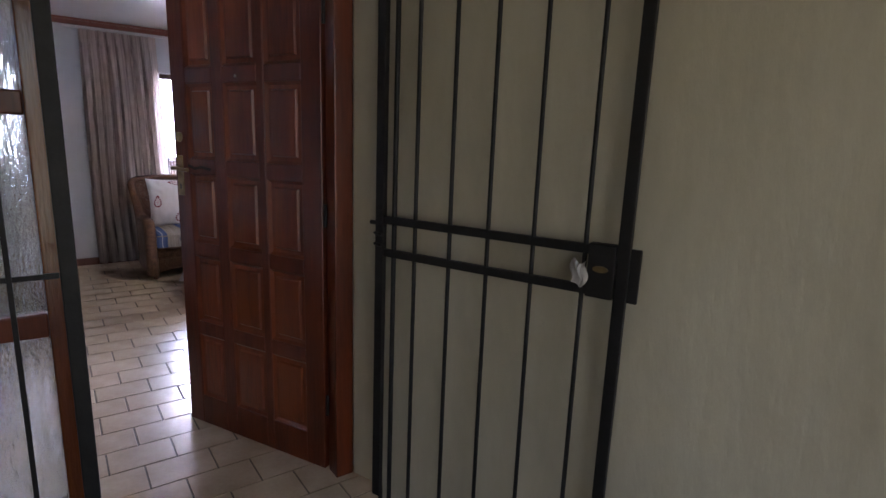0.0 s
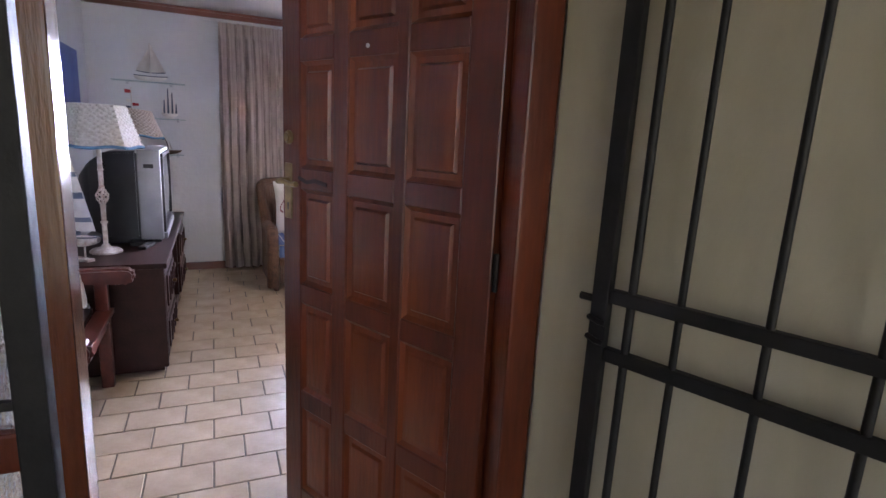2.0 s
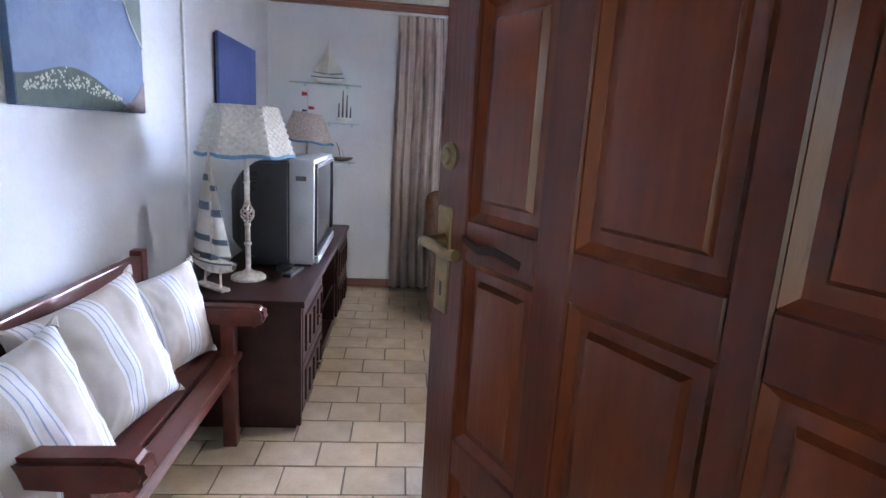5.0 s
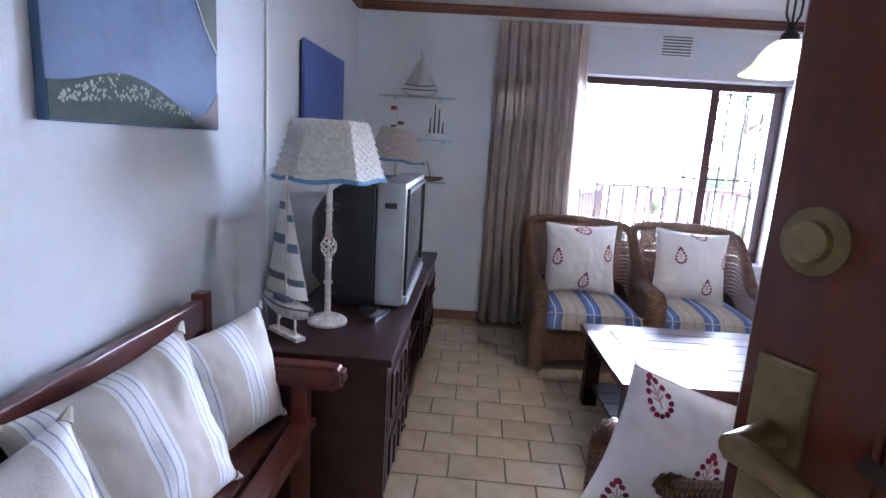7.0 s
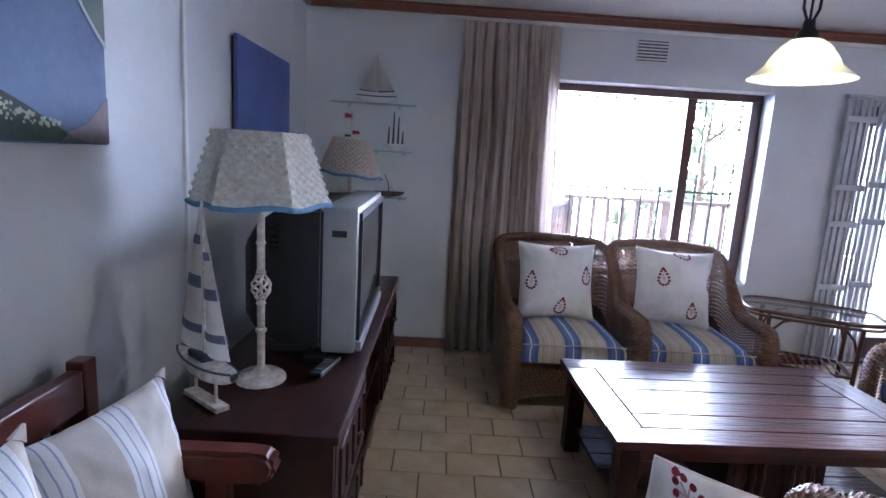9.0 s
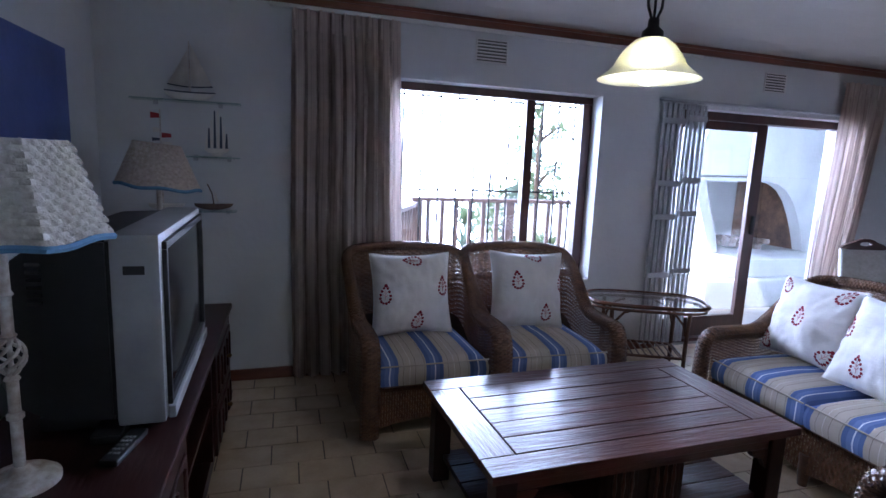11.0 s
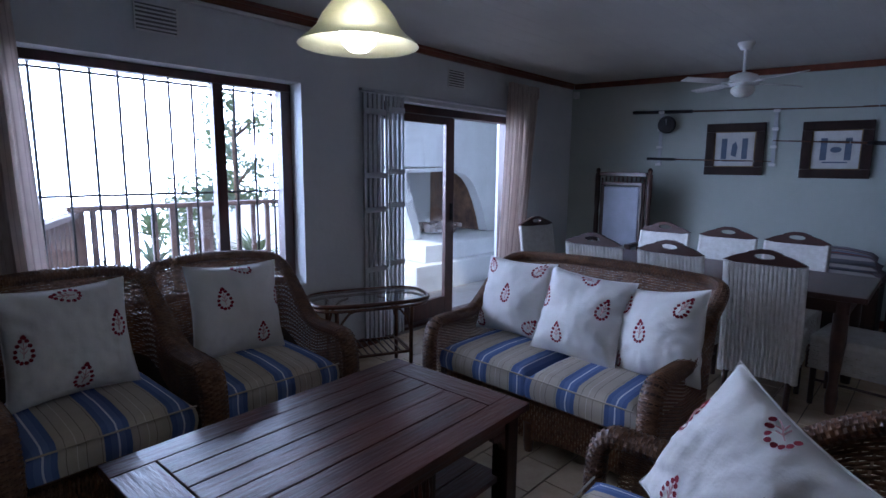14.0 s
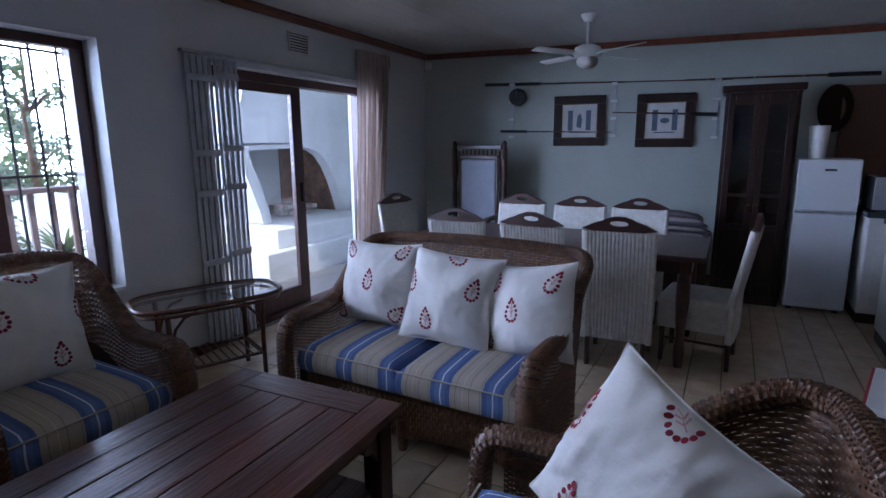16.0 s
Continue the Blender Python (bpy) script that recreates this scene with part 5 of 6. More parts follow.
for i, (x, h) in enumerate(((-0.06, 0.07), (-0.045, 0.12), (-0.03, 0.17), (-0.012, 0.225), (0.006, 0.225), (0.022, 0.19), (0.038, 0.14), (0.053, 0.09))):
    part("sail_strip", prism([(x - 0.008, 0.05), (x + 0.008, 0.05), (x + 0.006, 0.05 + h), (x - 0.002, 0.05 + h * 0.96)], -0.003, 0.003), M_NAVY if i % 2 else M_SAIL, st_)
flag = thing("flag_mast_boat", NORTH @ pose(0.335, shelf_y - 0.05, 1.30, 0, 0, 5), "little mast with red and white signal flags", "model boat", "model boats")
part("mast", bar((0, 0, -0.15), (0, 0, 0.42), 0.004, 6), M_DISTRESSED, flag)
part("hull", hull_mesh(0.20, 0.05, 0.04), M_SAIL, flag).location = (0.02, 0, -0.13)
for x0, z0, w, h, mt in ((-0.05, 0.37, 0.05, 0.035, M_RED), (-0.045, 0.24, 0.04, 0.02, M_NAVY), (-0.06, 0.16, 0.055, 0.025, M_NAVY), (0.006, 0.26, 0.05, 0.03, M_RED), (0.006, 0.16, 0.075, 0.035, M_RED), (-0.04, 0.29, 0.036, 0.03, M_SAIL), (-0.05, 0.20, 0.045, 0.03, M_SAIL), (0.006, 0.21, 0.05, 0.03, M_SAIL)):
    part("pennant", prism([(x0, z0), (x0 + w, z0 + 0.004), (x0 + w, z0 + h * 0.8), (x0, z0 + h)], -0.002, 0.002), mt, flag)
flag.matrix_basis = NORTH @ pose(0.335, shelf_y, 1.30)
dh = thing("driftwood_boat", NORTH @ pose(0.615, shelf_y, 1.137, 0, 0, 2), "small grey driftwood boat with a rag sail", "model boat", "model boats")
part("hull", hull_mesh(0.22, 0.05, 0.035), M_BARK, dh).location = (0, 0, 0.036)
part("mast", tube(bmesh.new(), [(0.0, 0, 0.03), (-0.01, 0, 0.10), (-0.035, 0, 0.16)], 0.004, 6), M_BARK, dh)
part("sail", sail([(0.003, 0, 0.05), (0.03, 0, 0.05), (0.0, 0, 0.13)]), M_SAIL, dh)


# ---------------------------------------------------------------- pictures on the west wall
def sea_paint():
    m = mat("painted_sea", (0.10, 0.17, 0.30), 0.6, vary=(0.05, 0.095, 0.19), scale=3.5, bump=0.15, bump_scale=70)
    return m


M_SEA = sea_paint()
M_HAZEBLUE = mat("painted_pale_sky", (0.17, 0.23, 0.38), 0.6, vary=(0.10, 0.15, 0.28), scale=2.5, bump=0.12, bump_scale=70)
M_HILL = mat("painted_green_hill", (0.055, 0.09, 0.065), 0.6, vary=(0.11, 0.14, 0.12), scale=14, bump=0.2)
M_SHRUB = mat("painted_dark_shrub", (0.030, 0.065, 0.038), 0.7, vary=(0.012, 0.028, 0.026), scale=30, bump=0.2)
M_PETAL = mat("painted_cream_flowers", (0.44, 0.46, 0.34), 0.7, vary=(0.25, 0.30, 0.22), scale=60)
M_SURF = mat("painted_pale_surf", (0.46, 0.50, 0.52), 0.6, scale=10)
M_CLIFF = mat("painted_purple_rock", (0.16, 0.14, 0.18), 0.6, vary=(0.24, 0.20, 0.18), scale=25)
pa = thing("seascape_painting", pose(-0.299, 3.93, 1.432, 0, 0, 90) @ pose(0, 0, 0), "unframed painting of a blue sea, headland and white flowers", "painting")
PWD, PHT = 0.80, 0.60
part("canvas", one(0, PWD, -0.028, -0.001, 0, PHT, 0.002, 1), M_SEA, pa)


def patch(outline, mt, name, y=-0.0285):
    part(name, prism([(x, z) for x, z in outline], y - 0.0012, y + 0.0004), mt, pa)


patch([(0.0, 0.36), (0.8, 0.43), (0.8, 0.6), (0.0, 0.6)], M_HAZEBLUE, "painted_sky")
patch([(0.50, 0.598), (0.55, 0.53), (0.60, 0.485), (0.66, 0.43), (0.71, 0.36), (0.76, 0.31), (0.799, 0.28), (0.799, 0.598)], M_HILL, "painted_headland", -0.0299)
patch([(0.55, 0.515), (0.60, 0.470), (0.66, 0.415), (0.71, 0.345), (0.76, 0.295), (0.799, 0.262), (0.799, 0.276), (0.762, 0.306), (0.712, 0.357), (0.662, 0.427), (0.602, 0.481), (0.552, 0.524)], M_SURF, "painted_beach", -0.0313)
patch([(0.6, 0.004), (0.798, 0.004), (0.798, 0.13), (0.75, 0.09), (0.70, 0.05), (0.63, 0.03)], M_CLIFF, "painted_rock", -0.0299)
bump_line = [(0.002, 0.004), (0.70, 0.004), (0.62, 0.030), (0.56, 0.057), (0.50, 0.084), (0.43, 0.110), (0.36, 0.128), (0.29, 0.136), (0.22, 0.131), (0.16, 0.118), (0.10, 0.103), (0.05, 0.095), (0.002, 0.092)]
patch(bump_line, M_SHRUB, "painted_shrub", -0.0299)
random.seed(21)
bm = bmesh.new()
for i in range(190):
    x = random.uniform(0.03, 0.60)
    top = 0.050 + 0.082 * math.exp(-((x - 0.27) / 0.20) ** 2)
    z = random.uniform(0.02 + 0.35 * top, top)
    r = random.uniform(0.003, 0.0065)
    bm.faces.new([bm.verts.new((x + r * math.cos(k * 1.0472), -0.0318, z + r * 0.9 * math.sin(k * 1.0472))) for k in range(6)])
tagged(part("painted_flowers", bm, M_PETAL, pa), kind="stuff")
pb = thing("blue_canvas", pose(-0.299, 5.70, 1.505, 0, 0, 90), "plain deep blue unframed canvas on the wall", "painting")
part("stretcher", one(0.01, 0.82, -0.014, -0.001, 0.01, 0.43, 0.002, 1), M_CABINET, pb, "timber stretcher")
part("canvas", one(0, 0.83, -0.035, -0.0145, 0, 0.44, 0.003, 1), mat("deep_blue_paint", (0.10, 0.15, 0.40), 0.6, vary=(0.07, 0.11, 0.31), scale=4, bump=0.15, bump_scale=60), pb)


# ---------------------------------------------------------------- lamps and fan overhead
M_BULB = emitter("lit_bulb", (1.0, 0.93, 0.80), 34.0)
M_OPAL = mat("frosted_shade_glass", (0.80, 0.79, 0.64), 0.35, vary=(0.66, 0.64, 0.47), scale=9, bump=0.2, bump_scale=30, stretch=(1, 1, 3))
ob_ = M_OPAL.node_tree.nodes["Principled BSDF"]
ob_.inputs["Transmission Weight"].default_value = 0.55
ob_.inputs["Roughness"].default_value = 0.45
pl = thing("pendant_lamp", pose(1.835, 4.97, 0), "lit pendant lamp with a bell-shaped frosted glass shade", "pendant lamp")
prof = [(0.028, 1.892), (0.048, 1.888), (0.072, 1.868), (0.095, 1.838), (0.108, 1.812), (0.128, 1.792), (0.150, 1.775), (0.156, 1.768), (0.150, 1.770), (0.126, 1.786), (0.106, 1.806), (0.092, 1.832), (0.069, 1.862), (0.046, 1.882), (0.026, 1.886)]
part("shade", turned(prof, 40), M_OPAL, pl, "frosted swirled glass shade")
part("holder", turned([(0.0, 1.95), (0.016, 1.95), (0.018, 1.925), (0.032, 1.912), (0.034, 1.89), (0.0, 1.89)], 20), M_IRON, pl, "dark metal lamp holder")
part("bulb", turned([(0.0, 1.752), (0.022, 1.755), (0.042, 1.772), (0.05, 1.798), (0.044, 1.825), (0.024, 1.852), (0.018, 1.885), (0.0, 1.885)], 24), M_BULB, pl, "glowing round bulb")
for s in (-1, 0, 1):
    part("hanger", tube(bmesh.new(), [(s * 0.010, 0.004 * s, 1.945), (s * 0.028, 0.004 * s, 1.985), (s * 0.030, 0.004 * s, 2.03), (s * 0.012, 0.002 * s, 2.08), (0, 0, 2.11)], 0.0045, 6), M_IRON, pl)
part("rod", bar((0, 0, 2.10), (0, 0, CEIL - 0.01), 0.006, 8), M_IRON, pl)
part("ceiling_rose", turned([(0.0, CEIL - 0.035), (0.03, CEIL - 0.035), (0.055, CEIL - 0.012), (0.06, CEIL - 0.001), (0.0, CEIL - 0.001)], 24), M_IRON, pl)

fn = thing("ceiling_fan", pose(5.84, 5.12, 0, 0, 0, 0), "white ceiling fan with a globe light, at rest", "ceiling fan")
part("canopy", turned([(0.0, CEIL - 0.06), (0.035, CEIL - 0.06), (0.06, CEIL - 0.02), (0.065, CEIL - 0.001), (0.0, CEIL - 0.001)], 24), M_WHITE, fn)
part("downrod", bar((0, 0, 2.20), (0, 0, CEIL - 0.05), 0.012, 10), M_WHITE, fn)
part("motor", turned([(0.0, 2.235), (0.05, 2.235), (0.10, 2.215), (0.115, 2.18), (0.115, 2.155), (0.08, 2.135), (0.0, 2.135)], 28), M_WHITE, fn)
part("globe", turned([(0.0, 2.045), (0.05, 2.052), (0.082, 2.08), (0.088, 2.11), (0.075, 2.134), (0.0, 2.134)], 28), mat("opal_globe", (0.74, 0.73, 0.70), 0.3), fn, "white globe light")
for k in range(4):
    m_ = Matrix.Rotation(radians(58 + 90 * k), 4, "Z")
    bm = bmesh.new()
    box(bm, 0.17, 0.56, -0.052, 0.052, 2.158, 2.164, 0.003, 1)
    for v in bm.verts:
        v.co.z += v.co.y * 0.18
        if v.co.x > 0.5:
            v.co.y *= 0.8
    bl = part("blade", bm, M_WHITE, fn, m=m_)
    part("blade_arm", one(0.08, 0.20, -0.015, 0.015, 2.150, 2.157, 0.002, 1), M_WHITE, bl)


# ---------------------------------------------------------------- dining corner
dt = thing("dining_table", pose(5.14, 5.13, 0), "long dark wooden dining table", "dining table")
part("tabletop", one(-0.42, 0.42, -1.05, 1.05, 0.715, 0.75, 0.008), M_CHAIRWOOD, dt)
part("apron", boxes((-0.36, 0.36, -0.97, -0.945, 0.63, 0.714), (-0.36, 0.36, 0.945, 0.97, 0.63, 0.714), (-0.36, -0.335, -0.944, 0.944, 0.63, 0.714), (0.335, 0.36, -0.944, 0.944, 0.63, 0.714)), M_CHAIRWOOD, dt)
for sx in (-1, 1):
    for sy in (-1, 1):
        part("leg", turned([(0.0, 0.0), (0.028, 0.0), (0.036, 0.10), (0.026, 0.2), (0.042, 0.45), (0.04, 0.714), (0.0, 0.714)], 14, (sx * 0.33, sy * 0.93, 0)), M_CHAIRWOOD, dt)


def dining_chair(m):
    """Faces local +x; the back stands at x about -0.2."""
    c = thing("dining_chair", m, "white wicker dining chair with a dark wooden crest rail", "dining chair", "dining chairs")
    lean = 0.09

    def bx(z):
        return -0.20 - lean * max(0.0, z - 0.45) / 0.5

    def backf(u, v):
        z = 0.20 + 0.71 * v
        return Vector((bx(z) - 0.018, (u - 0.5) * 0.40, z))

    def backr(u, v):
        z = 0.45 + 0.46 * v
        return Vector((bx(z) + 0.018, (u - 0.5) * 0.40, z))
    for i in range(17):
        y = -0.185 + i * 0.0231
        part("cane", tube(bmesh.new(), [(bx(z) - 0.022, y, z) for z in (0.20, 0.45, 0.68, 0.91)], 0.0085, 6), M_WHITEWICKER, c)
    part("back_panel", surface(bmesh.new(), backf, 6, 10), M_WHITEWICKER, c)
    tagged(part("inner_back", woven(bmesh.new(), backr, 28, 12, 0.95, 0.003, 2), M_WHITEWICKER, c, "woven white back"), kind="stuff")
    for s in (-1, 1):
        part("edge_roll", tube(bmesh.new(), [(bx(z), s * 0.20, z) for z in (0.19, 0.45, 0.68, 0.915)], 0.022, 8), M_WHITEWICKER, c)
        part("leg", tube(bmesh.new(), [(-0.20, s * 0.17, 0), (-0.19, s * 0.18, 0.42)], [0.016, 0.02], 8), M_CHAIRWOOD, c)
        part("leg", tube(bmesh.new(), [(0.20, s * 0.18, 0), (0.20, s * 0.18, 0.42)], [0.016, 0.02], 8), M_CHAIRWOOD, c)
        part("stretcher", bar((-0.19, s * 0.172, 0.16), (0.20, s * 0.18, 0.16), 0.009), M_CHAIRWOOD, c)
    # crest rail with a hand hole
    x = bx(0.95)
    up = [(-0.222, 0.912), (-0.226, 0.965), (-0.205, 0.968), (-0.19, 0.957), (-0.12, 0.962), (-0.08, 0.988), (-0.03, 1.003), (0.03, 1.003), (0.08, 0.988), (0.12, 0.962), (0.19, 0.957), (0.205, 0.968), (0.226, 0.965), (0.222, 0.912)]
    bm = bmesh.new()
    ring = []
    for k in range(40):
        a = 6.28319 * k / 40
        d = Vector((math.cos(a), math.sin(a)))
        # outer outline met by a ray from the middle of the hole
        o = Vector((0, 0.960))
        best = 0.3
        for (y1_, z1_), (y2_, z2_) in zip(up, up[1:] + up[:1]):
            e = Vector((y2_ - y1_, z2_ - z1_))
            den = d.x * e.y - d.y * e.x
            if abs(den) < 1e-9:
                continue
            t = ((y1_ - o.x) * e.y - (z1_ - o.y) * e.x) / den
            k2 = ((y1_ - o.x) * d.y - (z1_ - o.y) * d.x) / den
            if t > 0 and -1e-6 <= k2 <= 1 + 1e-6:
                best = min(best, t)
        ring.append((o + d * best, o + Vector((0.055 * d.x, 0.017 * d.y))))
    for s in (-0.014, 0.014):
        for (a, b), (c2, d2) in zip(ring, ring[1:] + ring[:1]):
            bm.faces.new([bm.verts.new((x + s, p.x, p.y)) for p in (a, b, d2, c2)])
    for k in range(40):
        (a, b), (c2, d2) = ring[k], ring[(k + 1) % 40]
        for p, q in ((a, c2), (b, d2)):
            bm.faces.new([bm.verts.new(v) for v in ((x - 0.014, p.x, p.y), (x + 0.014, p.x, p.y), (x + 0.014, q.x, q.y), (x - 0.014, q.x, q.y))])
    bmesh.ops.remove_doubles(bm, verts=bm.verts, dist=0.0004)
    part("crest_rail", bm, M_CHAIRWOOD, c, "dark wooden crest rail with a hand hole")
    part("seat", box(bmesh.new(), -0.19, 0.23, -0.21, 0.21, 0.40, 0.455, 0.02), M_WHITEWICKER, c)

    def apron(u, v):
        w = u * 4
        k, t = int(min(w, 3)), w - int(min(w, 3))
        cs = [(-0.20, -0.20), (0.225, -0.205), (0.225, 0.205), (-0.20, 0.20), (-0.20, -0.20)]
        return Vector((cs[k][0] + (cs[k + 1][0] - cs[k][0]) * t, cs[k][1] + (cs[k + 1][1] - cs[k][1]) * t, 0.24 + 0.17 * v))
    part("seat_skirt", woven(bmesh.new(), apron, 12, 48, 0.95, 0.003, 2), M_WHITEWICKER, c, "woven white skirt under the seat")
    return c


first = dining_chair(pose(4.80, 5.68, 0, 0, 0, 2))
for x, y, r in ((4.80, 5.11, -2), (4.80, 4.58, 3), (5.46, 5.62, 180), (5.46, 5.10, 181), (5.46, 4.63, 178), (5.30, 6.44, 258), (5.06, 4.10, 84)):
    copy_thing(first, pose(x, y, 0, 0, 0, r))

# carved tall chair in the corner
cc = thing("carved_armchair", pose(6.52, 6.47, 0, 0, 0, 0), "tall dark carved wooden armchair with a pale upholstered back", "armchair")
for s in (-1, 1):
    part("back_post", turned([(0.0, 0.0), (0.028, 0.0), (0.028, 0.9), (0.022, 1.0), (0.03, 1.1), (0.03, 1.40), (0.018, 1.42), (0.028, 1.45), (0.012, 1.475), (0.0, 1.48)], 12, (0.16, s * 0.30, 0)), M_CHAIRWOOD, cc)
    part("front_leg", turned([(0.0, 0.0), (0.026, 0.0), (0.03, 0.2), (0.022, 0.25), (0.03, 0.4), (0.026, 0.66), (0.0, 0.66)], 12, (-0.28, s * 0.30, 0)), M_CHAIRWOOD, cc)
    part("armrest", one(-0.32, 0.16, s * 0.30 - 0.03, s * 0.30 + 0.03, 0.66, 0.70, 0.01), M_CHAIRWOOD, cc)
    part("side_spindle", turned([(0.0, 0.72), (0.012, 0.74), (0.018, 0.9), (0.010, 1.0), (0.018, 1.15), (0.012, 1.36), (0.0, 1.37)], 8, (0.16, s * 0.245, 0)), M_CHAIRWOOD, cc)
part("top_rail", one(0.14, 0.18, -0.27, 0.27, 1.385, 1.43, 0.006), M_CHAIRWOOD, cc)
part("second_rail", one(0.14, 0.18, -0.225, 0.225, 1.28, 1.32, 0.006), M_CHAIRWOOD, cc)
for i in range(9):
    part("top_spindle", turned([(0.0, 1.32), (0.008, 1.325), (0.012, 1.35), (0.008, 1.38), (0.0, 1.385)], 8, (0.16, -0.2 + i * 0.05, 0)), M_CHAIRWOOD, cc)
part("back_pad", one(0.125, 0.175, -0.205, 0.205, 0.62, 1.27, 0.015), mat("pale_blue_upholstery", (0.46, 0.50, 0.60), 0.9, scale=8, bump=0.2, bump_scale=200), cc, "pale upholstered back pad")
part("back_frame", boxes((0.13, 0.17, -0.235, -0.206, 0.58, 1.279, 0.004), (0.13, 0.17, 0.206, 0.235, 0.58, 1.279, 0.004), (0.13, 0.17, -0.235, 0.235, 0.545, 0.579, 0.004)), M_CHAIRWOOD, cc)
part("seat", one(-0.30, 0.16, -0.28, 0.28, 0.40, 0.47, 0.015), M_CHAIRWOOD, cc)


# bench with folded blankets at the wall
bl = thing("blanket_bench", pose(6.55, 4.55, 0), "low dark wooden chest against the dining wall", "chest")
part("body", one(-0.22, 0.30, -0.42, 0.36, 0.06, 0.56, 0.01), M_CABINET, bl)
part("lid", one(-0.24, 0.32, -0.44, 0.38, 0.561, 0.60, 0.008), M_CABINET, bl)
for sx in (-0.18, 0.26):
    for sy in (-0.38, 0.32):
        part("foot", one(sx - 0.03, sx + 0.03, sy - 0.03, sy + 0.03, 0, 0.059, 0.005), M_CABINET, bl)
M_BLANKET = striped("striped_blanket", (0.16, 0.16, 0.19), [(0.0, 0.02, (0.45, 0.42, 0.42)), (0.035, 0.045, (0.30, 0.10, 0.10)), (0.06, 0.075, (0.36, 0.40, 0.50))], 0.09)
for k, (z0, z1, w) in enumerate(((0.60, 0.66, 0.36), (0.66, 0.71, 0.34), (0.71, 0.78, 0.31))):
    bt = thing("folded_blanket", pose(6.55, 4.50, 0, 0, 0, 3 * k - 4), "folded striped wool blanket stacked on the chest", "blanket", "folded blankets")
    bm = box_cushion(bmesh.new(), -0.20, 0.22, -w, w - 0.02, z0 + 0.002, z1, 0.03, 0.014 + 0.035 * (k == 2), seed=k)
    part("fold", bm, M_BLANKET, bt)


# fishing rods, reel and prints on the dining wall
def wall_rod(y0, z0, y1, z1, r0, r1, mt, label):
    r = thing("fishing_rod", EAST @ pose(6.872, 0, 0), label, "fishing rod", "mounted fishing rods")
    n = 8
    pts = [(0, y0 + (y1 - y0) * i / n, z0 + (z1 - z0) * i / n) for i in range(n + 1)]
    part("shaft", tube(bmesh.new(), pts, [r0 + (r1 - r0) * i / n for i in range(n + 1)], 8), mt, r)
    part("grip", bar(pts[0], pts[2], r0 * 1.5, 8), M_BLACK, r, "dark grip")
    for i in (3, 5, 7):
        p = pts[i]
        part("line_guide", tube(bmesh.new(), [(-0.004 + 0.018 * math.cos(a) - 0.018, p[1], p[2] + 0.012 * math.sin(a)) for a in [6.28319 * k / 10 for k in range(11)]], 0.0022, 5, caps=False), M_GREYMETAL, r)


wall_rod(6.53, 2.097, 4.023, 2.045, 0.012, 0.004, M_CANE, "dark fishing rod mounted high on the wall")
wall_rod(2.838, 2.045, 4.454, 2.061, 0.013, 0.004, M_CANE, "dark fishing rod mounted high on the wall")
wall_rod(4.142, 1.715, 5.138, 1.761, 0.013, 0.005, M_CANE, "short fishing rod mounted behind the prints")
wall_rod(6.345, 1.583, 5.138, 1.556, 0.010, 0.004, M_CANE, "thin fishing rod mounted below the reel")


def rod_rack(y, z0, z1):
    r = thing("rod_rack", EAST @ pose(6.898, y, 0), "pale carved rack holding the fishing rods", "rod rack", "rod racks")
    part("backboard", one(-0.014, -0.001, -0.018, 0.018, z0, z1, 0.003), M_GREYMETAL, r)
    n = 4
    for i in range(n):
        z = z0 + 0.02 + (z1 - z0 - 0.05) * i / (n - 1)
        part("peg", one(-0.055, -0.0145, -0.03, 0.03, z - 0.015, z + 0.012, 0.006), M_WHITE, r)


rod_rack(6.217, 1.502, 2.118)
rod_rack(5.127, 1.503, 2.083)
rod_rack(4.153, 1.473, 2.076)
re_ = thing("fishing_reel", EAST @ pose(6.83, 6.148, 1.949), "large dark round fishing reel on the wall", "fishing reel")
bm = turned([(0.0, -0.03), (0.085, -0.03), (0.092, -0.02), (0.06, -0.015), (0.06, 0.015), (0.092, 0.02), (0.085, 0.03), (0.0, 0.03)], 28)
bmesh.ops.rotate(bm, verts=bm.verts, matrix=Matrix.Rotation(radians(90), 3, "Y"))
part("spool", bm, M_BLACK, re_)
part("foot", one(0.031, 0.068, -0.02, 0.02, -0.02, 0.02), M_GREYMETAL, re_)
part("crank", tube(bmesh.new(), [(-0.032, 0, 0), (-0.045, 0.0, 0.0), (-0.045, 0.0, 0.05), (-0.06, 0.0, 0.05)], 0.006, 6), M_GREYMETAL, re_, "metal crank")


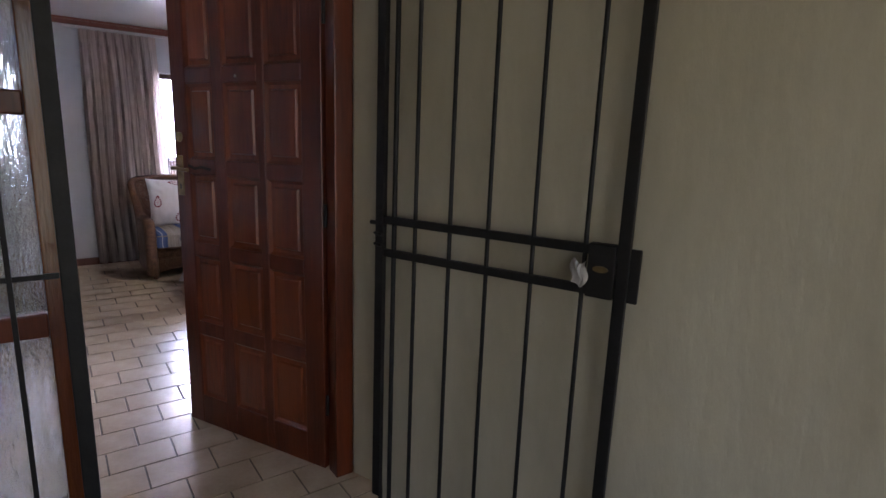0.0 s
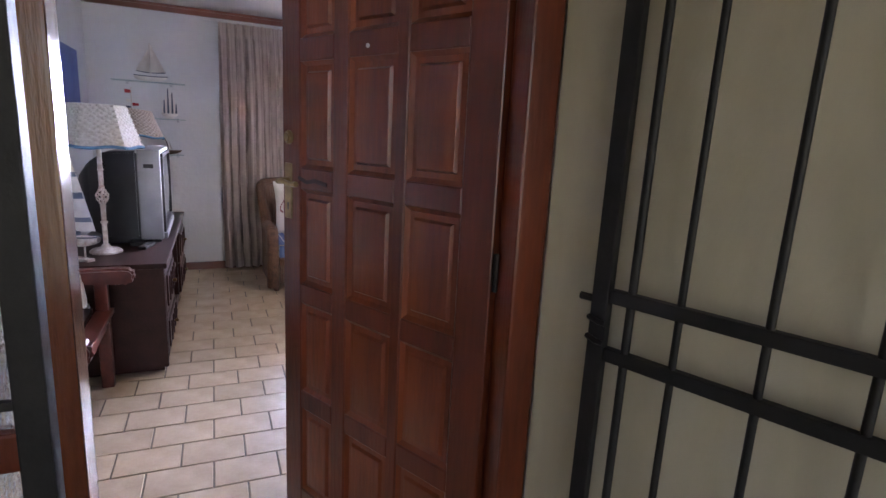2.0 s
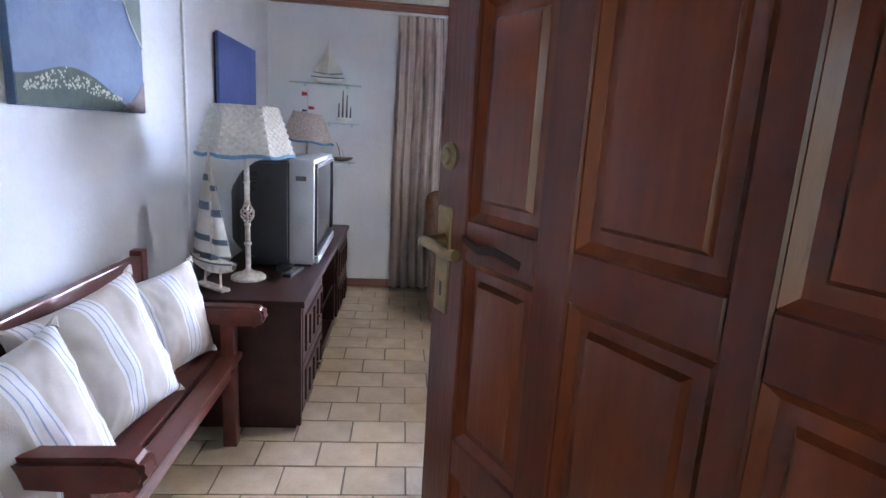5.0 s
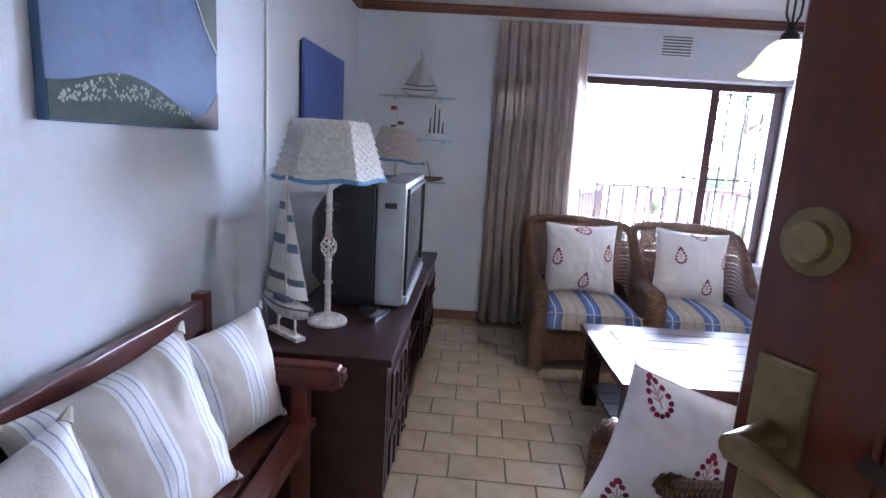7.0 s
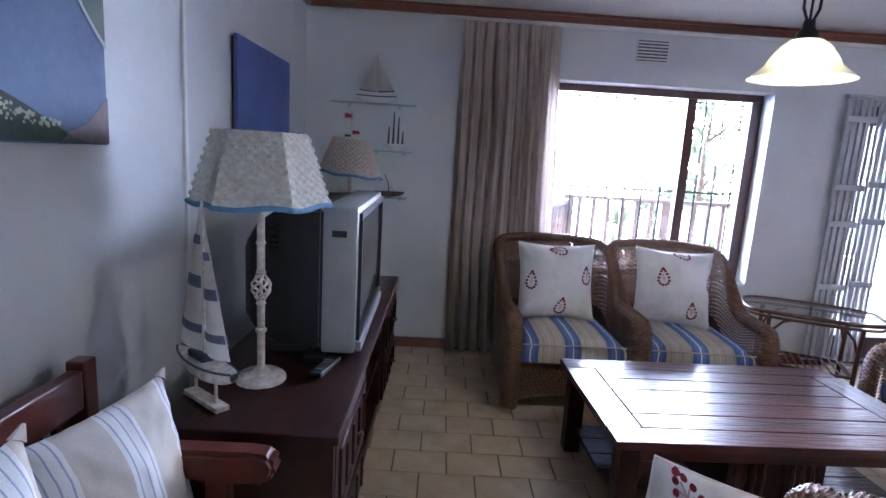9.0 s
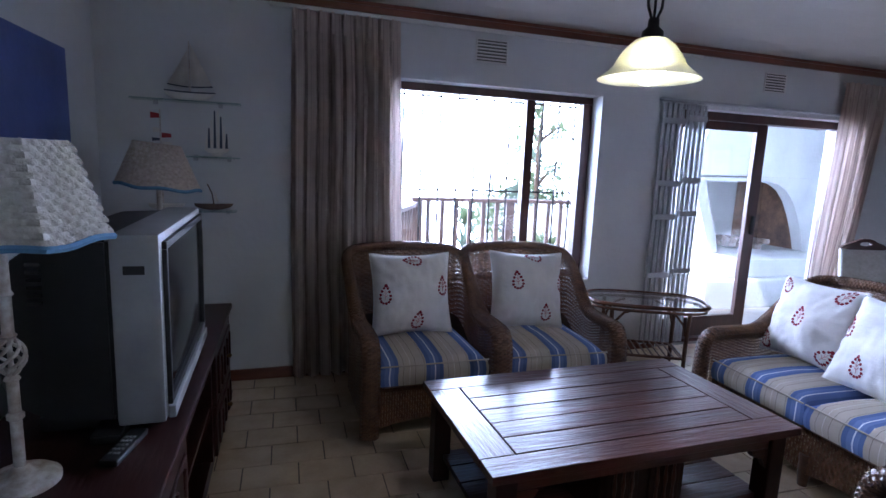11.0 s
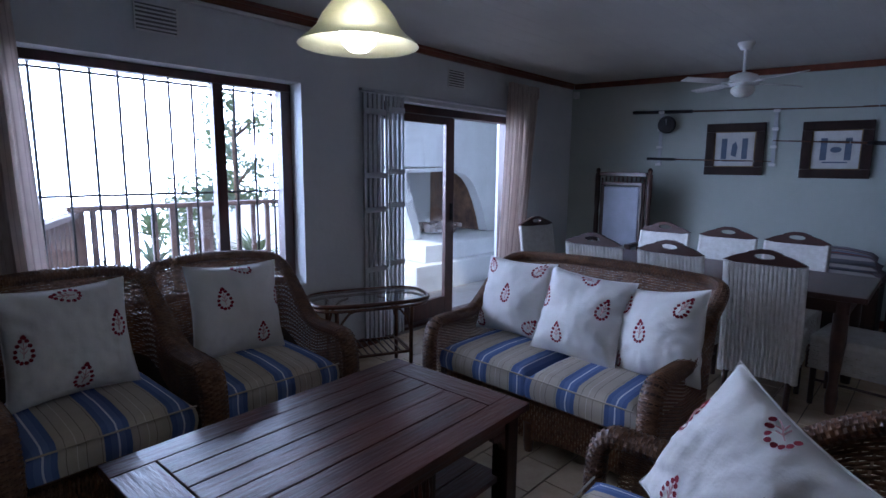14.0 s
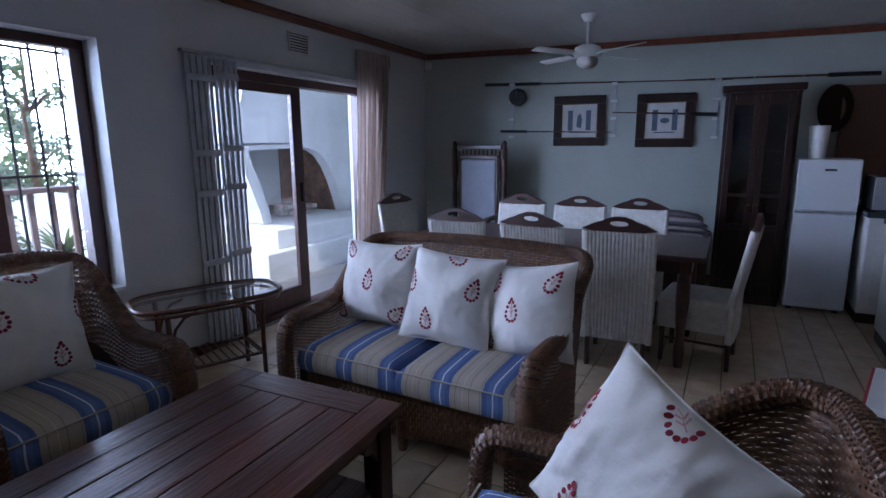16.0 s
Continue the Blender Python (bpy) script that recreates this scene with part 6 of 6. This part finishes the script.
def framed_print(y0, y1, z0, z1, kind):
    f = thing("framed_print", EAST @ pose(6.898, 0, 0), "small print in a wide dark wooden frame", "picture", "framed prints")
    w = 0.085
    part("frame", boxes((-0.03, -0.001, y0, y1, z0, z0 + w, 0.006), (-0.03, -0.001, y0, y1, z1 - w, z1, 0.006), (-0.029, -0.001, y0, y0 + w, z0 + w + 0.001, z1 - w - 0.001, 0.006), (-0.029, -0.001, y1 - w, y1, z0 + w + 0.001, z1 - w - 0.001, 0.006)), M_DARKFRAME, f)
    part("slip", boxes((-0.02, -0.016, y0 + w, y1 - w, z0 + w, z0 + w + 0.008), (-0.02, -0.016, y0 + w, y1 - w, z1 - w - 0.008, z1 - w), (-0.02, -0.016, y0 + w, y0 + w + 0.008, z0 + w + 0.009, z1 - w - 0.009), (-0.02, -0.016, y1 - w - 0.008, y1 - w, z0 + w + 0.009, z1 - w - 0.009)), M_BRASS, f)
    pr = part("print", one(-0.014, -0.002, y0 + w, y1 - w, z0 + w, z1 - w), M_PAPER, f, "pale print")
    cy, cz = (y0 + y1) / 2, (z0 + z1) / 2
    for s in (-1, 1):
        part("printed_column", one(-0.0155, -0.0145, cy + s * 0.095 - 0.026, cy + s * 0.095 + 0.026, cz - 0.10, cz + 0.11), M_PRINTBLUE, pr)
    if kind == 1:
        part("printed_shape", prism([(cy - 0.02, cz - 0.08), (cy + 0.03, cz - 0.06), (cy + 0.02, cz + 0.05), (cy - 0.01, cz + 0.08), (cy - 0.03, cz + 0.02)], 0.0145, 0.0155), M_PRINTBLUE, pr, m=Matrix.Rotation(radians(90), 4, "Z"))
    else:
        bm = turned([(0.0, 0.0), (0.045, 0.0), (0.0, 0.001)], 20)
        bmesh.ops.rotate(bm, verts=bm.verts, matrix=Matrix.Rotation(radians(-90), 3, "Y"))
        bmesh.ops.scale(bm, verts=bm.verts, vec=(1, 1, 0.6))
        bmesh.ops.translate(bm, verts=bm.verts, vec=(-0.0145, cy, cz))
        part("printed_shape", bm, M_PRINTBLUE, pr)
    part("printed_sill", one(-0.0155, -0.0145, cy - 0.10, cy + 0.10, cz - 0.125, cz - 0.112), M_PRINTBLUE, pr)


framed_print(5.205, 5.75, 1.415, 1.944, 1)
framed_print(4.342, 4.898, 1.396, 1.936, 2)

# corner sensor
sn = thing("alarm_sensor", pose(6.84, 7.19, 2.33), "small white alarm sensor in the ceiling corner", "sensor")
part("case", one(-0.03, 0.03, -0.03, 0.03, -0.04, 0.04, 0.01), M_WHITE, sn)

# dark glazed cabinet
dc = thing("display_cabinet", pose(6.60, 3.53, 0), "tall dark wooden display cabinet with glass doors", "cabinet")
CW, CD, CH = 0.56, 0.44, 1.86
part("carcass", boxes((0, CD, 0, 0.03, 0.08, CH, 0.004), (0, CD, CW - 0.03, CW, 0.08, CH, 0.004), (0.01, CD, 0.031, CW - 0.031, 0.08, 0.11), (0.01, CD, 0.031, CW - 0.031, CH - 0.03, CH), (CD - 0.015, CD, 0.031, CW - 0.031, 0.111, CH - 0.031)), M_CABINET, dc)
part("cornice", one(-0.03, CD, -0.03, CW + 0.03, CH + 0.001, CH + 0.06, 0.012), M_CABINET, dc)
part("plinth", one(0.01, CD, 0.01, CW - 0.01, 0, 0.079, 0.004), M_CABINET, dc)
for z in (0.55, 0.95, 1.35):
    part("shelf", one(0.03, CD - 0.016, 0.031, CW - 0.031, z, z + 0.015), M_CABINET, dc)
for k in range(2):
    a, b = (0.032, CW / 2 - 0.003) if k == 0 else (CW / 2 + 0.003, CW - 0.032)
    d = part("door", boxes((-0.02, -0.001, a, a + 0.05, 0.11, CH - 0.03, 0.004), (-0.02, -0.001, b - 0.05, b, 0.11, CH - 0.03, 0.004), (-0.02, -0.001, a + 0.051, b - 0.051, 0.11, 0.20, 0.004), (-0.02, -0.001, a + 0.051, b - 0.051, CH - 0.11, CH - 0.03, 0.004), (-0.02, -0.001, a + 0.051, b - 0.051, 0.68, 0.73, 0.004)), M_CABINET, dc)
    part("pane", one(-0.012, -0.008, a + 0.051, b - 0.051, 0.731, CH - 0.111), M_GLASS, d)
    part("lower_panel", one(-0.014, -0.006, a + 0.051, b - 0.051, 0.201, 0.679), M_CABINET, d)
    part("knob", bar((-0.045, (b - 0.025) if k == 0 else (a + 0.025), 0.9), (-0.021, (b - 0.025) if k == 0 else (a + 0.025), 0.9), 0.008, 8), M_BRASS, d)

# fridge with things on it
fr = thing("fridge", pose(6.54, 3.07, 0), "white two-door top-freezer fridge", "fridge")
FW, FD, FH = 0.435, 0.55, 1.30
part("body", one(0.052, FD, 0, FW, 0.03, FH, 0.012), M_FRIDGE, fr)
up = part("freezer_door", one(0, 0.048, 0.001, FW - 0.001, 0.87, FH - 0.002, 0.012), M_FRIDGE, fr)
lo = part("fridge_door", one(0, 0.048, 0.001, FW - 0.001, 0.05, 0.862, 0.012), M_FRIDGE, fr)
part("grip", one(-0.012, 0.003, 0.01, FW - 0.01, 0.872, 0.886, 0.004), M_GREYMETAL, up)
part("grip", one(-0.012, 0.003, 0.01, FW - 0.01, 0.846, 0.860, 0.004), M_GREYMETAL, lo)
part("badge", one(-0.0015, 0.0005, 0.17, 0.25, 1.205, 1.222), M_BLACK, up)
for y in (0.05, FW - 0.05):
    part("foot", one(0.08, 0.12, y - 0.02, y + 0.02, 0, 0.031), M_BLACK, fr)
vs_ = thing("white_vase", pose(6.72, 3.37, FH + 0.001), "tall white enamel jug on the fridge", "jug")
part("body", turned([(0.0, 0.0), (0.055, 0.0), (0.06, 0.01), (0.068, 0.15), (0.078, 0.27), (0.072, 0.27), (0.062, 0.15), (0.05, 0.02), (0.0, 0.02)], 24), M_WHITE, vs_)
bs = thing("hanging_basket", EAST @ pose(6.898, 3.16, 1.745), "dark oval basket hung on the wall above the fridge", "basket")
bm = turned([(0.0, 0.0), (0.10, 0.0), (0.15, -0.04), (0.155, -0.05), (0.145, -0.05), (0.10, -0.012), (0.0, -0.012)], 28)
bmesh.ops.rotate(bm, verts=bm.verts, matrix=Matrix.Rotation(radians(90), 3, "Y"))
bmesh.ops.scale(bm, verts=bm.verts, vec=(1, 0.92, 1.4))
part("weave", bm, M_WICKERDARK, bs)

# kitchen units at the end of the room
def kitchen_unit(m, w, d, label):
    k = thing("kitchen_cabinet", m, label, "kitchen cabinet", "kitchen cabinets")
    part("body", one(0.02, d, 0, w, 0.09, 0.86, 0.004), M_WHITE, k)
    part("plinth", one(0.06, d, 0.01, w - 0.01, 0, 0.089), M_DARKFRAME, k)
    dr = part("door", one(0, 0.019, 0.004, w - 0.004, 0.10, 0.70, 0.004), M_WHITE, k)
    part("raised_field", one(-0.006, 0.0, 0.06, w - 0.06, 0.16, 0.64, 0.004), M_WHITE, dr)
    part("handle", bar((-0.02, 0.03, 0.58), (-0.02, 0.03, 0.66), 0.006), M_GREYMETAL, dr)
    dw = part("drawer", one(0, 0.019, 0.004, w - 0.004, 0.71, 0.85, 0.004), M_WHITE, k)
    part("handle", bar((-0.02, w / 2 - 0.05, 0.78), (-0.02, w / 2 + 0.05, 0.78), 0.006), M_GREYMETAL, dw)
    return k


kitchen_unit(pose(6.36, 2.50, 0), 0.52, 0.62, "white kitchen base cabinet beside the fridge")
kitchen_unit(pose(5.45, 2.42, 0), 0.55, 0.56, "white kitchen base cabinet of the peninsula")
wt = tagged(part("worktop", boxes((6.33, 7.0, 2.48, 3.04, 0.861, 0.90, 0.006)), mat("dark_worktop", (0.05, 0.055, 0.06), 0.25, scale=60)), "dark stone worktop beside the fridge", "worktop")
wt = tagged(part("peninsula_top", boxes((5.41, 6.03, 2.38, 3.0, 0.861, 0.90, 0.006)), mat("dark_worktop_two", (0.05, 0.055, 0.06), 0.25, scale=60)), "dark stone peninsula worktop", "worktop")
mw = thing("microwave_oven", pose(6.45, 2.55, 0.901), "dark microwave oven on the worktop", "microwave")
part("case", one(0.02, 0.40, 0.0, 0.45, 0.01, 0.27, 0.008), M_BLACK, mw)
part("door", one(0.0, 0.019, 0.002, 0.34, 0.015, 0.265, 0.004), M_SCREEN, mw)
part("panel", one(0.0, 0.019, 0.345, 0.448, 0.015, 0.265, 0.004), M_SILVER, mw)
for y in (0.05, 0.40):
    part("foot", one(0.05, 0.35, y - 0.01, y + 0.01, 0.0, 0.0099), M_BLACK, mw)
ws = thing("white_stool", pose(3.82, 3.157, 0, 0, 0, -14), "low white painted wooden box stool with a red lip", "stool")
part("top", one(-0.25, 0.25, -0.25, 0.25, 0.40, 0.43, 0.006), M_WHITE, ws)
part("lip", one(-0.255, 0.255, 0.2505, 0.262, 0.405, 0.425, 0.003), M_RED, ws)
for sx in (-1, 1):
    for sy in (-1, 1):
        part("leg", one(sx * 0.21 - 0.025, sx * 0.21 + 0.025, sy * 0.21 - 0.025, sy * 0.21 + 0.025, 0, 0.399, 0.004), M_DARKFRAME, ws)


# ---------------------------------------------------------------- terrace: rail, braai and garden
rl = thing("terrace_railing", pose(0, 0, 0), "weathered brown timber terrace railing", "railing")
RY = 8.75
for x in (2.02, 3.02, 4.05):
    part("post", one(x - 0.045, x + 0.045, RY - 0.045, RY + 0.045, -0.06, 1.09, 0.006), M_RAIL, rl)
part("top_rail", one(1.95, 4.40, RY - 0.06, RY + 0.06, 1.0905, 1.13, 0.006), M_RAIL, rl)
part("bottom_rail", boxes((2.066, 2.974, RY - 0.02, RY + 0.02, 0.02, 0.09, 0.004), (3.066, 4.004, RY - 0.02, RY + 0.02, 0.02, 0.09, 0.004)), M_RAIL, rl)
for i in range(15):
    x = 2.13 + i * 0.15
    if min(abs(x - p) for p in (2.02, 3.02, 4.05)) > 0.07:
        part("baluster", one(x - 0.022, x + 0.022, RY - 0.015, RY + 0.015, 0.0905, 1.09, 0.003, 1), M_RAIL, rl)
r2 = thing("side_railing", pose(1.98, 8.69, 0, 0, 0, 246), "weathered brown timber terrace railing running back to the house", "railing")
part("top_rail", one(0, 1.25, -0.05, 0.05, 1.05, 1.09, 0.006), M_RAIL, r2)
part("post", one(1.16, 1.25, -0.045, 0.045, -0.06, 1.049, 0.005), M_RAIL, r2)
for i in range(9):
    part("baluster", one(0.06 + i * 0.125, 0.10 + i * 0.125, -0.014, 0.014, -0.06, 1.049, 0.003, 1), M_RAIL, r2)

# built-in plastered fireplace
br = thing("outdoor_fireplace", pose(6.55, 8.95, -0.06), "white plastered outdoor fireplace with an arched opening and hood", "fireplace", kind="")
part("step", one(-1.25, 1.25, -0.62, -0.05, 0, 0.34, 0.02), M_STONE, br)
part("hearth", one(-0.98, 0.98, -0.50, 0.75, 0.341, 0.56, 0.015), M_STONE, br)
bm = bmesh.new()
inner = [(-0.56, 0.565), (-0.60, 0.75), (-0.69, 1.00), (-0.79, 1.25), (-0.85, 1.45), (0.10, 1.475), (0.28, 1.44), (0.43, 1.36), (0.56, 1.22), (0.67, 1.03), (0.77, 0.80), (0.85, 0.565)]
outer = [(-0.70, 0.565), (-0.75, 0.75), (-0.85, 1.00), (-0.95, 1.25), (-1.00, 1.50), (0.15, 1.53), (0.60, 1.53), (1.00, 1.53), (1.30, 1.53), (1.30, 1.25), (1.30, 0.90), (1.30, 0.565)]


def extruded(pairs, deep):
    for y in (0.0, deep):
        for (p, q), (r, t) in zip(pairs, pairs[1:]):
            bm.faces.new([bm.verts.new((c[0], y, c[1])) for c in (p, q, t, r)])
    for k in (0, 1):
        line = [pq[k] for pq in pairs]
        for p, q in zip(line, line[1:]):
            bm.faces.new([bm.verts.new(v) for v in ((p[0], 0.0, p[1]), (p[0], deep, p[1]), (q[0], deep, q[1]), (q[0], 0.0, q[1]))])


both = list(zip(inner, outer))
extruded(both[4:], 0.16)
extruded(both[:5], 0.85)
bmesh.ops.remove_doubles(bm, verts=bm.verts, dist=0.0005)
part("arch", bm, M_STONE, br)
bm = bmesh.new()
box(bm, 0.90, 1.02, 0.161, 0.80, 0.561, 1.60)
box(bm, 0.42, 1.02, 0.801, 0.92, 0.561, 1.60)
part("firebox", bm, M_SOOT, br, "soot-stained brick firebox")
part("side_wall", boxes((-0.62, 0.418, 0.801, 0.92, 0.561, 1.60)), M_STONE, br)
bm = bmesh.new()
prof = [(1.01, 1.31, 0.44, 1.531), (0.96, 1.30, 0.44, 1.66), (0.86, 1.26, 0.42, 1.90), (0.74, 1.18, 0.40, 2.20), (0.64, 1.05, 0.38, 2.60), (0.58, 0.90, 0.36, 3.2), (0.56, 0.80, 0.36, 3.8)]
rings = [[bm.verts.new(c) for c in ((-l, 0.44 - 0.8 * d, z), (-l * 0.7, 0.44 - d, z), (r * 0.7, 0.44 - d, z), (r, 0.44 - 0.9 * d, z), (r, 0.44 + d, z), (-l, 0.44 + d, z))] for l, r, d, z in prof]
for a, b in zip(rings, rings[1:]):
    for k in range(6):
        bm.faces.new((a[k], a[(k + 1) % 6], b[(k + 1) % 6], b[k]))
bm.faces.new(rings[-1])
bm.faces.new(rings[0][::-1])
part("hood", bm, M_STONE, br, "tapering plaster hood")
random.seed(5)
bm = bmesh.new()
for i in range(60):
    p = Vector((random.uniform(-0.1, 0.55), random.uniform(0.2, 0.7), 0.565 + random.uniform(0, 0.10)))
    s = random.uniform(0.02, 0.06)
    box(bm, p.x - s, p.x + s, p.y - s, p.y + s, p.z, p.z + s)
tagged(part("ash_and_wood", bm, mat("grey_ash", (0.42, 0.36, 0.33), 0.95, vary=(0.20, 0.14, 0.11), scale=14), br, "ash and broken firewood"), kind="stuff")
# slab above the line of sight, added to shade fireplace and dining end
structure("terrace_roof", boxes((4.7, 8.2, 7.36, 10.4, 2.63, 2.76)), M_STONE, "plain roof slab added out of view to shade the terrace", "roof")
structure("terrace_wall", boxes((4.55, 4.75, 10.0, 14.0, -0.3, 0.9), (7.7, 7.9, 7.34, 12.0, -0.3, 3.0)), M_STONE, "white plastered terrace wall", "wall")


def leaf_clump(bm, centre, radius, count, size, rng, flatten=0.8):
    for _ in range(count):
        d = Vector((rng.gauss(0, 1), rng.gauss(0, 1), rng.gauss(0, 1) * flatten))
        d = d.normalized() * radius * rng.random() ** 0.4
        p = Vector(centre) + d
        a = Vector((rng.uniform(-1, 1), rng.uniform(-1, 1), rng.uniform(-0.4, 0.8))).normalized()
        b = a.cross(Vector((rng.uniform(-1, 1), rng.uniform(-1, 1), rng.uniform(-1, 1)))).normalized()
        s = size * rng.uniform(0.6, 1.3)
        bm.faces.new([bm.verts.new(v) for v in (p - a * s, p + b * s * 0.35, p + a * s, p - b * s * 0.35)])


def tree(name, at, height, spread, seed, label, clumps, leaf, mt):
    rng = random.Random(seed)
    t = thing(name, pose(*at), label, "tree")
    bm = bmesh.new()
    lean = rng.uniform(-0.3, 0.3)
    trunk = [(lean * (s ** 1.5), 0.1 * math.sin(3 * s), height * 0.8 * s) for s in [i / 8 for i in range(9)]]
    tube(bm, trunk, [0.09 * (1 - 0.8 * i / 8) for i in range(9)], 8)
    crown = bmesh.new()
    for k in range(clumps):
        s = rng.uniform(0.25, 1.0)
        p0 = Vector(trunk[min(int(s * 8), 8)])
        a = rng.uniform(0, 6.283)
        out = spread * (1.15 - s * 0.75) * rng.uniform(0.5, 1.1)
        p1 = p0 + Vector((out * math.cos(a), out * math.sin(a), rng.uniform(0.05, 0.4)))
        tube(bm, [p0, p0.lerp(p1, 0.5) + Vector((0, 0, 0.08)), p1], [0.025, 0.015, 0.006], 5)
        leaf_clump(crown, p1, 0.34 * spread * rng.uniform(0.5, 0.9), 90, leaf, rng)
        leaf_clump(crown, p0.lerp(p1, 0.6), 0.22 * spread, 30, leaf, rng)
    part("trunk", bm, M_BARK, t)
    tagged(part("crown", crown, mt, t), kind="stuff")


tree("garden_tree", (4.85, 11.6, -1.2), 3.9, 0.75, 3, "slender garden tree with sparse green foliage", 13, 0.045, M_LEAF2)
tree("garden_tree", (5.3, 12.7, -0.6), 4.2, 1.2, 12, "leafy garden tree beside the fireplace", 26, 0.055, M_LEAF)
tree("garden_tree", (7.45, 11.5, -0.4), 3.6, 0.8, 21, "small leafy tree behind the outdoor fireplace", 22, 0.05, M_LEAF)


def aloe(at, r, seed, mt):
    rng = random.Random(seed)
    a = thing("aloe_plant", pose(*at), "spiky green aloe plant beyond the railing", "plant", "aloe plants")
    bm = bmesh.new()
    for k in range(38):
        t = rng.uniform(0, 6.283)
        up = rng.uniform(0.15, 1.3)
        l = r * rng.uniform(0.7, 1.15)
        d = Vector((math.cos(t) * math.cos(up), math.sin(t) * math.cos(up), math.sin(up)))
        side = d.cross(Vector((0, 0, 1))).normalized() * 0.035 * rng.uniform(0.7, 1.2)
        prev = None
        for i in range(6):
            s = i / 5
            p = d * l * s + Vector((0, 0, -0.35 * l * s * s))
            w = side * (1 - s) ** 0.7
            cur = (bm.verts.new(p - w), bm.verts.new(p + Vector((0, 0, -0.012 * (1 - s)))), bm.verts.new(p + w))
            if prev:
                bm.faces.new((prev[0], cur[0], cur[1], prev[1]))
                bm.faces.new((prev[1], cur[1], cur[2], prev[2]))
            prev = cur
    tagged(part("leaves", bm, mt, a), kind="stuff")
    part("stem", bar((0, 0, -0.9), (0, 0, 0.05), 0.05, 8), M_BARK, a)


for i, (x, y, z, r) in enumerate(((2.5, 9.6, 0.25, 0.55), (3.0, 10.1, 0.35, 0.6), (3.6, 9.5, 0.20, 0.5), (2.1, 10.4, 0.3, 0.6), (4.1, 9.9, 0.35, 0.6), (4.6, 9.4, 0.15, 0.5), (3.3, 10.9, 0.6, 0.6))):
    aloe((x, y, z), r, 30 + i, M_LEAF2 if i % 2 else M_LEAF)
rng = random.Random(77)
for i, (x, y, z, s) in enumerate(((2.3, 12.0, -0.5, 0.9), (4.3, 12.0, -0.1, 0.8), (5.6, 12.0, 0.5, 0.8), (5.2, 13.0, 0.9, 0.8), (1.0, 11.5, -0.7, 0.8), (4.5, 12.5, 0.7, 0.8), (5.05, 12.2, 0.9, 0.9), (7.2, 11.0, 0.5, 0.7))):
    b_ = thing("garden_bush", pose(x, y, z), "loose green garden bush beyond the terrace", "bush", "garden bushes")
    bm = bmesh.new()
    for k in range(9):
        leaf_clump(bm, (rng.gauss(0, 0.4) * s, rng.gauss(0, 0.3) * s, rng.gauss(0, 0.3) * s), 0.35 * s, 80, 0.06, rng)
    tagged(part("foliage", bm, M_LEAF, b_), kind="stuff")
    bm = bmesh.new()
    for k in range(4):
        tube(bm, [(0.05 * k, 0, -1.6), (0.1 * (k - 1.5), 0.05, -0.4), (0.3 * (k - 1.5), 0.1, 0.2)], [0.03, 0.02, 0.008], 5)
    part("branches", bm, M_BARK, b_)


# ---------------------------------------------------------------- floor tiles
PX, PY = 0.2570, 0.1865
bm = one(0.0033, PX - 0.0033, 0.0033, PY - 0.0033, -0.012, 0.0, 0.002, 1)
tile_mesh = mesh_of("tile", bm, M_TILE)
rest = bmesh.new()
BOXY.add(id(rest))
kept = 0
for r in range(-13, 17):
    y = 4.502 + r * PY
    shift = 0.278 if r % 2 else 0.278 + PX / 2
    for c in range(-4, 31):
        x = shift + c * PX
        x0, x1, y1 = max(x, -0.298), min(x + PX, 6.89 + 0.1405 * (7.2 - y)), min(y + PY, 7.07 + 0.03 * (x + 0.3))
        if x1 - x0 < 0.03 or y1 - max(y, 2.15) < 0.03:
            continue
        y0 = max(y, 2.15)
        whole = x1 - x0 > PX - 0.001 and y1 - y0 > PY - 0.001
        if whole and 0.1 < x < 2.0 and y > 2.9 and kept < 160 or whole and 2.0 <= x < 4.0 and 4.0 < y < 6.8 and kept < 290:
            ob = new("tile", tile_mesh)
            ob.location = (x, y, 0)
            ob.parent = FLOOR
            kept += 1
        else:
            box(rest, x0 + 0.0033, x1 - 0.0033, y0 + 0.0033, y1 - 0.0033, -0.012, 0.0)
ob = part("far_tiles", rest, M_TILE, FLOOR)
tagged(ob, kind="stuff")
